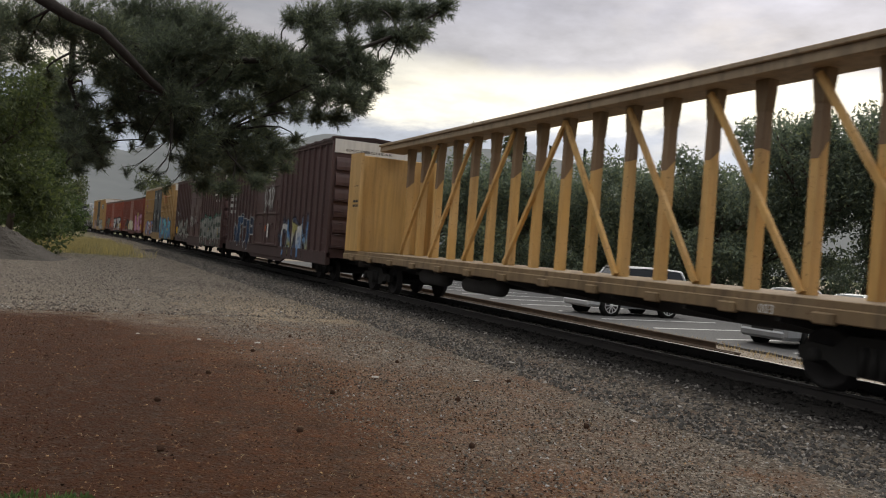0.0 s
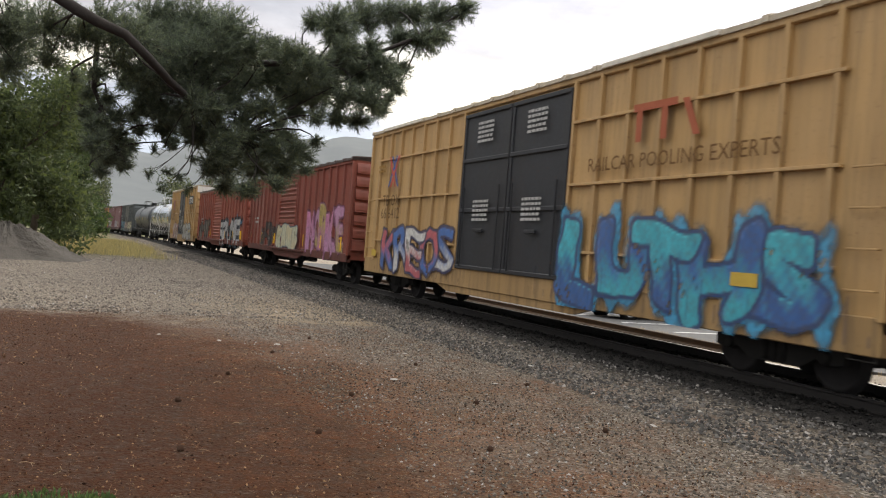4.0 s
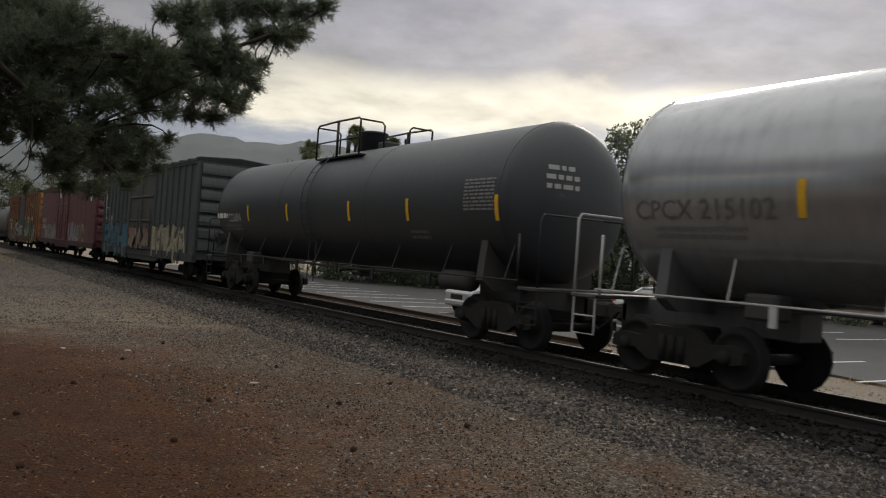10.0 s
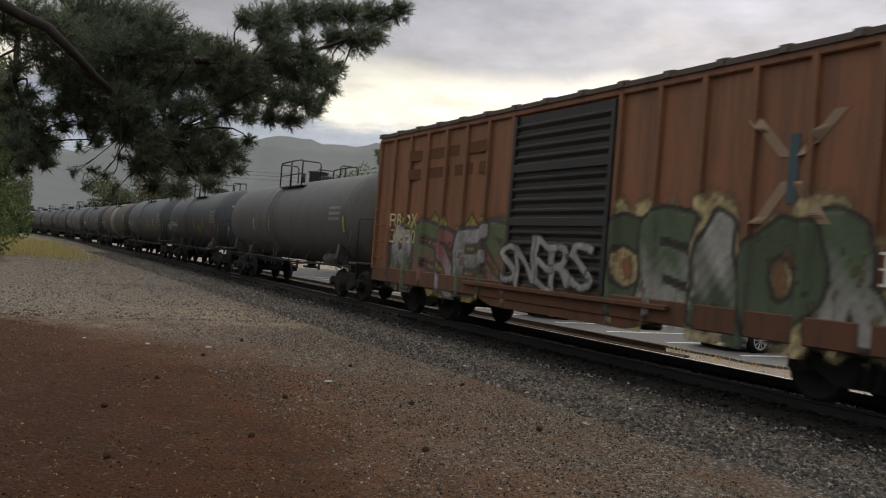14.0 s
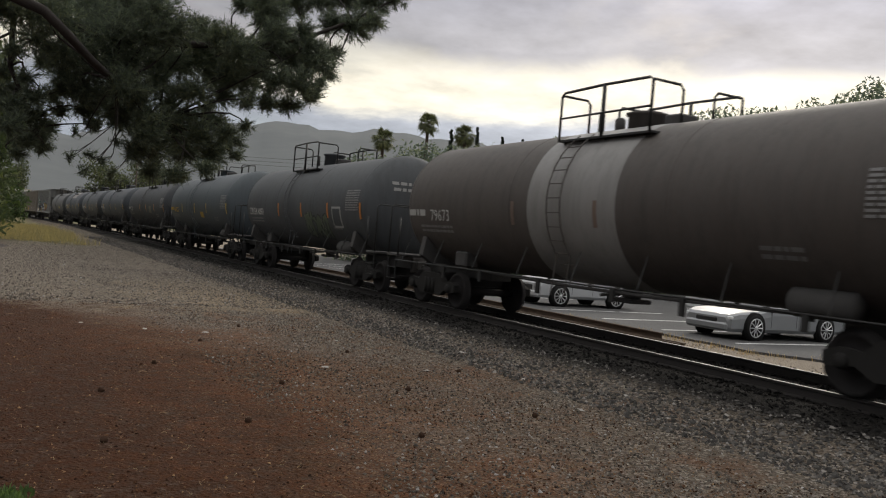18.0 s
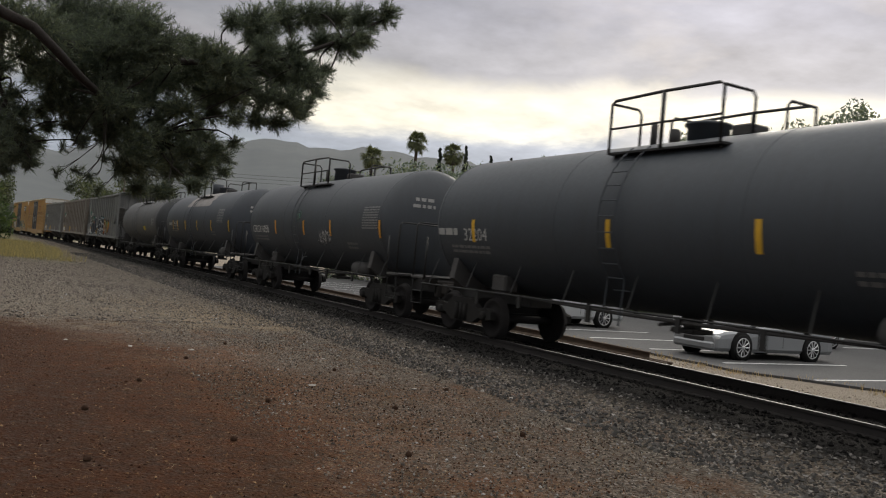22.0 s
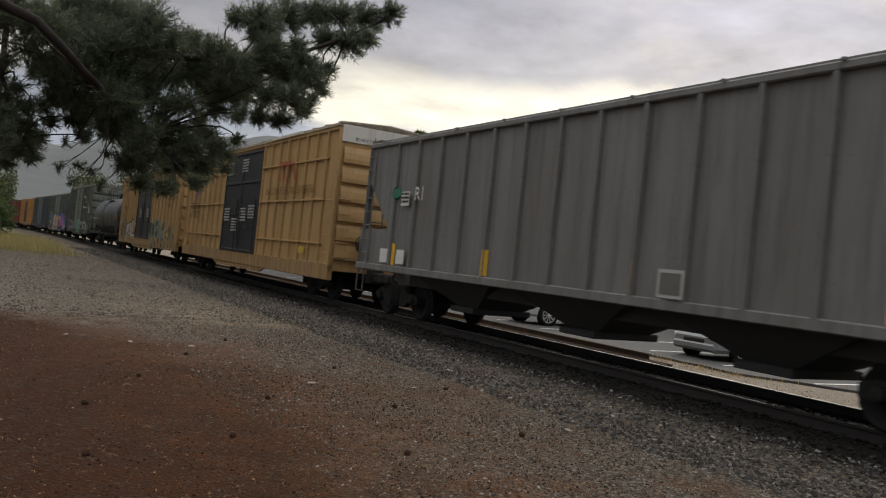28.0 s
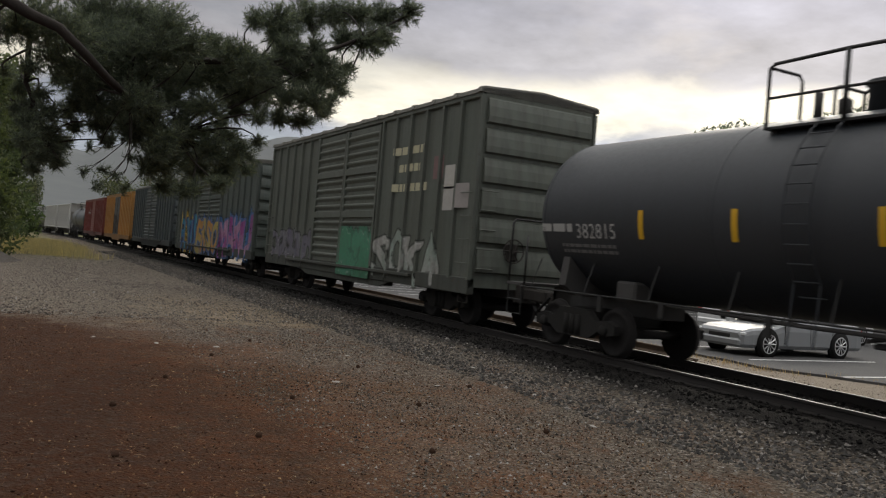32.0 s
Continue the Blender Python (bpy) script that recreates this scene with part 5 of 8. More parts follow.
def sprayed_piece(X, Z, B, wide, high, text, fills, outline, glow, seed, weight, edge, shade, swell, lay):
    """Lays cloud, block shadow, outline, fill and highlights of a lettered piece."""
    r = random.Random(seed)
    rim = edge * min(wide / len(text), high) * 0.075 + 0.012
    soft = 0.022
    mottle = 0.5 * np.sin(X * 6.1 + seed) * np.sin(Z * 5.3 + 2 * seed) + 0.35 * np.sin(X * 15 + Z * 8 + seed) + 0.2 * np.sin(X * 33 - Z * 27)
    forms = piece_forms(text, X, Z, wide, high, r, weight, swell)
    union = np.minimum.reduce(forms)
    if glow is not None:
        reach = high * (0.13 + 0.07 * np.sin(X * 4.0 + seed) + 0.05 * np.sin(X * 11.0 + 2 * seed))
        lay((reach + 0.05 * high * mottle - union) / (0.10 * high), glow, 0.92)
        lay((reach * 0.5 - np.abs(union - 0.10 * high + 0.05 * mottle)) / (0.08 * high) * (mottle > 0.1), tuple(min(1, c * 1.7 + 0.01) for c in glow), 0.6)
    if shade is not None:
        step = max(1, int(round(0.045 * high / 0.026)))
        for k in range(1, step + 2):
            moved = np.full(union.shape, 9.0)
            moved[:-k, k:] = union[k:, :-k]
            lay((rim * 0.6 - moved) / soft, shade, 0.95)
    palette = np.array(fills, float)
    order = list(range(len(text)))
    r.shuffle(order)
    for k in order:
        d = forms[k]
        lay((rim - d) / soft, outline)
        split = np.clip((B - 0.45 + 0.22 * mottle) * 2.4 + 0.5, 0, 1)[..., None]
        inner = palette[k % len(palette)] * split + palette[(k + 1) % len(palette)] * (1 - split)
        inner = inner * (0.90 + 0.16 * np.clip(mottle, -1, 1))[..., None]
        lay(-d / soft, inner)
        gz, gx = np.gradient(d)
        lit = np.clip((gz - 0.6 * gx) * 60, 0, 1)
        lay((0.014 - np.abs(d + 0.040)) / 0.012 * lit * (mottle > -0.2), tuple(min(0.75, v * 1.5 + 0.05) for v in palette[k % len(palette)]), 0.55)
    return mottle


def graffiti(car, y0, y1, z0, z1, surface, fills, outline, glow, seed, glyphs=5, weight=0.5, label="", cell=0.034, text="", edge=1.0, shade=None, swell=0.0):
    """A sprayed piece on the side: lettered forms where text is given, else interlocked strokes and bubbles."""
    r = random.Random(seed)
    wide, high = y1 - y0, z1 - z0
    out, lift2 = (0.16, 1.22) if text else (0.03, 1.05)
    na, nb = max(8, int(wide * (1 + 2 * out) / cell)), max(6, int(high * lift2 / cell))
    A, B = np.meshgrid(np.linspace(-out, 1 + out, na + 1), np.linspace(-0.05, lift2, nb + 1))
    X, Z = A * wide, B * high
    col = np.zeros((*A.shape, 4))
    noise2 = 0.5 * np.sin(X * 7.1 + seed) * np.sin(Z * 6.3 + 2 * seed) + 0.3 * np.sin(X * 17 + Z * 9 + seed)
    warp = 0.05 * high * np.sin(X * 2.3 + seed) + 0.03 * high * np.sin(X * 5.9 + Z * 3 + seed)
    w = wide / glyphs
    fat = min(w, high) * 0.078 * (0.65 + weight)
    soft = cell * 0.8

    def reach(path2):
        d = np.full(A.shape, 9.0)
        for (ax, az), (bx, bz) in zip(path2, path2[1:]):
            dx, dz = bx - ax, bz - az
            t = np.clip(((X - ax) * dx + (Z + warp - az) * dz) / (dx * dx + dz * dz + 1e-9), 0, 1)
            d = np.minimum(d, np.maximum(np.hypot(X - ax - t * dx, Z + warp - az - t * dz), 0) - fat * 0.55 * np.clip(1 - 2.2 * t, 0, 1))
        return d

    def lay(mask, c, alpha=1.0):
        a = np.clip(mask, 0, 1)[..., None] * alpha
        rgb = np.broadcast_to(np.array(c, float), (*A.shape, 3)) if np.ndim(c) == 1 else c
        col[..., :3] = col[..., :3] * (1 - a) + rgb * a
        col[..., 3:] = np.maximum(col[..., 3:], a)

    forms = []
    if text:
        mottle = sprayed_piece(X, Z, B, wide, high, text, fills, outline, glow, seed, weight, edge, shade, swell, lay)
        worn = np.clip((mottle + 0.6 * np.sin(X * 1.7 + 3 * Z + seed) - 0.85) * 2.2, 0, 0.55) * (B < 0.75)
        col[..., 3] *= 1 - worn
        glyphs = 0
    for k in range(glyphs):
        cx, cz = (k + 0.5) * w, high * 0.5
        d = np.full(A.shape, 9.0)
        for q in range(4):
            kind = r.randrange(4)
            x0, z0b = cx + r.uniform(-0.55, 0.35) * w, cz + r.choice((-1, 1)) * high * r.uniform(0.20, 0.40)
            x1, z1b = cx + r.uniform(-0.20, 0.60) * w, cz - (z0b - cz) * r.uniform(0.6, 1.15)
            if kind == 0:
                pts2 = [(x0, z0b), ((x0 + x1) / 2 + 0.3 * w, z0b * 0.6 + z1b * 0.4), (x1, z1b)]
            elif kind == 1:
                pts2 = [(x0, z0b), (x1 + 0.15 * w, z0b - 0.04 * high), (x1, z1b)]
            elif kind == 2:
                a0 = r.uniform(0, 6.28)
                pts2 = [(cx + 0.30 * w * math.cos(a0 + 0.75 * i), cz + 0.24 * high * math.sin(a0 + 0.75 * i) + 0.08 * high) for i in range(7)]
            else:
                pts2 = [(x0, z0b), (x1, z1b), (x1 + 0.16 * w, z1b + 0.20 * high * (1 if z1b < cz else -1))]
            d = np.minimum(d, reach(pts2))
        forms.append(d + noise2 * 0.012)
    union = np.minimum.reduce(forms) if forms else None
    if glow is not None and forms:
        spike = np.abs(((X / w * 1.3 + seed) % 1.0) - 0.5) * fat * 1.6
        lay((fat * 1.7 + spike + noise2 * 0.14 - union) / (soft * 3), glow, 0.9)
        lay((fat * 0.5 - np.abs(union - fat * 1.6 - noise2 * 0.1)) / (soft * 4), tuple(min(1, c * 1.8) for c in glow), 0.5)
    if forms:
        lay((fat * 1.55 - union) / soft, outline)
    palette = np.array(fills, float)
    order = list(range(glyphs))
    r.shuffle(order)
    for k in order:
        d = forms[k]
        fade = np.clip(B + noise2 * 0.35, 0, 1)[..., None]
        inner = palette[k % len(palette)] * fade + palette[(k + 1) % len(palette)] * (1 - fade) * 0.9
        lay((fat * 1.30 - d) / soft, outline)
        lay((fat - d) / soft, inner)
        lay((0.010 - np.abs(d - fat * 0.72)) / 0.012 * (noise2 + 0.5 * np.sin(X * 3 + k) > 0.35), (0.66, 0.66, 0.65), 0.7)
        lay((0.012 - np.abs(d - fat * 0.20 - 0.05 * np.sin(X * 6 + seed + k))) / 0.012 * (noise2 < -0.05), outline, 0.6)
        lay((0.045 - np.abs(np.hypot((X - (k + 0.3) * w) % (0.5 * w) - 0.25 * w, (Z % (0.45 * high)) - 0.2 * high) - 0.05)) / 0.03 * (d < fat * 0.8) * (noise2 > 0.1), palette[(k + 2) % len(palette)], 0.5)
    run = np.clip((np.sin(X * 19 + seed + 0.7 * np.sin(X * 3)) - 0.93) * 16, 0, 1) * (B < 0.26 + 0.18 * np.sin(X * 5 + seed)) * (B > 0.02)
    lay(run * 0.5, outline)
    keep = col[..., 3] > 0.02
    col[..., :3] = np.where(keep[..., None], col[..., :3], np.array(outline))
    ys = y1 - X
    pts = []
    for yy, zz in zip(ys.ravel(), (z0 + Z).ravel()):
        pts.append((-(surface(yy, zz) + 0.006), yy, zz))
    n = na + 1
    idx = np.arange(nb * n).reshape(nb, n)[:, :-1].ravel()
    kk = keep.ravel()
    face = np.stack([idx, idx + 1, idx + 1 + n, idx + n], 1)
    face = face[kk[face].any(1)]
    used, back = np.unique(face, return_inverse=True)
    me = sheet([pts[i] for i in used], back.reshape(-1, 4), "graffiti", spray())
    layer2 = me.color_attributes.new("paint", "FLOAT_COLOR", "POINT")
    layer2.data.foreach_set("color", col.reshape(-1, 4)[used].astype(np.float32).ravel())
    part("graffiti", me, None, car, label or "sprayed graffiti piece")


def end_notice(car, half, z):
    """Dark warning on the white panel of the leading end."""
    at = -0.62
    for word, wide in (("EXCESS", 0.46), ("HEIGHT", 0.46), ("CAR", 0.23)):
        v, f = letters(word, 0.13)
        k = wide / max(p[0] for p in v)
        part("lettering", G().add([(at + p[0] * k, -half - 0.056, z + p[1]) for p in v], f), plain((0.06, 0.06, 0.06), 0.7), car, "dark painted height warning")
        at += wide + 0.08


def ladder(car, x, y, z0, z1, wide, rungs, mat, along="y", rails=True):
    s = -1 if x < 0 else 1
    if along == "y":
        p, q = (x + s * 0.06, y - wide / 2), (x + s * 0.06, y + wide / 2)
    else:
        p, q = (x - wide / 2, y), (x + wide / 2, y)
    if rails:
        rung = G().tube([(p[0], p[1], 0), (q[0], q[1], 0)], 0.014, 5).mesh("rung", [mat])
    else:
        back = -s * 0.06 if along == "y" else 0.0
        lift = 0.0 if along == "y" else (0.06 if y < 0 else -0.06)
        rung = G().tube([(p[0] + back, p[1] + lift, 0), (p[0], p[1], 0), (q[0], q[1], 0), (q[0] + back, q[1] + lift, 0)], 0.014, 5).mesh("grab_iron", [mat])
    own = car
    if rails:
        own = part("ladder", G().tube([(*p, z0), (*p, z1)], 0.018, 5), mat, car)
        part("stile", G().tube([(*q, z0), (*q, z1)], 0.018, 5), mat, own)
    for i in range(rungs):
        part("rung" if rails else "grab_iron", rung, None, own, "", pose(0, 0, z0 + (z1 - z0) * (i + 0.5) / rungs))


def hand_brake(car, half, z, mat):
    """Brake wheel and chain housing on the leading end."""
    g = G()
    g.tube([(-0.55 + 0.26 * math.cos(k * math.pi / 9), -half - 0.20, z + 0.26 * math.sin(k * math.pi / 9)) for k in range(19)], 0.016, 5)
    for k in range(3):
        a = k * math.pi / 3
        g.tube([(-0.55 - 0.26 * math.cos(a), -half - 0.20, z - 0.26 * math.sin(a)), (-0.55 + 0.26 * math.cos(a), -half - 0.20, z + 0.26 * math.sin(a))], 0.014, 5)
    g.box(-0.68, -0.42, -half - 0.17, -half, z - 0.22, z + 0.16, 0, 0.03)
    part("hand_brake", g, mat, car)


def side_profile(posts, panel, proud, width):
    """Distance of the side from the middle of the car, with its upright posts."""
    ps = np.array(sorted(posts))

    def surface(y, z):
        if len(ps):
            i = int(np.searchsorted(ps, y))
            d = min(abs(y - ps[j]) for j in (max(0, i - 1), min(len(ps) - 1, i)))
            if d < width / 2:
                return panel + proud
            if d < width:
                return panel + proud * (2 - 2 * d / width)
        return panel
    return surface


def boxcar(name, label, half, eave, color, style="posts", doors="plug", door_color=None, door_wide=3.0, posts=8, white_top=False, low=0.78, roof_color=None, end_color=None, weather=0.5, rust=0.3, roof_bump=0.14, fade=0.25, door_at=0.0):
    """A boxcar in its own space: y runs along the line, the side at -x faces the bank. Returns the car and its side."""
    car = thing(name, label, "boxcar", "cars of the goods train")
    skin = paint(color, 0.55, weather, rust, fade=fade)
    roof = paint(roof_color or tuple(c * 0.75 for c in color), 0.6, 0.5, 0.5)
    endm = paint(end_color or color, 0.55, weather, rust, fade=fade)
    doorm = paint(door_color or color, 0.55, weather, rust, fade=fade)
    sillm = paint(tuple(c * (0.72 if white_top else 0.50) for c in color), 0.75, 0.9, 0.9, fade=fade)
    panel, proud = 1.49, 0.075
    floor = 1.05
    part("body", G().box(-panel, panel, -half + 0.02, half - 0.02, floor, eave - 0.02), skin, car)
    dh = door_wide / 2 if doors else 0.0
    ys = [door_at + s * (dh + 0.08 + (half - 0.10 - dh - s * door_at) * i / posts) for i in range(posts + 1) for s in (-1, 1)] if style != "smooth" else []
    post = G().prism([(-panel + 0.01, -0.060), (-panel - proud, -0.045), (-panel - proud, 0.045), (-panel + 0.01, 0.060)], floor, eave - 0.10, "z").mesh("side_post", [skin])
    for y in ys:
        for turn in (0, 180):
            part("side_post", post, None, car, "", pose(0, y, 0, 0, 0, turn))
    if style == "smooth":
        seam = G().box(-panel - 0.006, -panel + 0.01, -0.03, 0.03, floor, eave - 0.10).mesh("side_seam", [skin])
        for i in range(1, 6):
            for s in (-1, 1):
                for turn in (0, 180):
                    part("side_seam", seam, None, car, "", pose(0, (door_at + s * (dh + (half - 0.10 - dh - s * door_at) * i / 6)), 0, 0, 0, turn))
    if style == "grid":
        for s in (-1, 1):
            y0, y1 = sorted((door_at + s * (dh + 0.1), s * (half - 0.75)))
            for z in (floor + 0.62, floor + (eave - floor) * 0.47, floor + (eave - floor) * 0.77):
                for q in (-1, 1):
                    x0, x1 = sorted((q * (panel - 0.01), q * (panel + 0.083)))
                    part("side_rail", G().box(x0, x1, y0, y1, z - 0.030, z + 0.022, 0, 0.006), skin, car)
    # sills and top chord
    for q in (-1, 1):
        x0, x1 = sorted((q * (panel - 0.12), q * (panel + 0.05)))
        part("side_sill", G().box(x0, x1, -half, half, low, floor + 0.05, 0, 0.015), sillm, car)
        x0, x1 = sorted((q * (panel - 0.05), q * (panel + 0.065)))
        part("top_chord", G().box(x0, x1, -half, half, eave - 0.16, eave, 0, 0.02), skin, car)
        d = G().prism([(door_at - dh - 1.2, low + 0.01), (door_at + dh + 1.2, low + 0.01), (door_at + dh + 0.5, low - 0.16), (door_at - dh - 0.5, low - 0.16)], *sorted((q * (panel - 0.06), q * (panel + 0.02))), "x")
        part("door_sill", d, sillm, car)
    # roof with its cross ribs
    g = G()
    prof = [(-1.585, eave - 0.05), (-1.585, eave + 0.035), (0, eave + roof_bump), (1.585, eave + 0.035), (1.585, eave - 0.05)]
    g.prism(prof, -half - 0.02, half + 0.02, "y")
    roof_sheet = part("roof", g, roof, car)
    n = int(2 * half / 1.05)
    rib = G().prism([(-1.61, eave - 0.045), (-1.60, eave + 0.060), (-1.50, eave + 0.085), (0, eave + roof_bump + 0.045), (1.50, eave + 0.085), (1.60, eave + 0.060), (1.61, eave - 0.045)], -0.07, 0.07, "y").mesh("roof_rib", [roof])
    for i in range(n + 1):
        part("roof_rib", rib, None, roof_sheet, "", pose(0, -half + 0.05 + (2 * half - 0.10) * i / n, 0))
    # corrugated ends
    for s in (-1, 1):
        g = G()
        y0, y1 = sorted((s * (half - 0.02), s * half))
        g.box(-panel - 0.02, panel + 0.02, y0, y1, 0.90, eave - 0.02)
        rows = 6 if eave > 4.9 else 7
        hi = eave - (0.62 if white_top else 0.12)
        wall = part("end_wall", g, endm, car)
        h = (hi - 1.16) / rows
        rib = G().prism([(s * (half - 0.005), -h * 0.42), (s * (half + 0.095), -h * 0.36), (s * (half + 0.10), -h * 0.16), (s * (half + 0.075), h * 0.16), (s * (half + 0.035), h * 0.40), (s * (half - 0.005), h * 0.47)], -panel + 0.10, panel - 0.10, "x").mesh("end_rib", [endm])
        for i in range(rows):
            part("end_rib", rib, None, wall, "", pose(0, 0, 1.16 + h * (i + 0.5)))
        if white_top:
            y0, y1 = sorted((s * (half + 0.001), s * (half + 0.05)))
            part("end_panel", G().box(-panel, panel, y0, y1, eave - 0.50, eave - 0.01, 0, 0.01), paint((0.60, 0.58, 0.54), 0.6, 0.35), car, "white painted panel at the top of the end")
        for x in (-panel + 0.26, panel - 0.26):
            ladder(car, x, s * (half + 0.12), 1.1, eave * 0.62, 0.42, 5, skin, "x", rails=False)
    # side ladders and steps at the corners
    for q in (-1, 1):
        for s in (-1, 1):
            ladder(car, q * (panel + 0.02), s * (half - 0.33), 1.15, eave * 0.62, 0.44, 4, skin, "y", rails=False)
            step = G().tube([(q * 1.46, s * half - s * 0.1, 1.05), (q * 1.46, s * half - s * 0.1, 0.55), (q * 1.46, s * half - s * 0.5, 0.55), (q * 1.46, s * half - s * 0.5, 1.05)], 0.016, 5)
            part("stirrup_step", step, IRON, car)
    hand_brake(car, half, 1.75, IRON)
    # doors
    for q in (-1, 1):
        def bx(d0, d1):
            return sorted((q * (panel + d0), q * (panel + d1)))
        if doors == "plug":
            for s in (-1, 1):
                y0, y1 = sorted((door_at + s * 0.015, door_at + s * dh))
                d = G().box(*bx(-0.01, 0.05), y0, y1, floor + 0.04, eave - 0.22, 0, 0.01)
                ob = part("door", d, doorm, car)
                for z in (floor + 0.08, floor + (eave - floor) * 0.36, floor + (eave - floor) * 0.66, eave - 0.27):
                    part("door_bar", G().box(*bx(0.04, 0.095), y0 + 0.02, y1 - 0.02, z - 0.05, z + 0.05, 0, 0.015), doorm, ob)
                for y in (y0 + 0.06, y1 - 0.06):
                    part("door_edge", G().box(*bx(0.04, 0.08), y - 0.05, y + 0.05, floor + 0.05, eave - 0.24, 0, 0.01), doorm, ob)
                rods = G()
                for y in (y0 + 0.30, y1 - 0.30):
                    rods.tube([(q * (panel + 0.11), y, floor + 0.1), (q * (panel + 0.11), y, floor + (eave - floor) * 0.5)], 0.02, 5)
                rods.box(*bx(0.09, 0.14), (y0 + y1) / 2 - 0.22, (y0 + y1) / 2 + 0.22, floor + 0.95, floor + 1.03, 0, 0.01)
                part("lock_rod", rods, doorm, ob)
        elif doors in ("slide", "double"):
            leaves = [(door_at - dh, door_at + dh)] if doors == "slide" else [(door_at - dh, door_at - 0.02), (door_at + 0.02, door_at + dh)]
            for y0, y1 in leaves:
                d = G().box(*bx(-0.01, 0.04), y0, y1, floor + 0.02, eave - 0.20)
                n = 15
                h = (eave - floor - 0.40) / n
                leaf = part("door", d, doorm, car)
                rib = G().prism([(q * (panel + 0.035), -h * 0.40), (q * (panel + 0.095), -h * 0.05), (q * (panel + 0.095), h * 0.10), (q * (panel + 0.035), h * 0.28)], y0 + 0.08, y1 - 0.08, "y").mesh("door_rib", [doorm])
                bar = G().box(*bx(0.03, 0.10), y0, y1, -h * 0.4, h * 0.4, 0, 0.01).mesh("door_bar", [doorm])
                for i in range(n):
                    flat3 = i in (n // 3, 2 * n // 3)
                    part("door_bar" if flat3 else "door_rib", bar if flat3 else rib, None, leaf, "", pose(0, 0, floor + 0.10 + h * (i + 0.5)))
                for y in (y0 + 0.05, y1 - 0.05):
                    part("door_edge", G().box(*bx(0.03, 0.105), y - 0.05, y + 0.05, floor + 0.02, eave - 0.20, 0, 0.01), doorm, leaf)
            part("door_track", G().box(*bx(0.0, 0.14), door_at - dh * 2.0, door_at + dh * 2.0, floor - 0.10, floor - 0.02, 0, 0.01), sillm, car)
    # underframe
    u = G().box(-0.26, 0.26, -half + 0.1, half - 0.1, 0.68, 1.10, 0, 0.02)
    for i in range(7):
        y = -half * 0.72 + half * 1.44 * i / 6
        u.prism([(-1.40, 1.10), (-1.40, 0.98), (-0.26, 0.74), (0.26, 0.74), (1.40, 0.98), (1.40, 1.10)], y - 0.06, y + 0.06, "y")
    part("underframe", u, BLACK, car)
    part("air_reservoir", G().lathe([(-0.55, 0.05), (-0.50, 0.22), (0.50, 0.22), (0.55, 0.05)], "y", (-0.75, 1.6, 0.70), 14), BLACK, car)
    part("brake_valve", G().box(-0.95, -0.55, -1.9, -1.3, 0.55, 0.90, 0, 0.04), BLACK, car)
    part("brake_pipe", G().tube([(-0.7, -4.5, 0.80), (-0.7, 4.5, 0.80)], 0.025, 5), BLACK, car)
    running_gear(car, half, 2.05)
    return car, side_profile(ys, panel, proud, 0.11)


def tank_surface(rad, zc):
    def surface(y, z):
        return math.sqrt(max(0.01, rad * rad - (z - zc) ** 2))
    return surface


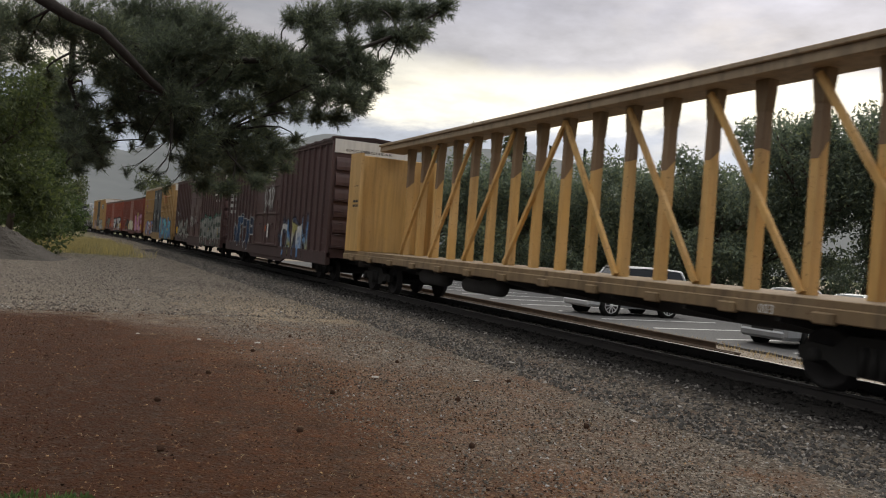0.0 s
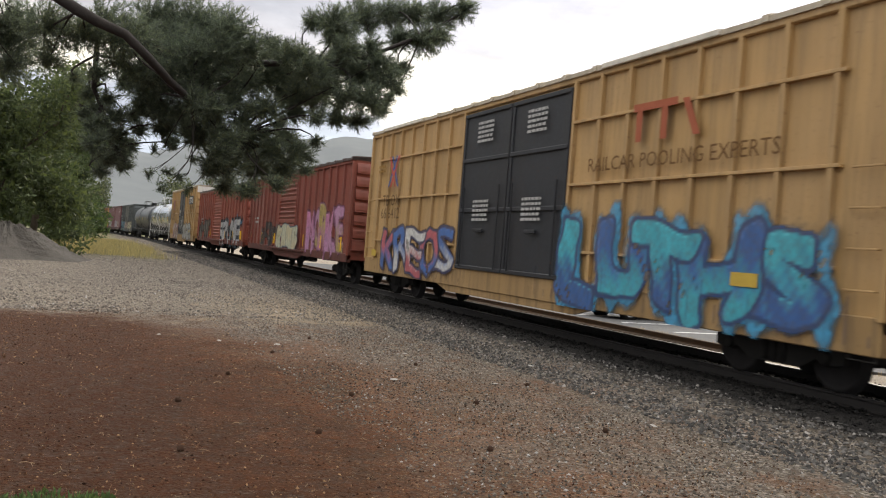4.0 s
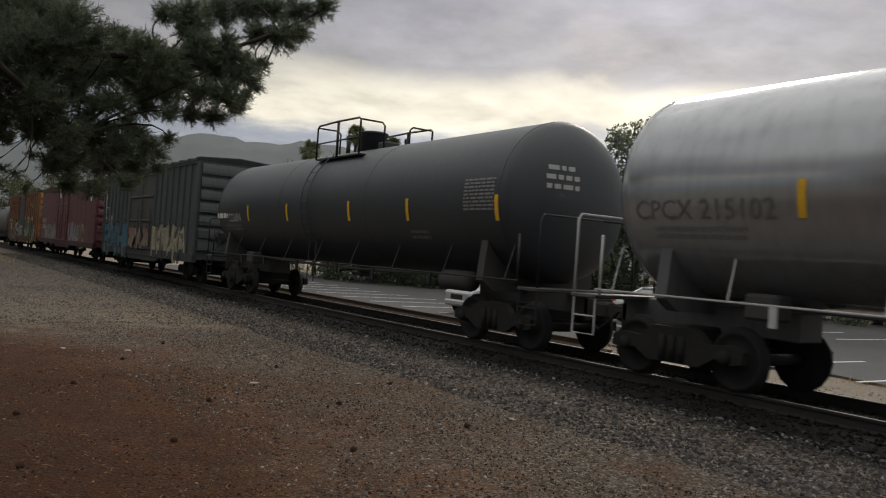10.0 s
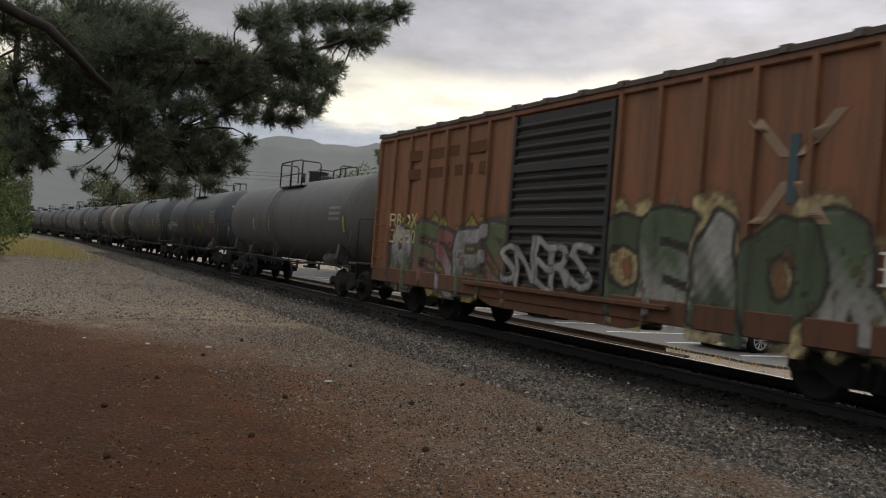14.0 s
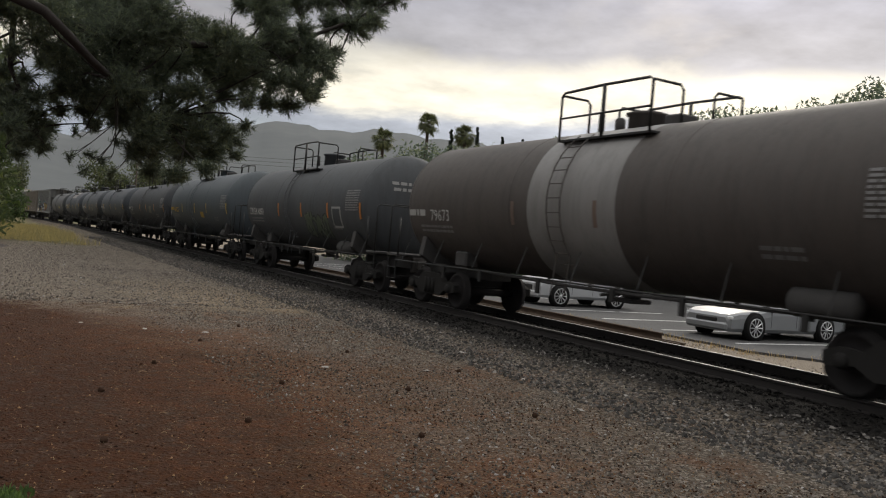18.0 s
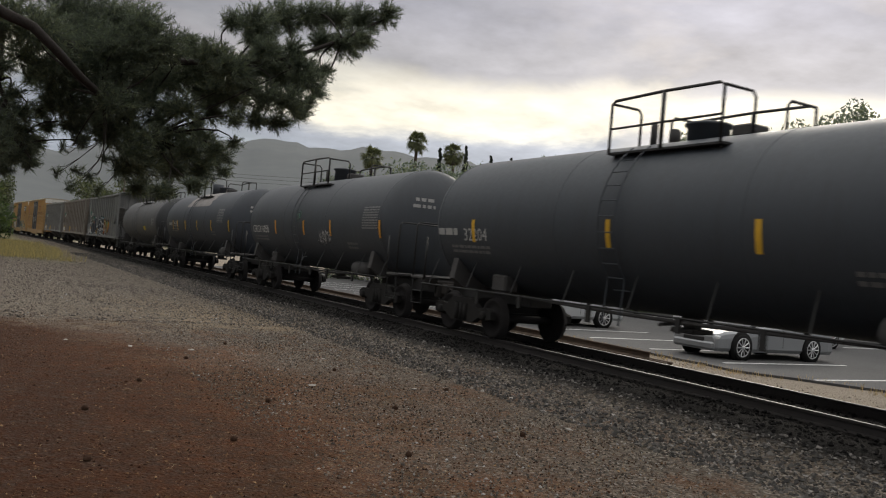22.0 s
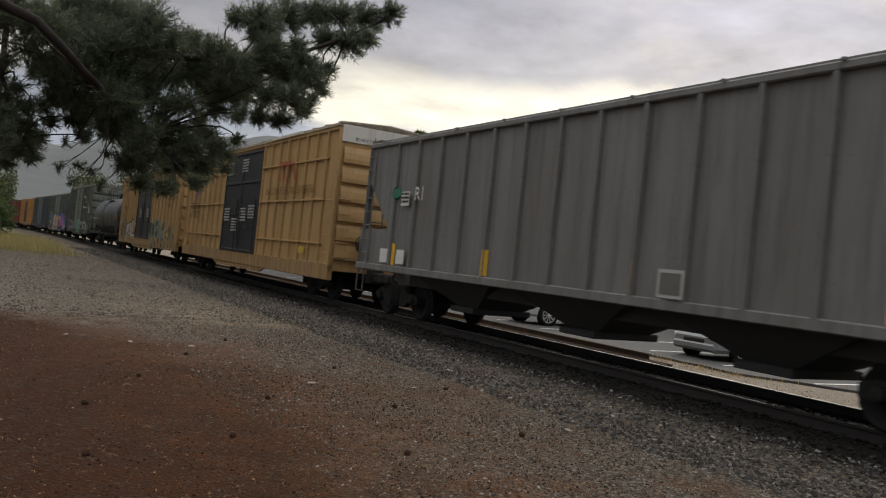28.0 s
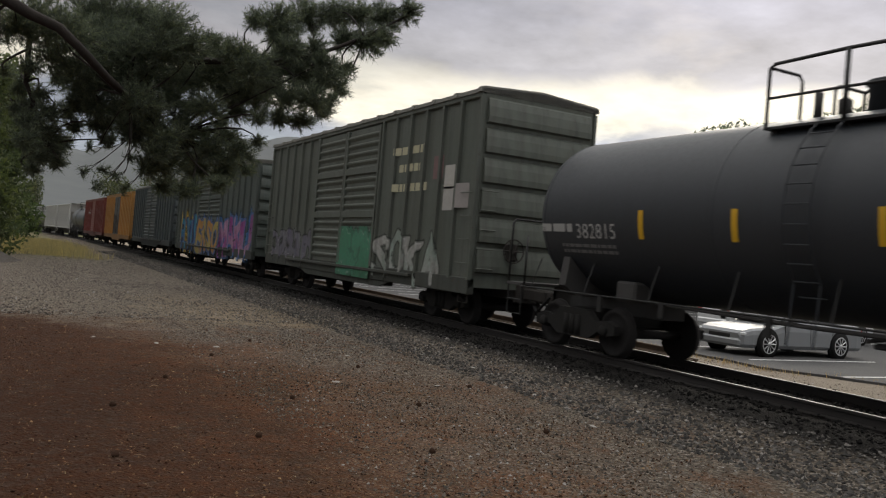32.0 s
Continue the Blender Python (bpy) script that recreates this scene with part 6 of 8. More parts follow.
def tankcar(name, label, half, color, rad=1.43, zc=2.46, rough=0.42, weather=0.35, rust=0.2, band=None, stripes=(), stripe_color=(0.66, 0.38, 0.02), dome=0.32, fade=0.3, rail_color=(0.018, 0.018, 0.018), near_ladder=True, end_frame=False, metal=0.0, plat=0.0, hoist=0.0, bonnet=False):
    """A tank car in its own space. Returns the car and the tank's surface."""
    car = thing(name, label, "tank car", "cars of the goods train")
    skin = paint(color, rough, weather, rust, metal, fade)
    railm = plain(rail_color, 0.55)
    body = half - 0.55
    head = 0.62
    prof = [(-body, 0.02)]
    for k in range(1, 9):
        a = math.pi / 2 * k / 8
        prof.append((-body + head * (1 - math.cos(a)), rad * math.sin(a)))
    for i in range(1, 8):
        prof.append((-(body - head) + 2 * (body - head) * i / 8, rad))
    prof += [(-a, r) for a, r in reversed(prof[:9])]
    part("tank", G().lathe(prof, "y", (0, 0, zc), 56), skin, car)
    surf = tank_surface(rad, zc)
    seam = G().lathe([(-0.02, rad - 0.002), (-0.012, rad + 0.006), (0.012, rad + 0.006), (0.02, rad - 0.002)], "y", (0, 0, zc), 56).mesh("weld_seam", [skin])
    for y in [(-(body - head)), -(body - head) / 3, (body - head) / 3, (body - head)]:
        part("weld_seam", seam, None, car, "", pose(0, y, 0))
    if band:
        g = G().lathe([(band[1] - 0.01, rad), (band[1], rad + 0.008), (band[2], rad + 0.008), (band[2] + 0.01, rad)], "y", (0, 0, zc), 56)
        part("jacket_band", g, paint(band[0], 0.5, 0.4, 0.1), car, "paler band round the middle of the tank")
    for i, y in enumerate(stripes):
        patch(car, "reflector", y, zc - 0.22, 0.11, 0.46, surf, plain(stripe_color, 0.5), "painted upright reflector stripe", 0.009)
    # manway, fittings and the platform on top
    top = zc + rad
    g = G().lathe([(-0.06, 0.35), (dome, 0.34), (dome + 0.02, 0.39), (dome + 0.06, 0.39), (dome + 0.09, 0.28), (dome + 0.11, 0.02)], "z", (0, 0.0, top), 20)
    part("manway", g, skin, car, "", pose(0, plat, 0))
    part("valve_box", G().box(-0.22, 0.22, -1.05, -0.65, top - 0.03, top + 0.16, 0, 0.03), BLACK, car, "", pose(0, plat, 0))
    part("valve", G().lathe([(-0.05, 0.10), (0.24, 0.10), (0.28, 0.05)], "z", (0.05, 0.80, top), 10), BLACK, car, "", pose(0, plat, 0))
    part("valve", G().lathe([(-0.05, 0.06), (0.34, 0.06), (0.36, 0.03)], "z", (-0.2, 1.05, top), 8), BLACK, car, "", pose(0, plat, 0))
    if bonnet:
        part("valve_bonnet", G().lathe([(-0.06, 0.30), (0.42, 0.29), (0.45, 0.25), (0.46, 0.02)], "z", (-0.15, 0.95 + plat, top), 18), skin, car)
    pf = G()
    for x in (-0.85, 0.85):
        pf.box(x - 0.20, x + 0.20, -1.26, 1.26, top - 0.30, top - 0.265)
        for y in (-1.15, 0, 1.15):
            pf.tube([(x * 0.8, y, top - 0.30), (x * 0.62, y, top - 0.42)], 0.03, 5)
            pf.tube([(x * 1.1, y, top - 0.30), (x * 1.0, y, top - 0.75)], 0.03, 5)
    part("platform", pf, railm, car, "", pose(0, plat, 0))
    zt = top + 0.62 + hoist
    for x in (-1.05, 1.05):
        part("railing", G().tube([(x, -1.22, top - 0.28), (x, -1.22, zt - 0.06), (x, -1.14, zt), (x, 0.0, zt + 0.02), (x, 1.14, zt), (x, 1.22, zt - 0.06), (x, 1.22, top - 0.28)], 0.026, 6), railm, car, "", pose(0, plat, 0))
        part("rail_post", G().tube([(x, 0.0, top - 0.28), (x, 0.0, zt + 0.02)], 0.036, 6), railm, car, "", pose(0, plat, 0))
        part("mid_rail", G().tube([(x, -1.22, top + 0.14), (x, 1.22, top + 0.14)], 0.02, 6), railm, car, "", pose(0, plat, 0))
        for y in (-1.22, 1.22):
            part("end_hoop", G().tube([(x, y, zt - 0.04), (x * 0.42, y, zt - 0.04), (x * 0.35, y, zt - 0.12), (x * 0.35, y, top - 0.1)], 0.024, 6), railm, car, "", pose(0, plat, 0))
    for q in (-1, 1):
        own = None
        for a in (-0.2, 0.2) if near_ladder else ():
            pts = []
            for i in range(10):
                ang = radians(-38 + 92 * i / 9)
                pts.append((q * (rad + 0.10) * math.cos(ang), a + 0.55, zc + (rad + 0.10) * math.sin(ang)))
            stile = G().tube([(q * 1.30, a + 0.55, 0.72)] + pts, 0.014, 5)
            if own is None:
                own = part("ladder", stile, skin if max(rail_color) < 0.1 else railm, car)
            else:
                part("stile", stile, skin if max(rail_color) < 0.1 else railm, own)
        if own:
            rung = G().tube([(0, 0.35, 0), (0, 0.75, 0)], 0.011, 5).mesh("rung", [skin if max(rail_color) < 0.1 else railm])
            for i in range(11):
                ang = radians(-46 + 96 * i / 10)
                part("rung", rung, None, own, "", pose(q * (rad + 0.10) * math.cos(ang), 0, zc + (rad + 0.10) * math.sin(ang)))
        # running rail along the tank
        zr = zc - rad + 0.04
        h = G().tube([(q * 1.46, -half + 0.55, zr), (q * 1.46, half - 0.55, zr)], 0.017, 6)
        for k in range(6):
            y = -half * 0.62 + half * 1.24 * k / 5 + 0.2 * math.sin(k * 2.1)
            h.box(*sorted((q * 1.44, q * 1.48)), y - 0.05, y + 0.05, zr - 0.22 - 0.05 * (k % 2), zr + 0.01)
        for i in range(9):
            y = -half + 0.9 + (2 * half - 1.8) * i / 8
            h.tube([(q * 1.46, y, zr), (q * 1.18, y + 0.10, zc - 0.85)], 0.012, 5)
        part("side_rail", h, railm, car)
    # saddles, draft sills and bottom outlet
    for s in (-1, 1):
        y = s * (half - 1.75)
        g = G().prism([(-1.30, zc - 0.80), (-1.38, 1.18), (-1.1, 1.0), (1.1, 1.0), (1.38, 1.18), (1.30, zc - 0.80), (0.95, zc - 1.12), (0, zc - 1.42), (-0.95, zc - 1.12)], y - 0.10, y + 0.10, "y")
        y0, y1 = sorted((s * (half - 3.2), s * half))
        g.box(-0.28, 0.28, y0, y1, 0.72, 1.12, 0, 0.02)
        y0, y1 = sorted((s * (half - 0.55), s * half))
        g.box(-1.45, 1.45, y0, y1, 1.08, 1.14, 0, 0.01)
        part("saddle", g, paint((0.085, 0.085, 0.088), 0.6, 0.5, 0.2) if end_frame else BLACK, car)
        er = G()
        for x in (-1.42, 1.42):
            er.tube([(x, s * (half - 0.05), 1.12), (x, s * (half - 0.05), 2.30), (x * 0.96, s * (half - 0.05), 2.38), (0, s * (half - 0.05), 2.38)], 0.022, 6)
            er.tube([(x, s * (half - 0.60), 1.12), (x, s * (half - 0.60), 2.05)], 0.022, 6)
            er.tube([(x, s * (half - 0.05), 1.1), (x, s * (half - 0.05), 0.52), (x, s * (half - 0.52), 0.52), (x, s * (half - 0.52), 1.1)], 0.018, 5)
            er.tube([(x, s * (half - 0.05), 0.80), (x, s * (half - 0.52), 0.80)], 0.015, 5)
        part("end_rail", er, railm, car)
    g = G().lathe([(zc - rad - 0.22, 0.14), (zc - rad + 0.02, 0.20)], "z", (0, 0, 0), 12).box(-0.25, 0.25, -0.25, 0.25, zc - rad - 0.26, zc - rad - 0.18, 0, 0.02)
    g.tube([(-0.25, 0, zc - rad - 0.10), (-0.75, 0, zc - rad - 0.14)], 0.03, 6)
    part("bottom_outlet", g, BLACK, car)
    pipe = G().tube([(-0.75, -half + 2.6, zc - rad + 0.02), (-0.72, -1.0, zc - rad - 0.06), (-0.72, 1.0, zc - rad - 0.06), (-0.75, half - 2.6, zc - rad + 0.02)], 0.035, 6)
    part("train_pipe", pipe, BLACK, car)
    part("air_reservoir", G().lathe([(-0.5, 0.05), (-0.45, 0.20), (0.45, 0.20), (0.5, 0.05)], "y", (-0.95, -half + 3.0, 1.12), 12), BLACK, car)
    part("brake_valve", G().box(-1.1, -0.75, half - 3.4, half - 2.9, 1.0, 1.35, 0, 0.04), BLACK, car)
    running_gear(car, half, 1.75)
    return car, surf


def head_marks(car, half, rad, zc, rows, x0, x1, z0, mat, seed):
    """Small rows of writing on the domed end that leads, as plain bars."""
    r, body, g = random.Random(seed), half - 0.55, G()

    def on_head(x, z):
        q = min(0.98, math.hypot(x, z - zc) / rad)
        return (x, -body + 0.62 * (1 - math.sqrt(1 - q * q)) - 0.012, z)

    for k in range(rows):
        x, z = x0 + r.uniform(0, 0.1), z0 - 0.17 * k
        while x < x1 - 0.05:
            w = min(r.uniform(0.08, 0.24), x1 - x)
            g.add([on_head(x, z), on_head(x + w, z), on_head(x + w, z + 0.085), on_head(x, z + 0.085)], [(0, 1, 2, 3)])
            x += w + 0.05
    part("marking", g, mat, car, "rows of small markings on the tank head")


def diamond(car, y, z, surf):
    """Hazard placard: red diamond with a pale middle, no writing."""
    g = G()
    for k, (rr, lift, m) in enumerate(((0.19, 0.03, 0), (0.17, 0.034, 1), (0.07, 0.038, 0))):
        pts = [(-y, z - rr), (-y + rr, z), (-y, z + rr), (-y - rr, z)]
        g.add(on_side(surf, pts, lift), [(0, 1, 2, 3)], m)
    part("placard", g, [WHITE, plain((0.55, 0.03, 0.02), 0.5)], car, "red and white hazard diamond")


def hopper(name, label, half, eave, color, weather, rust, bays=3):
    """A covered hopper car in its own space."""
    car = thing(name, label, "hopper car", "cars of the goods train")
    skin = paint(color, 0.55, weather, rust, fade=0.45)
    w = 1.50
    out = [(-half + 2.2, 1.22), (half - 2.2, 1.22), (half - 2.2, 1.95), (half - 0.62, 3.35), (half - 0.62, eave), (-half + 0.62, eave), (-half + 0.62, 3.35), (-half + 2.2, 1.95)]
    g = G().prism(out, -w, w, "x")
    part("body", g, skin, car)
    for q in (-1, 1):
        for s in (-1, 1):
            # side sheet outside the slope, with its corner
            o = [(s * (half - 2.25), 1.24), (s * (half - 1.9), 1.24), (s * (half - 1.9), 2.25), (s * (half - 0.95), 3.30), (s * (half - 0.95), eave - 0.05), (s * (half - 2.25), eave - 0.05)]
            part("side_sheet", G().prism(o, *sorted((q * (w - 0.01), q * (w + 0.02))), "x"), skin, car)
            o = [(s * (half - 1.9), 1.24), (s * (half - 0.5), 1.24), (s * (half - 0.5), 2.15), (s * (half - 1.9), 2.15)]
            part("side_sheet", G().prism(o, *sorted((q * (w - 0.03), q * (w + 0.018))), "x"), skin, car)
            y0, y1 = sorted((s * (half - 0.62), s * (half - 0.50)))
            part("corner_post", G().box(*sorted((q * (w - 0.10), q * (w + 0.03))), y0, y1, 1.10, eave, 0, 0.01), skin, car)
            ladder(car, q * (w + 0.0), s * (half - 0.78), 1.0, eave - 0.15, 0.40, 9, skin, "y")
    n = 12
    ys = [-half + 2.25 + (2 * half - 4.5) * i / n for i in range(n + 1)]
    post = G().prism([(-w + 0.01, -0.055), (-w - 0.08, -0.04), (-w - 0.08, 0.04), (-w + 0.01, 0.055)], 1.26, eave - 0.06, "z").mesh("side_post", [skin])
    for y in ys:
        for turn in (0, 180):
            part("side_post", post, None, car, "", pose(0, y, 0, 0, 0, turn))
    g = G()
    for q in (-1, 1):
        g.box(*sorted((q * (w - 0.08), q * (w + 0.09))), -half + 0.55, half - 0.55, eave - 0.10, eave + 0.02, 0, 0.02)
        g.box(*sorted((q * (w - 0.14), q * (w + 0.07))), -half + 0.3, half - 0.3, 1.10, 1.27, 0, 0.02)
    part("side_sill", g, skin, car)
    r = G().prism([(-w - 0.06, eave), (0, eave + 0.22), (w + 0.06, eave)], -half + 0.58, half - 0.58, "y")
    for i in range(9):
        y = -half + 1.4 + (2 * half - 2.8) * i / 8
        r.box(-1.62, 1.62, y - 0.03, y + 0.03, eave + 0.01, eave + 0.05)
    part("roof", r, skin, car)
    for i in range(4):
        y0 = -half + 1.0 + (2 * half - 2.0) * i / 4
        part("hatch", G().box(-0.42, 0.42, y0 + 0.15, y0 + (2 * half - 2.0) / 4 - 0.15, eave + 0.14, eave + 0.28, 0, 0.03), skin, car)
    walk2 = G()
    for q in (-1, 1):
        walk2.box(*sorted((q * 0.70, q * 1.15)), -half + 0.15, half - 0.15, eave + 0.16, eave + 0.19)
        for i in range(10):
            y = -half + 0.6 + (2 * half - 1.2) * i / 9
            walk2.box(*sorted((q * 0.86, q * 0.90)), y - 0.03, y + 0.03, eave + 0.05, eave + 0.17)
    walk2.box(-1.3, 1.3, -half + 0.05, -half + 0.6, eave + 0.14, eave + 0.18)
    walk2.box(-1.3, 1.3, half - 0.6, half - 0.05, eave + 0.14, eave + 0.18)
    part("running_board", walk2, skin, car)
    for i in range(bays):
        yc = (i - (bays - 1) / 2) * (2 * half - 5.2) / bays
        hw = (2 * half - 5.6) / bays / 2
        g = G()
        v = [(-1.30, yc - hw, 1.24), (1.30, yc - hw, 1.24), (1.30, yc + hw, 1.24), (-1.30, yc + hw, 1.24), (-0.62, yc - 0.42, 0.52), (0.62, yc - 0.42, 0.52), (0.62, yc + 0.42, 0.52), (-0.62, yc + 0.42, 0.52)]
        g.add(v, [(0, 1, 5, 4), (1, 2, 6, 5), (2, 3, 7, 6), (3, 0, 4, 7), (4, 5, 6, 7), (3, 2, 1, 0)])
        g.box(-0.78, 0.78, yc - 0.5, yc + 0.5, 0.40, 0.53, 0, 0.02)
        part("discharge_bay", g, BLACK, car, "dark hopper chute under the car")
    part("underframe", G().box(-0.85, 0.85, -half + 2.1, half - 2.1, 0.80, 1.235, 0, 0.02), BLACK, car)
    for s in (-1, 1):
        g = G()
        y0, y1 = sorted((s * (half - 0.75), s * half))
        g.box(-1.45, 1.45, y0, y1, 1.08, 1.15, 0, 0.01)
        y0, y1 = sorted((s * (half - 2.6), s * half))
        g.box(-0.28, 0.28, y0, y1, 0.70, 1.10, 0, 0.02)
        for x in (-0.75, -0.25, 0.25, 0.75):
            g.tube([(x, s * (half - 0.62), 1.12), (x, s * (half - 0.62), eave)], 0.04, 6)
        g.tube([(-1.45, s * (half - 0.10), 2.15), (1.45, s * (half - 0.10), 2.15)], 0.02, 6)
        for x in (-1.4, 1.4):
            g.tube([(x, s * (half - 0.10), 1.12), (x, s * (half - 0.10), 2.15)], 0.02, 6)
            g.tube([(x, s * (half - 0.10), 1.1), (x, s * (half - 0.10), 0.52), (x, s * (half - 0.50), 0.52), (x, s * (half - 0.50), 1.1)], 0.018, 5)
        part("end_frame", g, skin, car)
        for x in (-1.22,):
            ladder(car, x, s * (half - 0.5), 1.15, eave + 0.2, 0.42, 10, skin, "x")
    part("air_reservoir", G().lathe([(-0.45, 0.05), (-0.40, 0.20), (0.40, 0.20), (0.45, 0.05)], "x", (0, -half + 1.25, 1.45), 12), BLACK, car)
    part("brake_valve", G().box(-0.6, -0.2, half - 1.4, half - 1.0, 1.15, 1.6, 0, 0.04), BLACK, car)
    hand_brake(car, half - 0.3, 2.2, IRON)
    running_gear(car, half, 1.85)
    return car, side_profile(ys, w, 0.08, 0.10)


def centerbeam(half):
    """The lumber car: two bulkheads and an open truss along the middle."""
    car = thing("centerbeam_car", "yellow centre-beam lumber flatcar, empty and weathered", "flatcar", "cars of the goods train")
    skin = paint((0.56, 0.335, 0.105), 0.65, 0.55, 1.0, fade=0.45)
    stained = paint((0.20, 0.130, 0.072), 0.75, 0.7, 0.9)
    deck = paint((0.20, 0.135, 0.070), 0.85, 0.8, 0.9)
    top = 4.87
    part("deck", G().box(-1.42, 1.42, -half, half, 1.10, 1.22, 0, 0.01), deck, car)
    for q in (-1, 1):
        part("side_sill", G().box(*sorted((q * 1.34, q * 1.46)), -half, half, 0.93, 1.12, 0, 0.015), deck, car)
        for i in range(13):
            y = -half + 1.0 + (2 * half - 2.0) * i / 12
            part("stake_pocket", G().box(*sorted((q * 1.40, q * 1.53)), y - 0.16, y + 0.16, 0.90, 1.06, 0, 0.02), deck, car)
    for s in (-1, 1):
        y0, y1 = sorted((s * half, s * (half - 0.12)))
        part("bulkhead", G().box(-1.42, 1.42, y0, y1, 1.22, top - 0.40, 0, 0.02), skin, car, "yellow steel end wall")
        for x in (-1.40, 1.40):
            deep = 1.20 if x < 0 else 0.80
            o = [(s * (half - 0.10), 1.22), (s * (half - 0.10 - deep), 1.22), (s * (half - 0.10 - deep * 0.85), top - 0.43), (s * (half - 0.10), top - 0.40)]
            part("bulkhead_wing", G().prism(o, x - 0.05, x + 0.05, "x"), skin, car)
        for z in (1.9, 2.7, 3.5):
            part("bulkhead_rib", G().box(-1.38, 1.38, *sorted((s * half, s * (half + 0.09))), z - 0.08, z + 0.08, 0, 0.02), skin, car)
    part("top_chord", G().box(-0.50, 0.50, -half + 0.10, half - 0.10, top - 0.06, top + 0.03, 0, 0.015).box(-0.44, 0.44, -half + 0.1, half - 0.1, top - 0.22, top - 0.06, 0, 0.01), paint((0.30, 0.23, 0.15), 0.7, 0.6, 0.6), car, "grey-brown weathered top beam")
    n = 16
    inner = half - 1.9
    step = 2 * inner / n
    for i in range(n + 1):
        y = -inner + step * i
        o = [(-0.11, 1.10), (0.11, 1.10), (0.09, top - 0.2), (-0.09, top - 0.2)]
        part("post", G().prism(o, y - 0.075, y + 0.075, "y"), skin, car)
        part("post_cap", G().prism([(-0.103, top - 1.35 - 0.12 * (i % 3)), (0.103, top - 1.28 - 0.1 * (i % 2)), (0.095, top - 0.6), (-0.095, top - 0.6)], y - 0.080, y + 0.080, "y"), stained, car, "rust-stained top of a post")
        part("gusset", G().prism([(y - 0.09, top - 0.75), (y + 0.09, top - 0.75), (y + 0.14, top - 0.34), (y + 0.14, top - 0.2), (y - 0.14, top - 0.2), (y - 0.14, top - 0.34)], -0.105, 0.105, "x"), deck, car)
    for i in range(0, n // 2, 2):
        for s in (-1, 1):
            for q in (-1,):
                a = Vector((q * 0.17, s * (inner - step * i), 1.25))
                b = Vector((q * 0.12, s * (inner - step * (i + 2)), top - 0.30))
                g = G()
                side2 = (b - a).cross(Vector((1, 0, 0))).normalized() * 0.050
                out = Vector((q * 0.045, 0, 0))
                v = [a - side2 - out, a + side2 - out, b + side2 - out, b - side2 - out, a - side2 + out, a + side2 + out, b + side2 + out, b - side2 + out]
                g.add(v, [(0, 1, 2, 3), (7, 6, 5, 4), (0, 4, 5, 1), (1, 5, 6, 2), (2, 6, 7, 3), (3, 7, 4, 0)])
                part("brace", g, skin, car)
    u = G().box(-0.28, 0.28, -half + 0.1, half - 0.1, 0.66, 1.10, 0, 0.02)
    for i in range(11):
        y = -half * 0.85 + half * 1.7 * i / 10
        u.prism([(-1.36, 1.10), (-1.36, 0.86), (-0.28, 0.70), (0.28, 0.70), (1.36, 0.86), (1.36, 1.10)], y - 0.05, y + 0.05, "y")
    u.lathe([(-0.7, 0.05), (-0.65, 0.22), (0.65, 0.22), (0.7, 0.05)], "y", (-0.85, half - 6.2, 0.72), 12)
    u.lathe([(-0.9, 0.05), (-0.85, 0.20), (0.85, 0.20), (0.9, 0.05)], "y", (-0.85, half - 9.0, 0.68), 12)
    part("underframe", u, BLACK, car)
    lettering(car, "003", 0.14, -half + 3.6, 0.95, wrap_flat(1.46), WHITE)
    bars(car, 2, 0.5, 0.3, half - 0.85, 2.75, wrap_flat(1.45), IRON, seed=3)
    bars(car, 1, 0.42, 0.05, half - 0.85, 3.35, wrap_flat(1.45), IRON, seed=4)
    running_gear(car, half, 2.2)
    return car


# ---- the cars, in the order in which they come past ----
REARS = [26.4, 46.78, 67.68, 88.86, 109.22, 129.96, 147.82, 166.82, 185.05, 202.3, 223.63, 241.21, 257.3, 271.54, 287.43, 303.48, 317.99, 333.39, 349.91, 365.41, 379.87, 395.54, 410.68,
         428.37, 447.55, 465.36, 486.75, 507.63, 523.1, 540.6, 559.7, 577.8, 595.6, 613.5, 628.6, 645.5, 662.8, 680.1, 697.4, 714.7]
FRONTS = {0: 4.6, 1: 28.1, 2: 48.76, 3: 69.67, 4: 90.9, 5: 110.99, 6: 132.18, 9: 186.94, 10: 204.69, 11: 225.34, 23: 412.36, 24: 429.79, 25: 448.59, 26: 467.42, 27: 488.4, 29: 525.05, 30: 542.69}
TRAIN = []


def slot(i, gap=1.9):
    """Half length and middle of car i on the line at the start."""
    front = FRONTS.get(i, REARS[i - 1] + gap)
    return (REARS[i] - front) / 2, (REARS[i] + front) / 2


def enrol(car, middle):
    TRAIN.append((car, middle))


def stripes_low(car, half, surf, count, color=YELLOW, z=1.45):
    for i in range(count):
        y = -half + 0.9 + (2 * half - 1.8) * i / (count - 1)
        patch(car, "reflector", y, z, 0.13, 0.5, surf, color, "yellow reflector stripe", 0.012)


def number(car, a, b, y, z, surf, mat=WHITE, size=0.30):
    if a:
        lettering(car, a, size, y, z + 0.40, surf, mat)
    lettering(car, b, size, y, z, surf, mat)


def crossed_arrows(car, y, z, size, surf, c1, c2):
    """A worn cross-shaped emblem as plain bars."""
    for lean, m, lift, dy in ((size * 0.62, c1, 0.010, 0.11), (-size * 0.62, c1, 0.012, -0.11), (size * 0.62, c2, 0.014, -0.11), (-size * 0.62, c2, 0.016, 0.11)):
        patch(car, "emblem", y + dy * size, z, size * 0.11, size, surf, m, "faded cross emblem in plain bars", lift, lean)


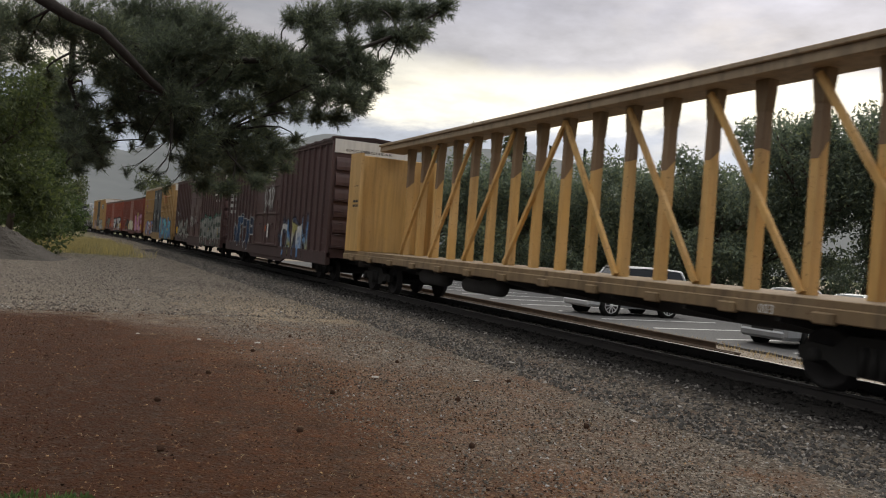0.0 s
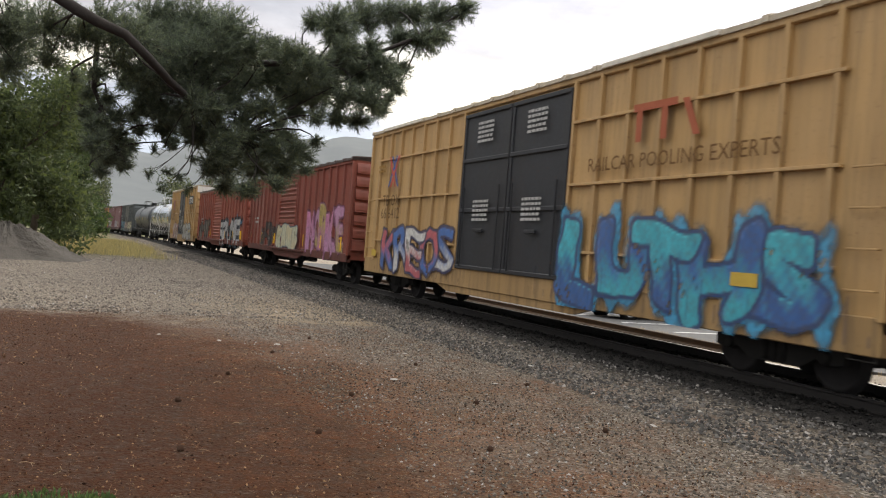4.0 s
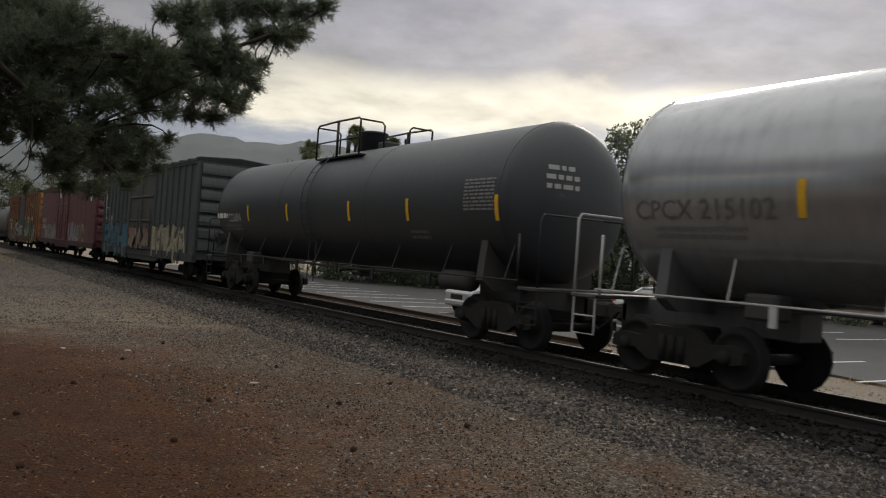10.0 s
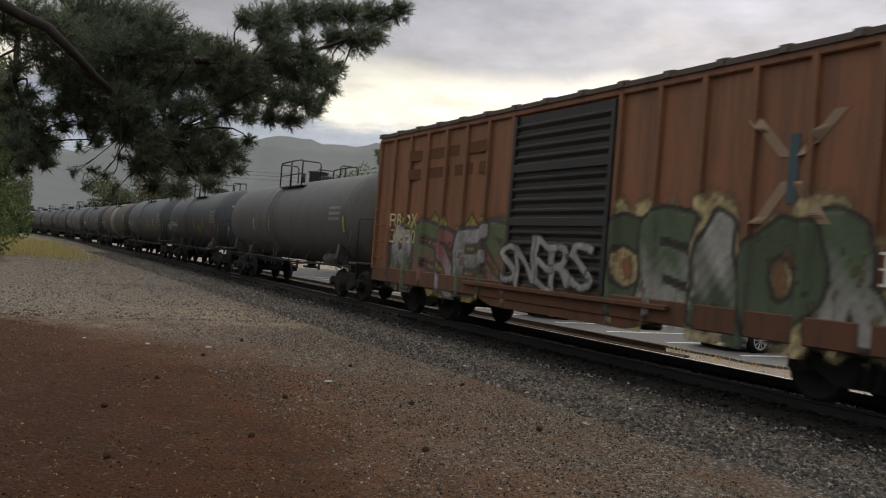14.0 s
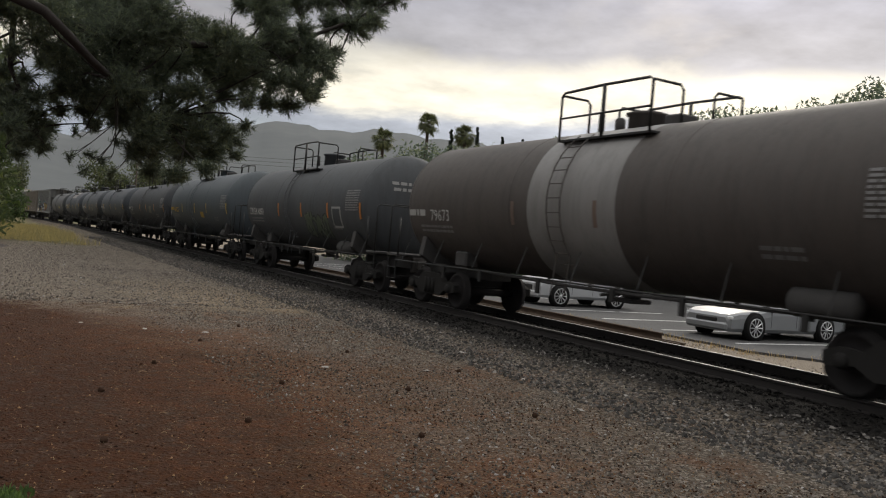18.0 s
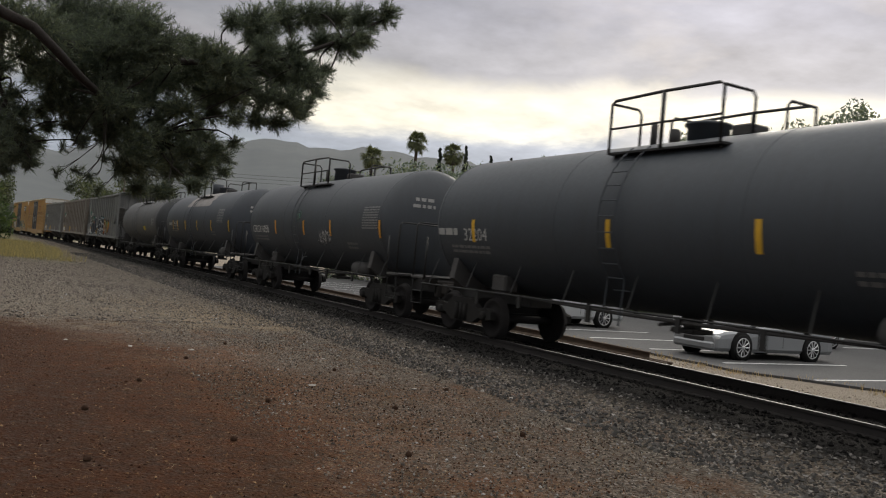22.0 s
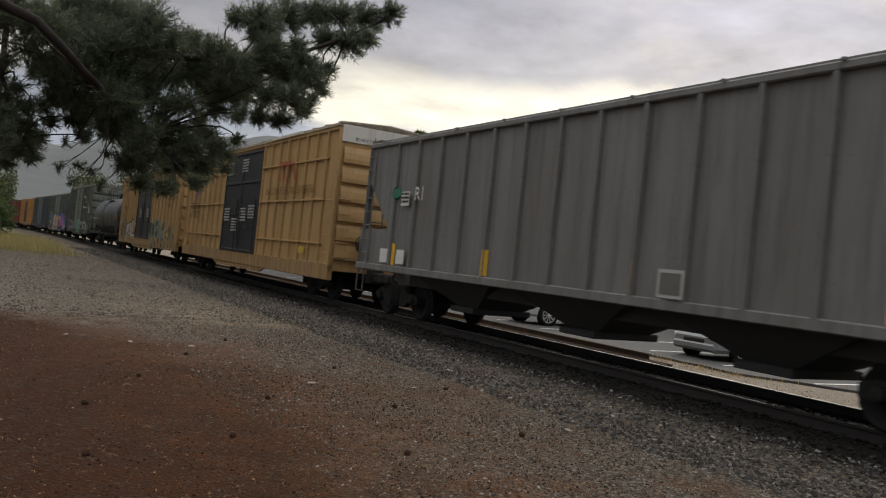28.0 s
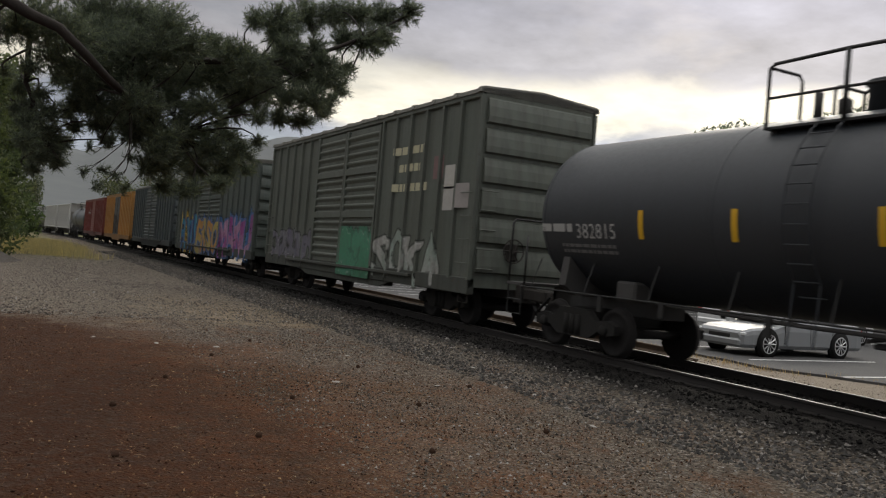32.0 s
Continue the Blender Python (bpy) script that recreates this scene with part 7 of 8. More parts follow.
def armed_emblem(car, y, z, size, surf, arm, stem):
    """A worn emblem as plain bars: two pale arms above and two below a thin upright."""
    for dy, dz, lean in ((0.26, 0.24, -0.36), (-0.26, 0.24, 0.36), (0.20, -0.36, 0.30), (-0.20, -0.36, -0.30)):
        patch(car, "emblem", y + dy * size, z + dz * size, size * 0.13, size * 0.38, surf, arm, "faded pale arm of a cross emblem", 0.010, lean * size)
    patch(car, "emblem", y, z - 0.06 * size, size * 0.10, size * 0.62, surf, stem, "faded blue upright of a cross emblem", 0.014)


def ring_emblem(car, y, z, wide, high, surf):
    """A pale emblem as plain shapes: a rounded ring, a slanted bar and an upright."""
    def run(pts, name="emblem"):
        w, g = 0.085 * wide, G()
        for (a0, b0), (a1, b1) in zip(pts, pts[1:]):
            n = math.hypot(a1 - a0, b1 - b0)
            ux, uz = (a1 - a0) / n * w / 2, (b1 - b0) / n * w / 2
            quad = [(a0 - ux - uz, b0 - uz + ux), (a0 - ux + uz, b0 - uz - ux), (a1 + ux + uz, b1 + uz - ux), (a1 + ux - uz, b1 + uz + ux)]
            g.add(on_side(surf, [(p - y, q + z) for p, q in quad], 0.012), [(0, 1, 2, 3)])
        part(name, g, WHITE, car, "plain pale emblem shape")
    rx, rz = 0.24 * wide, 0.5 * high
    ring = [(-0.26 * wide + rx * math.copysign(abs(math.cos(k * math.pi / 8)) ** 0.5, math.cos(k * math.pi / 8)), rz * math.copysign(abs(math.sin(k * math.pi / 8)) ** 0.5, math.sin(k * math.pi / 8))) for k in range(17)]
    run(ring)
    run([(-0.02 * wide, rz), (0.36 * wide, -rz), (0.47 * wide, rz)])


BROWN = (0.064, 0.031, 0.030)
OCHRE = (0.42, 0.258, 0.100)
FRED = (0.20, 0.043, 0.026)
WHITEP, GREYP, BLACKP = (0.62, 0.62, 0.60), (0.30, 0.30, 0.28), (0.012, 0.012, 0.014)
BLUEP, TEALP, PINKP, GREENP, CREAM = (0.03, 0.10, 0.28), (0.03, 0.32, 0.36), (0.50, 0.20, 0.33), (0.07, 0.14, 0.06), (0.55, 0.48, 0.30)

h, mid = slot(0)
enrol(centerbeam(h), mid)

h, mid = slot(1)
car, surf = boxcar("boxcar", "tall dark brown ribbed boxcar with graffiti along its foot", h, 5.16, BROWN, doors="plug", door_wide=4.7, posts=9, white_top=True, low=0.62)
graffiti(car, -6.7, -2.7, 0.70, 2.25, surf, [WHITEP, (0.10, 0.25, 0.50), (0.35, 0.33, 0.12)], BLACKP, (0.05, 0.06, 0.10), 11, 5, 0.5, "white and blue sprayed letters outlined in black", text="CATIN", edge=0.7)
graffiti(car, 2.75, 7.3, 0.80, 2.42, surf, [(0.010, 0.022, 0.055), (0.012, 0.060, 0.14)], (0.42, 0.42, 0.41), None, 12, 5, 1.5, "dark blue sprayed letters outlined in grey", text="NETAP", edge=0.55)
for y, z in ((1.1, 4.3), (-0.9, 4.3)):
    bars(car, 5, 1.1, 0.75, y, z, wrap_flat(1.60), GREYW, seed=int(y * 10))
ring_emblem(car, 7.88, 3.84, 1.35, 0.55, surf)
bars(car, 3, 1.3, 1.0, 7.9, 2.95, surf, GREYW, seed=5, word=0.3)
graffiti(car, -1.5, 0.4, 2.5, 3.9, wrap_flat(1.61), [(0.40, 0.40, 0.39)], (0.28, 0.28, 0.27), None, 13, 3, 0.0, "thin white sprayed scribbles on the door")
patch(car, "notice", -0.6, 1.75, 0.26, 0.62, wrap_flat(1.60), WHITE, "white notice card", 0.010)
patch(car, "notice", -0.2, 1.85, 0.26, 0.26, wrap_flat(1.60), plain((0.42, 0.12, 0.06), 0.7), "red-brown notice card", 0.010)
end_notice(car, h, 4.74)
enrol(car, mid)

h, mid = slot(2)
car, surf = boxcar("boxcar", "tall brown ribbed boxcar with grey and green graffiti", h, 5.15, (0.076, 0.036, 0.034), doors="plug", door_wide=4.7, posts=9, white_top=True, low=0.62)
graffiti(car, 2.65, 8.1, 0.72, 2.26, surf, [(0.25, 0.25, 0.23), (0.31, 0.30, 0.28)], (0.06, 0.06, 0.06), None, 21, 5, 0.9, "fat grey sprayed letters", text="WUHKU", edge=1.2)
graffiti(car, -9.0, -1.5, 0.66, 2.42, surf, [(0.24, 0.24, 0.225), (0.29, 0.29, 0.27), (0.20, 0.21, 0.20)], (0.05, 0.07, 0.06), (0.02, 0.18, 0.13), 22, 5, 0.75, "fat grey sprayed letters on a green cloud", text="DEFSE", edge=1.2)
for y, z in ((1.3, 4.35), (-0.9, 4.35), (1.2, 2.9), (-0.8, 2.95)):
    bars(car, 6, 0.8, 0.6, y, z, wrap_flat(1.60), plain((0.20, 0.17, 0.16), 0.7), seed=int(y * 10 + z), word=0.2)
ring_emblem(car, -7.6, 4.1, 1.7, 0.72, surf)
bars(car, 1, 1.5, 0.22, -7.6, 3.35, surf, WHITE, seed=6, word=0.35)
number(car, "", "750 561", 8.1, 2.55, surf, GREYW, 0.34)
graffiti(car, 0.3, 1.7, 1.6, 2.6, wrap_flat(1.61), [(0.40, 0.40, 0.39)], (0.28, 0.28, 0.27), None, 23, 2, 0.0, "thin white sprayed scribble on the door")
graffiti(car, -1.2, -0.2, 1.9, 2.6, wrap_flat(1.61), [(0.40, 0.40, 0.39)], (0.28, 0.28, 0.27), None, 24, 2, 0.0, "thin white sprayed scribble on the door")
stripes_low(car, h, surf, 6)
enrol(car, mid)


def yellow_boxcar(i, style, label, slogan, seed, door_tables, low=0.62):
    h, mid = slot(i)
    car, surf = boxcar("boxcar", label, h, 5.17, OCHRE, style=style, doors="plug", door_color=(0.010, 0.012, 0.017), door_wide=4.9 if h > 9 else 3.2, posts=8 if h > 9 else 6, white_top=True, low=low, weather=0.55, rust=0.7, roof_color=(0.42, 0.36, 0.27), door_at=0.5 if i == 27 else 0.0)
    flat2 = wrap_flat(1.60)
    for a, b in ((0.55 * h, 0.87 * h), (-0.68 * h, -0.36 * h)):
        part("roof_trim", G().box(-1.625, -1.57, a, b, 5.12, 5.225, 0, 0.012), paint((0.56, 0.52, 0.44), 0.6, 0.4), car, "pale cream strip along the eave")
    for y, z in door_tables:
        bars(car, 5, 0.8, 0.55, y, z, flat2, GREYW, seed=int(abs(y) * 10 + seed))
    back = h - 2.2
    crossed_arrows(car, back - 0.1, 3.80, 0.95, wrap_flat(1.585), plain((0.05, 0.09, 0.30), 0.6), plain((0.45, 0.06, 0.05), 0.6))
    bars(car, 2, 0.6, 0.3, back + 1.0, 3.9, wrap_flat(1.585), plain((0.25, 0.14, 0.04), 0.7), seed=seed)
    if slogan:
        lettering(car, "RAILCAR POOLING EXPERTS", 0.27, -h + 4.05, 3.20, wrap_flat(1.585), plain((0.14, 0.075, 0.03), 0.7), "brown painted slogan")
        for k in range(3):
            patch(car, "emblem", -h + 4.9 - 0.66 * k, 3.95, 0.16, 0.62, wrap_flat(1.585), plain((0.33, 0.10, 0.055), 0.7), "faded red emblem shape", 0.012, -0.3 if k == 2 else 0)
        patch(car, "emblem", -h + 4.5, 4.24, 1.15, 0.13, wrap_flat(1.585), plain((0.33, 0.10, 0.055), 0.7), "faded red emblem shape", 0.014)
    else:
        patch(car, "emblem_plate", -h + 2.3, 4.05, 2.3, 0.70, wrap_flat(1.585), plain((0.03, 0.03, 0.035), 0.6), "dark emblem panel", 0.010)
        for k in range(2):
            patch(car, "emblem", -h + 3.0 - 0.66 * k, 3.98, 0.19, 0.46, wrap_flat(1.585), WHITE, "white emblem shape on a dark panel", 0.016, 0.08)
            patch(car, "emblem", -h + 3.0 - 0.66 * k, 4.22, 0.56, 0.13, wrap_flat(1.585), WHITE, "white emblem shape on a dark panel", 0.018)
        for lean in (0.46, -0.38):
            patch(car, "emblem", -h + 1.62, 4.04, 0.17, 0.50, wrap_flat(1.585), WHITE, "white emblem shape on a dark panel", 0.016 if lean > 0 else 0.020, lean)
        lettering(car, "Railcar Pooling", 0.30, -h + 1.9, 3.30, wrap_flat(1.585), plain((0.13, 0.075, 0.032), 0.7), "faded brown wording")
        lettering(car, "Experts", 0.30, -h + 2.3, 2.92, wrap_flat(1.585), plain((0.13, 0.075, 0.032), 0.7), "faded brown wording")
    patch(car, "notice", -h + 2.2, 1.42, 0.52, 0.20, wrap_flat(1.585), plain((0.46, 0.32, 0.05), 0.6), "small bright yellow notice plate", 0.012)
    patch(car, "notice", h - 1.0, 1.26, 0.40, 0.20, wrap_flat(1.585), plain((0.46, 0.32, 0.05), 0.6), "small bright yellow notice plate", 0.012)
    end_notice(car, h, 4.74)
    number(car, "TB OX", "67 1872" if i == 26 else "66 6412", back - 0.0, 2.35, wrap_flat(1.585), plain((0.10, 0.06, 0.03), 0.7), 0.36)
    enrol(car, mid)
    return car, surf, h


car, surf, h = yellow_boxcar(3, "grid", "tall yellow boxcar with black double doors and blue graffiti", True, 31, ((1.2, 4.4), (-1.2, 4.4), (1.2, 2.5), (-1.2, 2.5)))
graffiti(car, -8.8, -2.5, 0.68, 2.30, wrap_flat(1.575), [(0.05, 0.40, 0.50), (0.04, 0.12, 0.33)], (0.02, 0.05, 0.14), (0.03, 0.22, 0.38), 32, 5, 1.3, "bright cyan and blue sprayed letters", text="LUTHS", edge=0.7)
graffiti(car, 2.6, 7.8, 0.72, 2.10, wrap_flat(1.575), [(0.45, 0.10, 0.12), (0.05, 0.14, 0.40), WHITEP], (0.03, 0.03, 0.08), None, 33, 5, 0.5, "thin red, white and blue sprayed letters", text="KREOS")


def red_boxcar(i, label, color, seed):
    h, mid = slot(i)
    car, surf = boxcar("boxcar", label, h, 4.52, color, doors="slide", door_wide=3.3, door_at=0.2, posts=8, low=0.80, weather=0.55, rust=0.5, fade=0.4, roof_color=(0.075, 0.05, 0.045))
    stripes_low(car, h, surf, 7)
    bars(car, 2, 1.0, 0.4, h - 1.8, 2.3, surf, GREYW, seed=seed)
    enrol(car, mid)
    return car, surf, h


car, surf, h = red_boxcar(4, "faded red ribbed boxcar with pink graffiti", FRED, 41)
graffiti(car, -8.4, -3.4, 0.86, 2.90, surf, [PINKP, (0.46, 0.24, 0.38), (0.40, 0.30, 0.10)], (0.16, 0.05, 0.10), None, 42, 5, 1.2, "faded pink and mauve sprayed letters", text="MORKE")
graffiti(car, -1.95, 1.9, 0.95, 2.12, wrap_flat(1.59), [CREAM, (0.50, 0.50, 0.36)], (0.10, 0.14, 0.20), None, 43, 4, 1.9, "cream sprayed letters across the door", text="KIES", edge=0.6)
graffiti(car, 2.4, 6.2, 0.95, 2.25, surf, [(0.030, 0.022, 0.022)], (0.025, 0.018, 0.018), None, 44, 3, 0.12, "thin black sprayed outline letters")
for y in (7.6, 6.9, 6.2):
    patch(car, "repaint_panel", y, 2.75, 0.62, 3.3, wrap_flat(1.49), paint((0.24, 0.085, 0.066), 0.6, 0.4, 0.2), "paler pink repainted panel", 0.004)

car, surf, h = red_boxcar(5, "bright red ribbed boxcar with white and blue graffiti", (0.255, 0.053, 0.028), 51)
graffiti(car, -8.1, -0.85, 0.72, 2.40, surf, [(0.50, 0.50, 0.50), (0.42, 0.43, 0.45)], (0.012, 0.02, 0.03), (0.025, 0.11, 0.19), 52, 5, 0.8, "white sprayed letters outlined in black on blue", text="SPUME", edge=1.5)
graffiti(car, 3.8, 8.2, 0.86, 2.35, surf, [(0.09, 0.085, 0.08), (0.13, 0.12, 0.10)], (0.05, 0.045, 0.04), (0.08, 0.06, 0.05), 53, 4, 1.2, "dark grey sprayed letters", text="KHAV")
for y in (7.4, 6.7):
    patch(car, "repaint_panel", y, 2.9, 0.60, 2.9, wrap_flat(1.49), paint((0.24, 0.080, 0.062), 0.6, 0.4, 0.2), "paler pink repainted panel", 0.004)

car, surf, h = yellow_boxcar(6, "grid", "tall yellow boxcar with black double doors and grey graffiti", False, 61, ((0.8, 3.0), (-0.8, 2.2)))
graffiti(car, -6.3, -1.6, 0.66, 2.12, wrap_flat(1.575), [(0.33, 0.33, 0.31), (0.27, 0.28, 0.27)], (0.04, 0.04, 0.04), None, 62, 5, 1.35, "grey sprayed letters outlined in black", text="SUGER", edge=0.9)
graffiti(car, 1.65, 5.0, 0.62, 2.10, wrap_flat(1.575), [(0.42, 0.36, 0.32), (0.30, 0.12, 0.12)], (0.08, 0.04, 0.03), None, 63, 4, 1.1, "pale sprayed letters with a red edge", text="KEGO")
graffiti(car, -1.2, 1.0, 1.2, 2.9, wrap_flat(1.60), [(0.45, 0.45, 0.42)], (0.05, 0.05, 0.05), None, 64, 4, 0.05, "thin white scribbles on the black door")


def tank_slot(i, gap=1.9):
    h, mid = slot(i, gap)
    return h + 0.55, mid


def tank_writing(car, surf, half, zc, marks, num, seed, mat=GREYW, size=0.27, plate=True, table=True):
    y = half - 2.1
    lettering(car, (marks + " " + num).strip(), size, y - 0.35 if marks else y - 0.55, zc - 0.46, surf, mat)
    bars(car, 2, 1.5, 0.20, y - 0.3, zc - 0.66, surf, plain((0.16, 0.16, 0.16), 0.6), seed=seed)
    if plate:
        patch(car, "notice", -half * (0.22 if half > 8.5 else 0.32), zc - 0.52, 0.80, 0.30, surf, plain((0.15, 0.125, 0.032), 0.6), "dull yellow notice plate", 0.012)
    if table:
        bars(car, 9, 0.95, 0.62, -half + 1.75, zc + 0.02, surf, plain((0.20, 0.20, 0.20), 0.6), seed=seed + 1, lift=0.010)
    bars(car, 2, 0.7, 0.22, -half * 0.55, zc - 0.75, surf, plain((0.14, 0.14, 0.14), 0.6), seed=seed + 2)


h, mid = tank_slot(7, 2.1)
car, surf = tankcar("tank_car", "large silver-grey tank car with pale side rails", h, (0.36, 0.37, 0.38), rad=1.56, zc=2.74, rough=0.15, weather=0.3, rust=0.05, metal=0.6, stripes=(5.07, 2.3, -0.9, -4.0, -h + 1.15), dome=0.46, rail_color=(0.45, 0.45, 0.45), end_frame=True, fade=0.1)
tank_writing(car, surf, h, 2.74, "CPCX", "215102", 71, plain((0.10, 0.10, 0.10), 0.6), 0.285)
head_marks(car, h, 1.56, 2.74, 3, -0.55, 0.25, 3.25, plain((0.12, 0.12, 0.12), 0.6), 72)
for y in (-h + 2.3,):
    diamond(car, y, 1.62, surf)
enrol(car, mid)

h, mid = tank_slot(8)
car, surf = tankcar("tank_car", "long glossy black tank car with yellow stripes", h, (0.030, 0.035, 0.041), fade=0.05, rad=1.52, zc=2.72, rough=0.42, weather=0.3, rust=0.05, stripes=(4.85, 1.89, -1.78, -4.45, -h + 1.2), dome=0.42)
tank_writing(car, surf, h, 2.72, "", "222684", 81, plate=False)
head_marks(car, h, 1.52, 2.72, 3, -0.85, -0.15, 3.25, GREYW, 83)
bars(car, 1, 1.0, 0.28, h - 1.55, 2.38, surf, WHITE, seed=82, word=0.26)
enrol(car, mid)

h, mid = slot(9)
car, surf = boxcar("boxcar", "grey-green ribbed boxcar with pale graffiti", h, 4.50, (0.058, 0.070, 0.072), doors="plug", door_color=(0.045, 0.047, 0.043), door_wide=4.2, posts=7, low=0.78, weather=0.6, rust=0.4, fade=0.5)
graffiti(car, -6.6, -1.8, 0.74, 2.20, surf, [(0.40, 0.36, 0.25), (0.32, 0.30, 0.22)], (0.05, 0.045, 0.035), None, 91, 7, 0.9, "beige sprayed letters outlined in brown", text="IWVIAKA", edge=1.0)
graffiti(car, 2.35, 7.15, 0.66, 2.18, surf, [(0.05, 0.15, 0.24), (0.10, 0.20, 0.22)], (0.03, 0.05, 0.08), (0.10, 0.12, 0.08), 92, 5, 0.8, "dark blue sprayed letters", text="BOCHI", edge=0.7)
graffiti(car, -1.6, 1.8, 1.1, 2.0, wrap_flat(1.60), [(0.22, 0.10, 0.08), (0.26, 0.24, 0.18)], (0.06, 0.05, 0.05), None, 93, 3, 0.8, "dull red sprayed letters on the door")
graffiti(car, h - 0.62, h - 0.08, 2.3, 4.1, surf, [(0.42, 0.44, 0.42)], (0.16, 0.18, 0.17), None, 94, 1, 0.5, "pale sprayed strip down the corner")
number(car, "IT FX", "50 13 48", 6.5, 2.30, surf, WHITE, 0.28)
enrol(car, mid)

h, mid = slot(10)
car, surf = boxcar("boxcar", "smooth maroon boxcar with grey graffiti along its foot", h, 4.50, (0.105, 0.026, 0.032), style="smooth", doors="plug", door_at=0.5, door_wide=3.6, posts=8, low=0.80, weather=0.4, rust=0.2)
graffiti(car, -5.15, -1.6, 0.95, 2.15, surf, [(0.18, 0.20, 0.25), (0.26, 0.20, 0.24), (0.16, 0.19, 0.24)], (0.36, 0.38, 0.40), None, 101, 4, 0.9, "pale grey and pink sprayed letters", text="UAAS", edge=0.7)
graffiti(car, 2.7, 7.6, 0.72, 2.10, surf, [(0.26, 0.28, 0.32), (0.28, 0.25, 0.26), (0.14, 0.20, 0.11)], (0.15, 0.10, 0.11), None, 102, 5, 0.8, "pale grey sprayed letters", text="WAIWM")
graffiti(car, -6.7, -5.0, 0.74, 1.95, surf, [(0.13, 0.03, 0.035), (0.16, 0.05, 0.05)], (0.36, 0.38, 0.24), (0.30, 0.33, 0.20), 104, 3, 0.5, "maroon letters on a pale yellow-green cloud", text="PIS", edge=0.6)
number(car, "MW CX", "500 563", 8.0, 1.80, surf, WHITE, 0.30)
bars(car, 4, 0.8, 0.55, 1.2, 4.0, wrap_flat(1.60), WHITE, seed=103, word=0.35)
g = G()
g.add(on_side(surf, [(8.0 + 0.28 * math.cos(k * math.pi / 10), 3.66 + 0.28 * math.sin(k * math.pi / 10)) for k in range(20)], 0.010), [tuple(range(20))])
part("emblem", g, WHITE, car, "plain white disc emblem")
enrol(car, mid)

h, mid = slot(11)
car, surf = boxcar("boxcar", "rusty orange boxcar with a black ribbed door and green graffiti", h, 4.52, (0.215, 0.088, 0.038), doors="slide", door_color=(0.022, 0.022, 0.023), door_wide=3.0, posts=7, low=0.74, weather=0.8, rust=0.8, end_color=(0.42, 0.22, 0.05), roof_color=(0.075, 0.055, 0.045))
graffiti(car, -6.4, -1.2, 0.66, 2.55, surf, [(0.055, 0.085, 0.042), (0.08, 0.12, 0.065), (0.36, 0.36, 0.33)], (0.015, 0.016, 0.012), (0.40, 0.33, 0.17), 111, 5, 1.6, "green and white sprayed letters", text="CEAOR", edge=0.8)
graffiti(car, 1.3, 6.8, 0.64, 2.25, surf, [(0.34, 0.32, 0.34), (0.10, 0.14, 0.06), (0.26, 0.10, 0.09)], (0.05, 0.04, 0.04), (0.24, 0.20, 0.05), 112, 5, 0.8, "white and green sprayed letters on yellow", text="RESES")
armed_emblem(car, -4.94, 3.05, 1.45, surf, plain((0.27, 0.20, 0.14), 0.8), plain((0.070, 0.100, 0.115), 0.8))
graffiti(car, -7.42, -6.62, 3.02, 3.48, surf, [(0.40, 0.38, 0.36)], (0.34, 0.32, 0.30), None, 114, 4, 0.05, "thin white sprayed tag near the roof", text="WISE", edge=0.3)
patch(car, "notice_frame", -6.31, 1.74, 0.60, 0.40, surf, WHITE, "white painted notice frame", 0.010)
for dy in (-0.145, 0.145):
    for dz in (-0.09, 0.09):
        patch(car, "notice_back", -6.31 + dy, 1.74 + dz, 0.25, 0.15, surf, plain((0.10, 0.045, 0.03), 0.7), "dark field of a notice frame", 0.016)
patch(car, "reflector", -6.9, 1.70, 0.09, 0.95, surf, plain((0.42, 0.22, 0.03), 0.7), "faded yellow upright stripe", 0.012)
graffiti(car, -1.2, 1.6, 1.0, 1.95, wrap_flat(1.60), [(0.36, 0.36, 0.34), (0.26, 0.27, 0.25)], (0.06, 0.06, 0.06), None, 115, 6, 0.3, "white sprayed smears across the black ribbed door", text="SNERS", edge=0.4)
bars(car, 2, 3.6, 0.9, 4.3, 3.55, surf, plain((0.11, 0.055, 0.03), 0.8), seed=113, word=1.0)
number(car, "RB OX", "398 50", 6.3, 1.75, surf, plain((0.52, 0.44, 0.24), 0.7), 0.36)
enrol(car, mid)

DARK = (0.044, 0.050, 0.056)
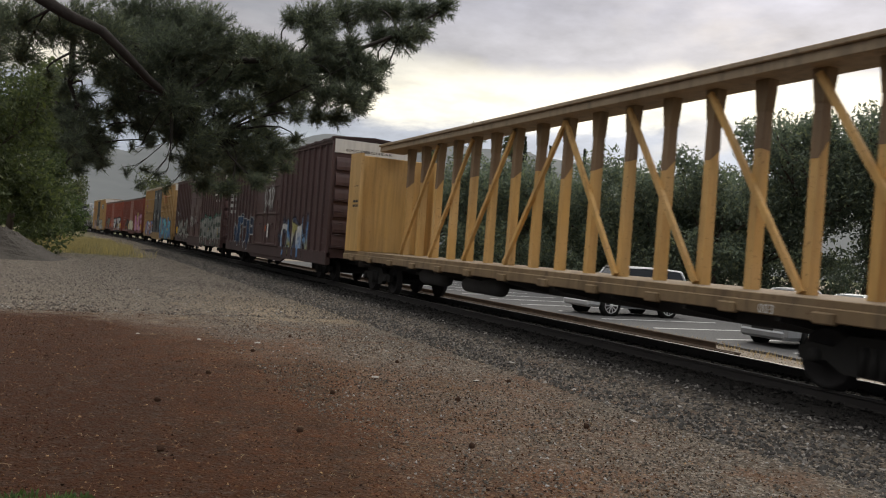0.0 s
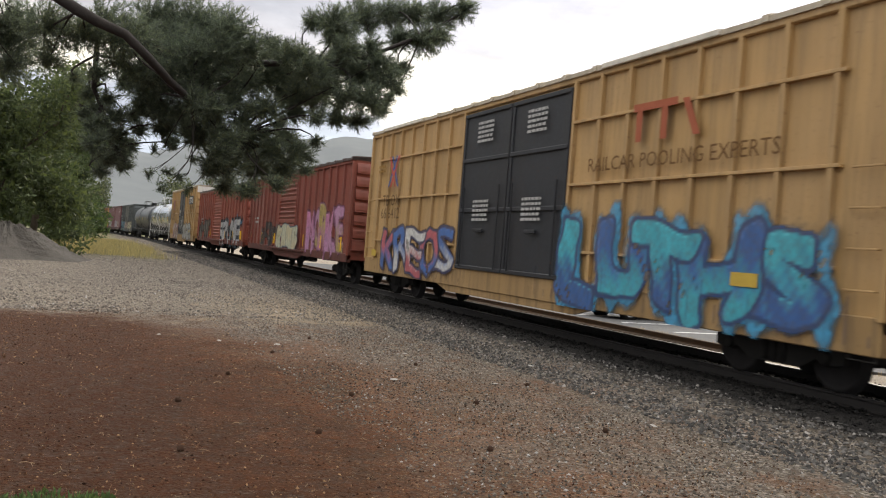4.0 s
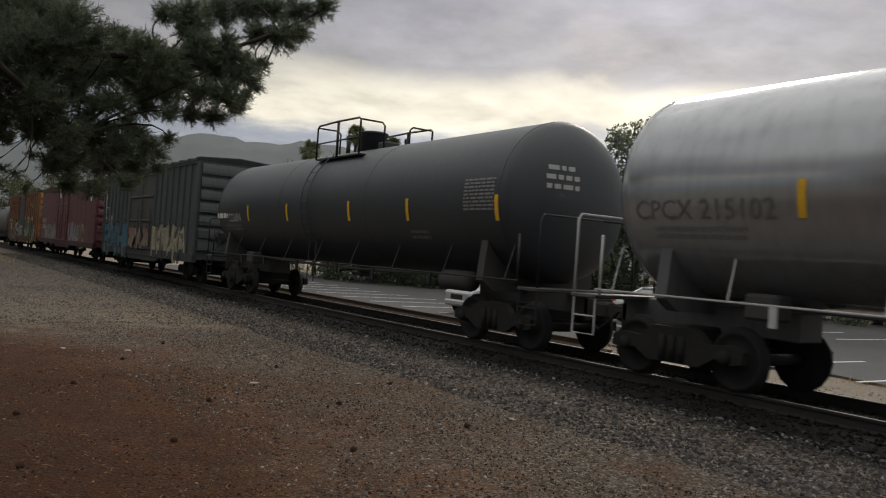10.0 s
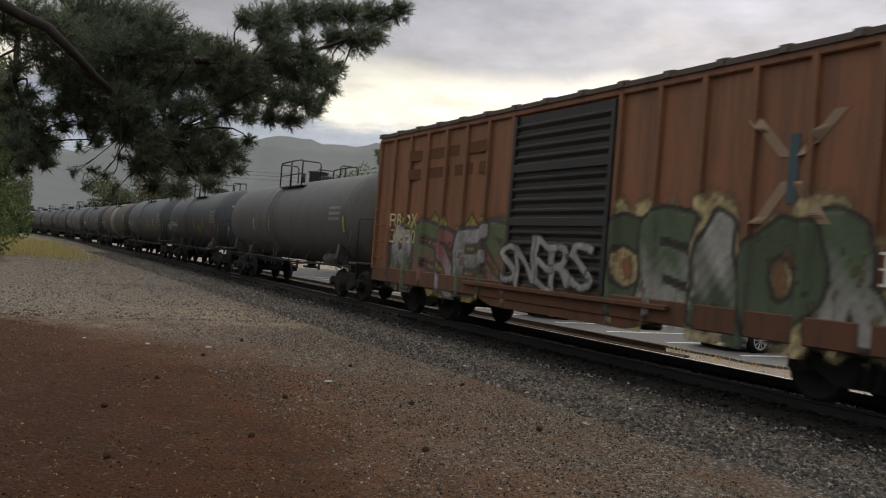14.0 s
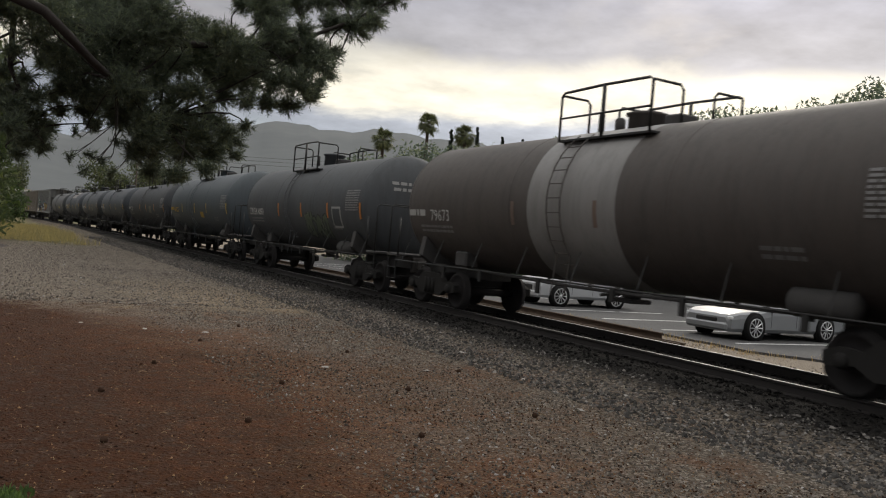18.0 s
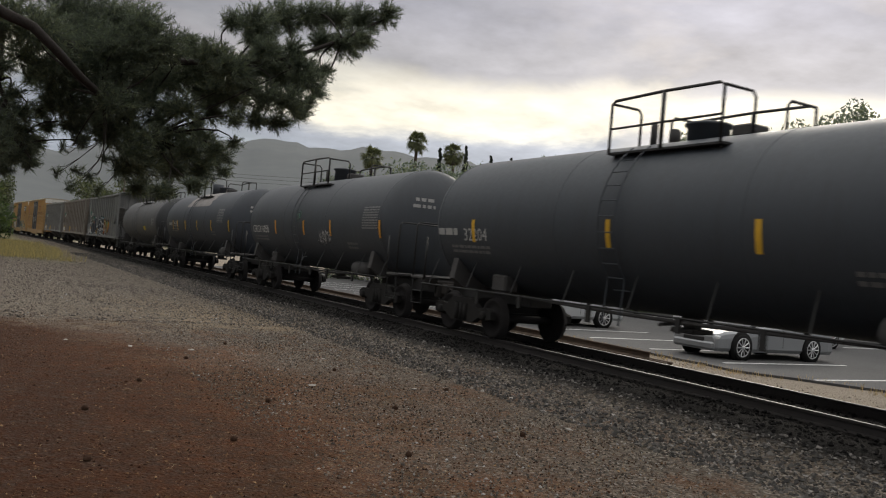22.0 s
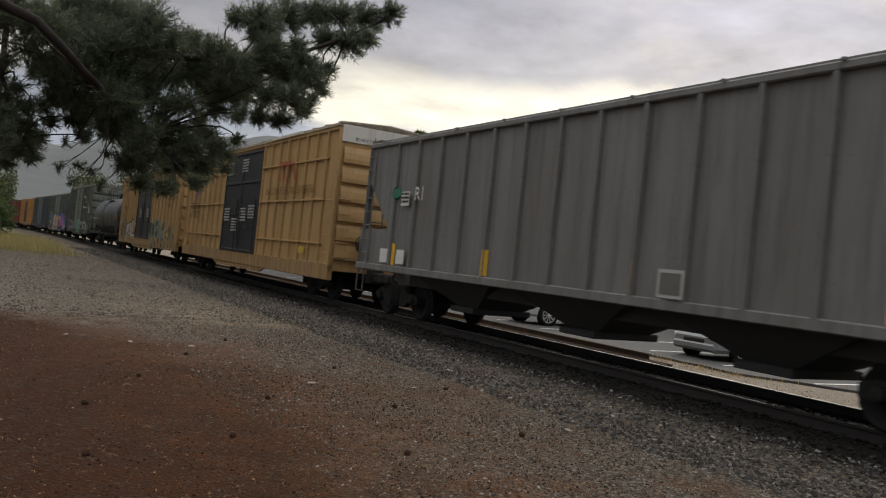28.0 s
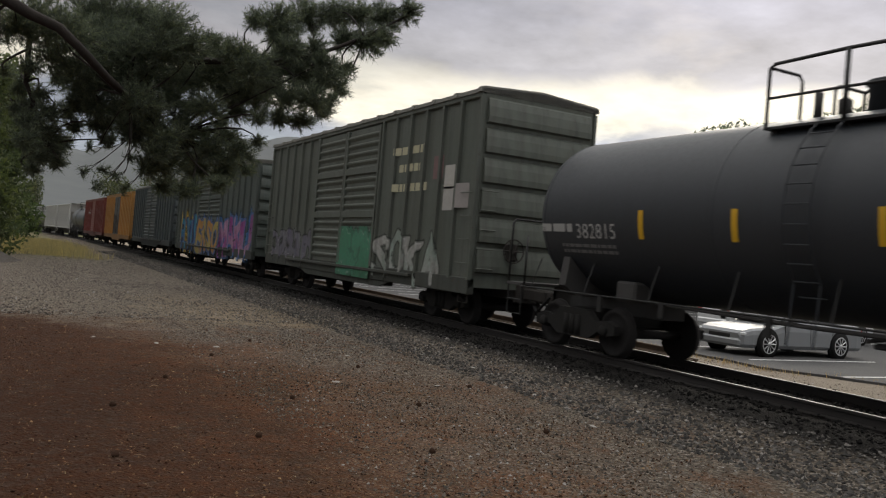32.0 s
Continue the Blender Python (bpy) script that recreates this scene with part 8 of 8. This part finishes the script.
specs = {
    12: ("dusty dark grey tank car", (0.081, 0.082, 0.084), (3.0, 1.0), (0.40, 0.32, 0.06), "", ""),
    13: ("black tank car with orange stripes", DARK, (3.4, 1.2, -1.0, -3.0), (0.50, 0.20, 0.03), "CRGX", "6064"),
    14: ("grey-black tank car with bright yellow stripes", (0.054, 0.066, 0.076), (3.82, 0.77, -1.93, -4.01), (0.62, 0.36, 0.02), "", "24702"),
    15: ("rust-brown tank car with a pale grey middle band", (0.062, 0.053, 0.048), (2.0, -0.5), (0.14, 0.10, 0.08), "", "79673"),
    16: ("dull brown-black tank car with faint green graffiti", (0.054, 0.060, 0.066), (1.68, -0.74, -3.17), (0.45, 0.16, 0.03), "CRGX", "6061"),
    17: ("grey-black tank car with yellow stripes and a yellow plate", (0.052, 0.066, 0.076), (3.16, 0.16, -2.37), (0.50, 0.33, 0.05), "", "640523"),
    18: ("sooty grey-black tank car with orange stripes", (0.043, 0.048, 0.055), (1.8, -0.63, -3.61), (0.50, 0.22, 0.03), "", "22208"),
    19: ("black tank car with yellow stripes", (0.038, 0.046, 0.056), (4.75, 0.6, -2.36), (0.62, 0.36, 0.03), "", "32204"),
    20: ("worn black tank car with orange stripes and white scribble", (0.044, 0.051, 0.060), (2.7, -0.08, -2.31), (0.58, 0.26, 0.03), "CRGX", "6050"),
    21: ("black tank car with a worn pale patch and yellow stripes", (0.038, 0.045, 0.056), (4.55, 3.44, 1.72, -0.77, -3.4), (0.66, 0.38, 0.02), "", "19295"),
    22: ("dusty grey tank car with a yellow plate", (0.090, 0.092, 0.095), (), (0.28, 0.17, 0.04), "", ""),
}
for i, (label, color, stripes, sc, marks, num) in specs.items():
    h, mid = tank_slot(i)
    band = ((0.20, 0.195, 0.19), -1.0, 1.5) if i == 15 else None
    worn = 0.55 if i in (12, 15, 16, 18, 22) else 0.30
    car, surf = tankcar("tank_car", label, h, color, rough=0.66 if worn > 0.5 else 0.55, weather=worn, rust=0.35 if worn > 0.5 else 0.1, band=band, stripes=[y for y in stripes if abs(y) < h - 1.3] + ([-h + 1.15] if i != 22 else []), stripe_color=sc, rad=1.55 if i in (14, 17) else 1.47, zc=2.43 if i in (14, 17) else 2.42, bonnet=i == 21, plat={16: 0.35, 17: 0.25, 20: 0.42}.get(i, 0.0), hoist=0.08 if i == 14 else -0.08 if i == 20 else 0.0, dome=0.20 if i % 2 else 0.30, fade=0.10 if worn < 0.5 else 0.3)
    if num:
        tank_writing(car, surf, 6.61 if i == 21 else h, 2.60 if i == 21 else 2.46, marks, num, 10 * i, plain((0.50, 0.30, 0.03), 0.6) if i == 17 else WHITE if marks else plain((0.42, 0.42, 0.41), 0.6), plate=i in (13, 14))
        if not marks:
            bars(car, 1, 0.80, 0.26, 5.13 if i == 21 else h - 1.55, 2.20 if i == 21 else 2.12, surf, plain((0.50, 0.30, 0.03), 0.6) if i == 17 else GREYW, seed=i, word=0.20)
    else:
        bars(car, 3, 0.9, 0.5, -h + 1.9, 2.5 if i == 12 else 2.36, surf, plain((0.20, 0.20, 0.20) if i == 12 else (0.08, 0.08, 0.08), 0.6), seed=i, lift=0.018)
    if i == 12:
        patch(car, "notice", -0.6, 2.2, 0.30, 0.16, surf, plain((0.10, 0.09, 0.06), 0.6), "small dull notice plate", 0.012)
    if i == 22:
        # leading end of this tank in a much darker colour
        end = h - 0.55
        prof = [(-end - 0.006, 0.02)] + [(-end - 0.006 + 0.62 * (1 - math.cos(k * math.pi / 16)), 1.478 * math.sin(k * math.pi / 16)) for k in range(1, 9)] + [(-5.62, 1.478), (-5.60, 1.46)]
        part("dark_end", G().lathe(prof, "y", (0, 0, 2.42), 48), paint((0.034, 0.037, 0.041), 0.6, 0.4, 0.1, fade=0.2), car, "near-black end of the tank")
        patch(car, "notice", -2.26, 1.97, 0.66, 0.25, surf, plain((0.46, 0.34, 0.03), 0.6), "bright yellow notice plate", 0.012)
        patch(car, "notice", -4.95, 2.36, 0.80, 0.42, surf, plain((0.17, 0.17, 0.17), 0.6), "pale grey blank plate", 0.012)
        patch(car, "repaint_panel", -4.7, 1.25, 0.42, 0.36, surf, plain((0.15, 0.145, 0.14), 0.7), "pale grey repainted patch", 0.012, 0.12)
    if i not in (12, 22):
        head_marks(car, h, 1.47, 2.42, 2, -0.8, -0.2, 3.0, plain((0.30, 0.30, 0.29), 0.6), 7 * i)
    if i == 16:
        graffiti(car, -3.05, -0.8, 1.35, 2.12, surf, [(0.07, 0.10, 0.06)], (0.035, 0.045, 0.03), None, 161, 5, 0.8, "faint green sprayed letters")
        patch(car, "notice_frame", -3.9, 2.0, 0.72, 0.62, surf, plain((0.30, 0.30, 0.29), 0.6), "pale empty placard frame", 0.012)
        patch(car, "notice_back", -3.9, 2.0, 0.60, 0.50, surf, plain(DARK, 0.6), "dark inside of a placard frame", 0.018)
    if i == 20:
        graffiti(car, -2.3, -1.2, 1.70, 2.20, surf, [(0.45, 0.45, 0.45)], (0.25, 0.25, 0.25), None, 201, 3, 0.05, "thin white sprayed scribble")
        graffiti(car, 0.15, 0.75, 2.35, 2.8, surf, [(0.10, 0.25, 0.18)], (0.08, 0.18, 0.14), None, 202, 2, 0.1, "thin green sprayed scribble")
    if i == 18:
        patch(car, "notice", -2.14, 2.09, 0.80, 0.45, surf, plain((0.115, 0.118, 0.085), 0.6), "dull olive blank plate", 0.012)
    if i == 17:
        patch(car, "notice", -1.36, 1.90, 0.66, 0.27, surf, plain((0.34, 0.22, 0.035), 0.6), "bright yellow notice plate", 0.012)
    if i == 13:
        patch(car, "notice", h - 1.05, 1.95, 0.55, 0.34, surf, plain((0.25, 0.25, 0.25), 0.6), "pale blank plate", 0.012)
    if i == 21:
        g = G()
        for s in (-1, 1):
            for k in range(12):
                a0, a1 = radians(28 + 5 * k), radians(28 + 5 * (k + 1))
                w0, w1 = 2.2 + 0.12 * math.sin(k * 2.3), 2.2 + 0.12 * math.sin((k + 1) * 2.3)
                rr = 1.478
                g.add([(-rr * math.cos(a0) * 1, -w0, 2.42 + rr * math.sin(a0)), (-rr * math.cos(a0), w0, 2.42 + rr * math.sin(a0)), (-rr * math.cos(a1), w1, 2.42 + rr * math.sin(a1)), (-rr * math.cos(a1), -w1, 2.42 + rr * math.sin(a1))], [(0, 1, 2, 3)])
            break
        part("worn_patch", g, paint((0.25, 0.23, 0.22), 0.6, 0.7, 0.4), car, "pale worn patch below the manway")
    enrol(car, mid)

GREYH = (0.165, 0.168, 0.165)
for i, label, rust in ((23, "grey ribbed covered hopper car with rainbow graffiti", 0.2), (24, "dirty grey covered hopper car streaked with rust", 0.9), (25, "grey ribbed covered hopper car with brown stains", 0.85)):
    h, mid = slot(i)
    h += 0.30
    car, surf = hopper("hopper_car", label, h, 4.36, GREYH if i != 24 else (0.185, 0.160, 0.138), 0.7 if i != 24 else 0.8, rust)
    if i == 23:
        graffiti(car, -2.0, 6.0, 1.22, 2.55, surf, [(0.018, 0.020, 0.030), (0.025, 0.035, 0.06)], (0.50, 0.52, 0.52), (0.02, 0.12, 0.16), 231, 5, 0.9, "white letters on a cloud of green, yellow and red spray", text="XIVRE", edge=0.7)
        graffiti(car, -4.2, -1.9, 1.22, 2.5, surf, [(0.50, 0.32, 0.03), (0.40, 0.06, 0.03), (0.02, 0.20, 0.13)], (0.06, 0.02, 0.02), (0.30, 0.10, 0.03), 232, 4, 1.0, "yellow, red and green sprayed shapes")
        graffiti(car, 3.6, 5.2, 2.1, 2.75, surf, [(0.04, 0.22, 0.16), (0.40, 0.10, 0.04)], (0.05, 0.14, 0.14), None, 233, 3, 1.0, "orange and teal sprayed shapes")
    for k in range(4):
        patch(car, "reflector", -h + 2.4 + (2 * h - 4.8) * k / 3, 1.55, 0.13, 0.52, surf, YELLOW, "yellow reflector stripe", 0.012)
    for y, z in ((h - 2.0, 1.5), (h - 2.9, 1.5), (h - 2.9, 2.9)):
        patch(car, "notice", y, z, 0.42, 0.34, wrap_flat(1.58), WHITE, "white stencilled notice", 0.008)
    bars(car, 3, 0.36, 0.28, h - 2.9, 2.9, wrap_flat(1.586), IRON, seed=i, word=0.1, lift=0.012)
    number(car, "", "R1", h - 3.6, 2.85, wrap_flat(1.58), WHITE, 0.34)
    patch(car, "notice_frame", -3.0, 1.50, 0.52, 0.42, wrap_flat(1.58), plain((0.42, 0.42, 0.40), 0.6), "pale empty placard frame", 0.008)
    patch(car, "notice_back", -3.0, 1.50, 0.42, 0.32, wrap_flat(1.58), plain((0.13, 0.13, 0.12), 0.6), "dark inside of a placard frame", 0.014)
    g = G().add(on_side(surf, [(-h + 2.35 + 0.16 * math.cos(k * math.pi / 8), 3.05 + 0.16 * math.sin(k * math.pi / 8)) for k in range(16)], 0.02), [tuple(range(16))])
    part("emblem", g, plain((0.02, 0.14, 0.09), 0.6), car, "plain green disc")
    enrol(car, mid)

car, surf, h = yellow_boxcar(26, "grid", "tall yellow boxcar with black double doors and horizontal side rails", True, 261, ((1.7, 4.35), (-0.4, 4.4), (1.7, 2.5), (-0.6, 2.5), (-1.7, 2.6), (0.5, 2.1)))
car, surf, h = yellow_boxcar(27, "posts", "tall yellow ribbed boxcar with black doors and grey-green graffiti", False, 271, ((1.3, 4.4), (-1.2, 4.4), (1.2, 2.6), (-1.2, 2.6)))
graffiti(car, -6.2, -2.2, 0.62, 2.22, surf, [(0.085, 0.11, 0.080), (0.12, 0.155, 0.12)], (0.36, 0.40, 0.35), None, 272, 4, 1.1, "grey-green sprayed letters", text="PERK", edge=0.6)
graffiti(car, 3.15, 6.6, 0.74, 2.12, surf, [(0.52, 0.50, 0.46), (0.46, 0.40, 0.34)], (0.10, 0.07, 0.04), None, 273, 3, 1.5, "off-white sprayed letters", text="OWU", edge=0.9)

graffiti(car, 6.7, 9.2, 0.72, 2.3, surf, [(0.26, 0.22, 0.15), (0.20, 0.18, 0.13)], (0.10, 0.085, 0.05), None, 275, 4, 0.4, "faded brown and grey sprayed tag", text="VIMA", edge=0.6)
graffiti(car, -8.9, -6.2, 0.75, 2.05, surf, [(0.30, 0.24, 0.14), (0.22, 0.20, 0.14)], (0.12, 0.10, 0.06), None, 274, 3, 0.3, "thin grey sprayed tag", text="MWA", edge=0.5)

h, mid = tank_slot(28)
car, surf = tankcar("tank_car", "black tank car with yellow stripes", h, (0.026, 0.030, 0.036), fade=0.05, rough=0.5, weather=0.3, rust=0.05, stripes=(3.53, 1.62, -0.57, -2.8, -5.0, -h + 1.15), stripe_color=(0.62, 0.36, 0.02), rad=1.47, zc=2.5, plat=0.35)
tank_writing(car, surf, h, 2.5, "", "382815", 281)
bars(car, 1, 0.9, 0.26, h - 1.55, 2.16, surf, GREYW, seed=282, word=0.22)
enrol(car, mid)


def green_boxcar(i, label, seed, color=(0.085, 0.098, 0.082)):
    h, mid = slot(i, 2.0)
    car, surf = boxcar("boxcar", label, h, 5.18 if i == 29 else 4.75, color, doors="double", door_wide=5.0, posts=6, low=0.74, weather=0.6, rust=0.5, fade=0.5, end_color=tuple(c * 1.15 for c in color), roof_color=(0.20, 0.20, 0.18))
    enrol(car, mid)
    return car, surf, h


car, surf, h = green_boxcar(29, "grey-green ribbed boxcar with two louvred doors and old lettering blocks", 291)
pale = plain((0.42, 0.40, 0.28), 0.75)
for k, (n, z) in enumerate(((6, 4.05), (4, 3.60), (7, 3.10))):
    bars(car, 1, 0.30 * n, 0.36, -4.3, z, surf, pale, "worn cream lettering blocks", 292 + k, 0.24)
for y, z, c in ((-5.9, 3.6, (0.20, 0.13, 0.13)), (-6.5, 3.35, (0.42, 0.41, 0.38)), (-6.5, 2.85, (0.38, 0.37, 0.35)), (-7.2, 2.9, (0.30, 0.28, 0.27))):
    patch(car, "emblem", y, z, 0.50, 0.55, surf, plain(c, 0.75), "worn emblem block", 0.010)
graffiti(car, -6.3, -2.6, 0.70, 2.08, surf, [(0.38, 0.38, 0.36), (0.28, 0.34, 0.30)], (0.06, 0.07, 0.06), None, 293, 4, 0.8, "grey sprayed letters", text="SOKA", edge=0.5)
graffiti(car, -2.35, 0.0, 0.80, 2.1, wrap_flat(1.585), [(0.04, 0.20, 0.11), (0.06, 0.24, 0.15)], (0.03, 0.13, 0.08), (0.03, 0.16, 0.09), 294, 2, 1.2, "green sprayed block on the door")
graffiti(car, 2.9, 7.2, 0.76, 2.1, surf, [(0.13, 0.12, 0.17), (0.18, 0.18, 0.20)], (0.05, 0.05, 0.06), None, 295, 5, 0.6, "dull violet sprayed letters")

car, surf, h = green_boxcar(30, "dark green boxcar covered with pink, blue and orange graffiti", 301, (0.065, 0.082, 0.074))
graffiti(car, -7.9, -2.6, 0.66, 2.6, surf, [(0.45, 0.25, 0.38), (0.28, 0.06, 0.24)], (0.05, 0.12, 0.28), (0.04, 0.14, 0.30), 302, 4, 1.0, "pink sprayed letters on blue", text="MAKU")
graffiti(car, -2.4, 2.4, 0.70, 2.5, wrap_flat(1.585), [(0.48, 0.22, 0.03), (0.44, 0.34, 0.08)], (0.05, 0.10, 0.24), (0.06, 0.12, 0.26), 303, 4, 1.0, "orange sprayed letters across the doors", text="ERSO")
graffiti(car, 2.6, 6.9, 0.66, 2.6, surf, [(0.04, 0.24, 0.38), (0.05, 0.14, 0.34)], (0.03, 0.05, 0.14), (0.42, 0.28, 0.05), 304, 5, 1.0, "blue sprayed letters", text="BLUKE")
car, surf, h = green_boxcar(31, "dark blue-green louvred-door boxcar", 311, (0.050, 0.066, 0.072))
h, mid = slot(32, 2.0)
car, surf = boxcar("boxcar", "orange boxcar with a black door", h, 4.6, (0.42, 0.20, 0.045), doors="plug", door_color=(0.03, 0.03, 0.032), door_wide=3.2, posts=7, low=0.75, weather=0.6, rust=0.5)
enrol(car, mid)
h, mid = slot(33, 2.0)
car, surf = boxcar("boxcar", "dark red boxcar with a ribbed door", h, 4.5, (0.16, 0.030, 0.024), doors="slide", posts=7, low=0.78)
bars(car, 2, 2.0, 0.7, 4.0, 3.2, surf, GREYW, seed=331, word=0.5)
enrol(car, mid)
h, mid = tank_slot(34)
car, surf = tankcar("tank_car", "far black tank car", h, DARK)
enrol(car, mid)
for i in range(35, 40):
    h, mid = slot(i, 1.4)
    if i % 3 == 1:
        car, surf = tankcar("tank_car", "far grey tank car", h + 0.4, (0.10, 0.10, 0.10))
    else:
        car, surf = hopper("hopper_car", "far pale grey covered hopper car", h + 0.3, 4.36, (0.42, 0.42, 0.41), 0.4, 0.2)
    enrol(car, mid)


# ---- what moves ----
def travelled(t):
    """Metres that the train has gone by t seconds."""
    return 15.7093 * t + 0.0069409 * t * t


def motions():
    for car, middle in TRAIN:
        rows = []
        for k in range(33):
            x, y, a = on_line(middle - travelled(k))
            rows.append((float(k), pose(x, y, 0, 0, 0, a)))
        walk(car, rows)


motions()
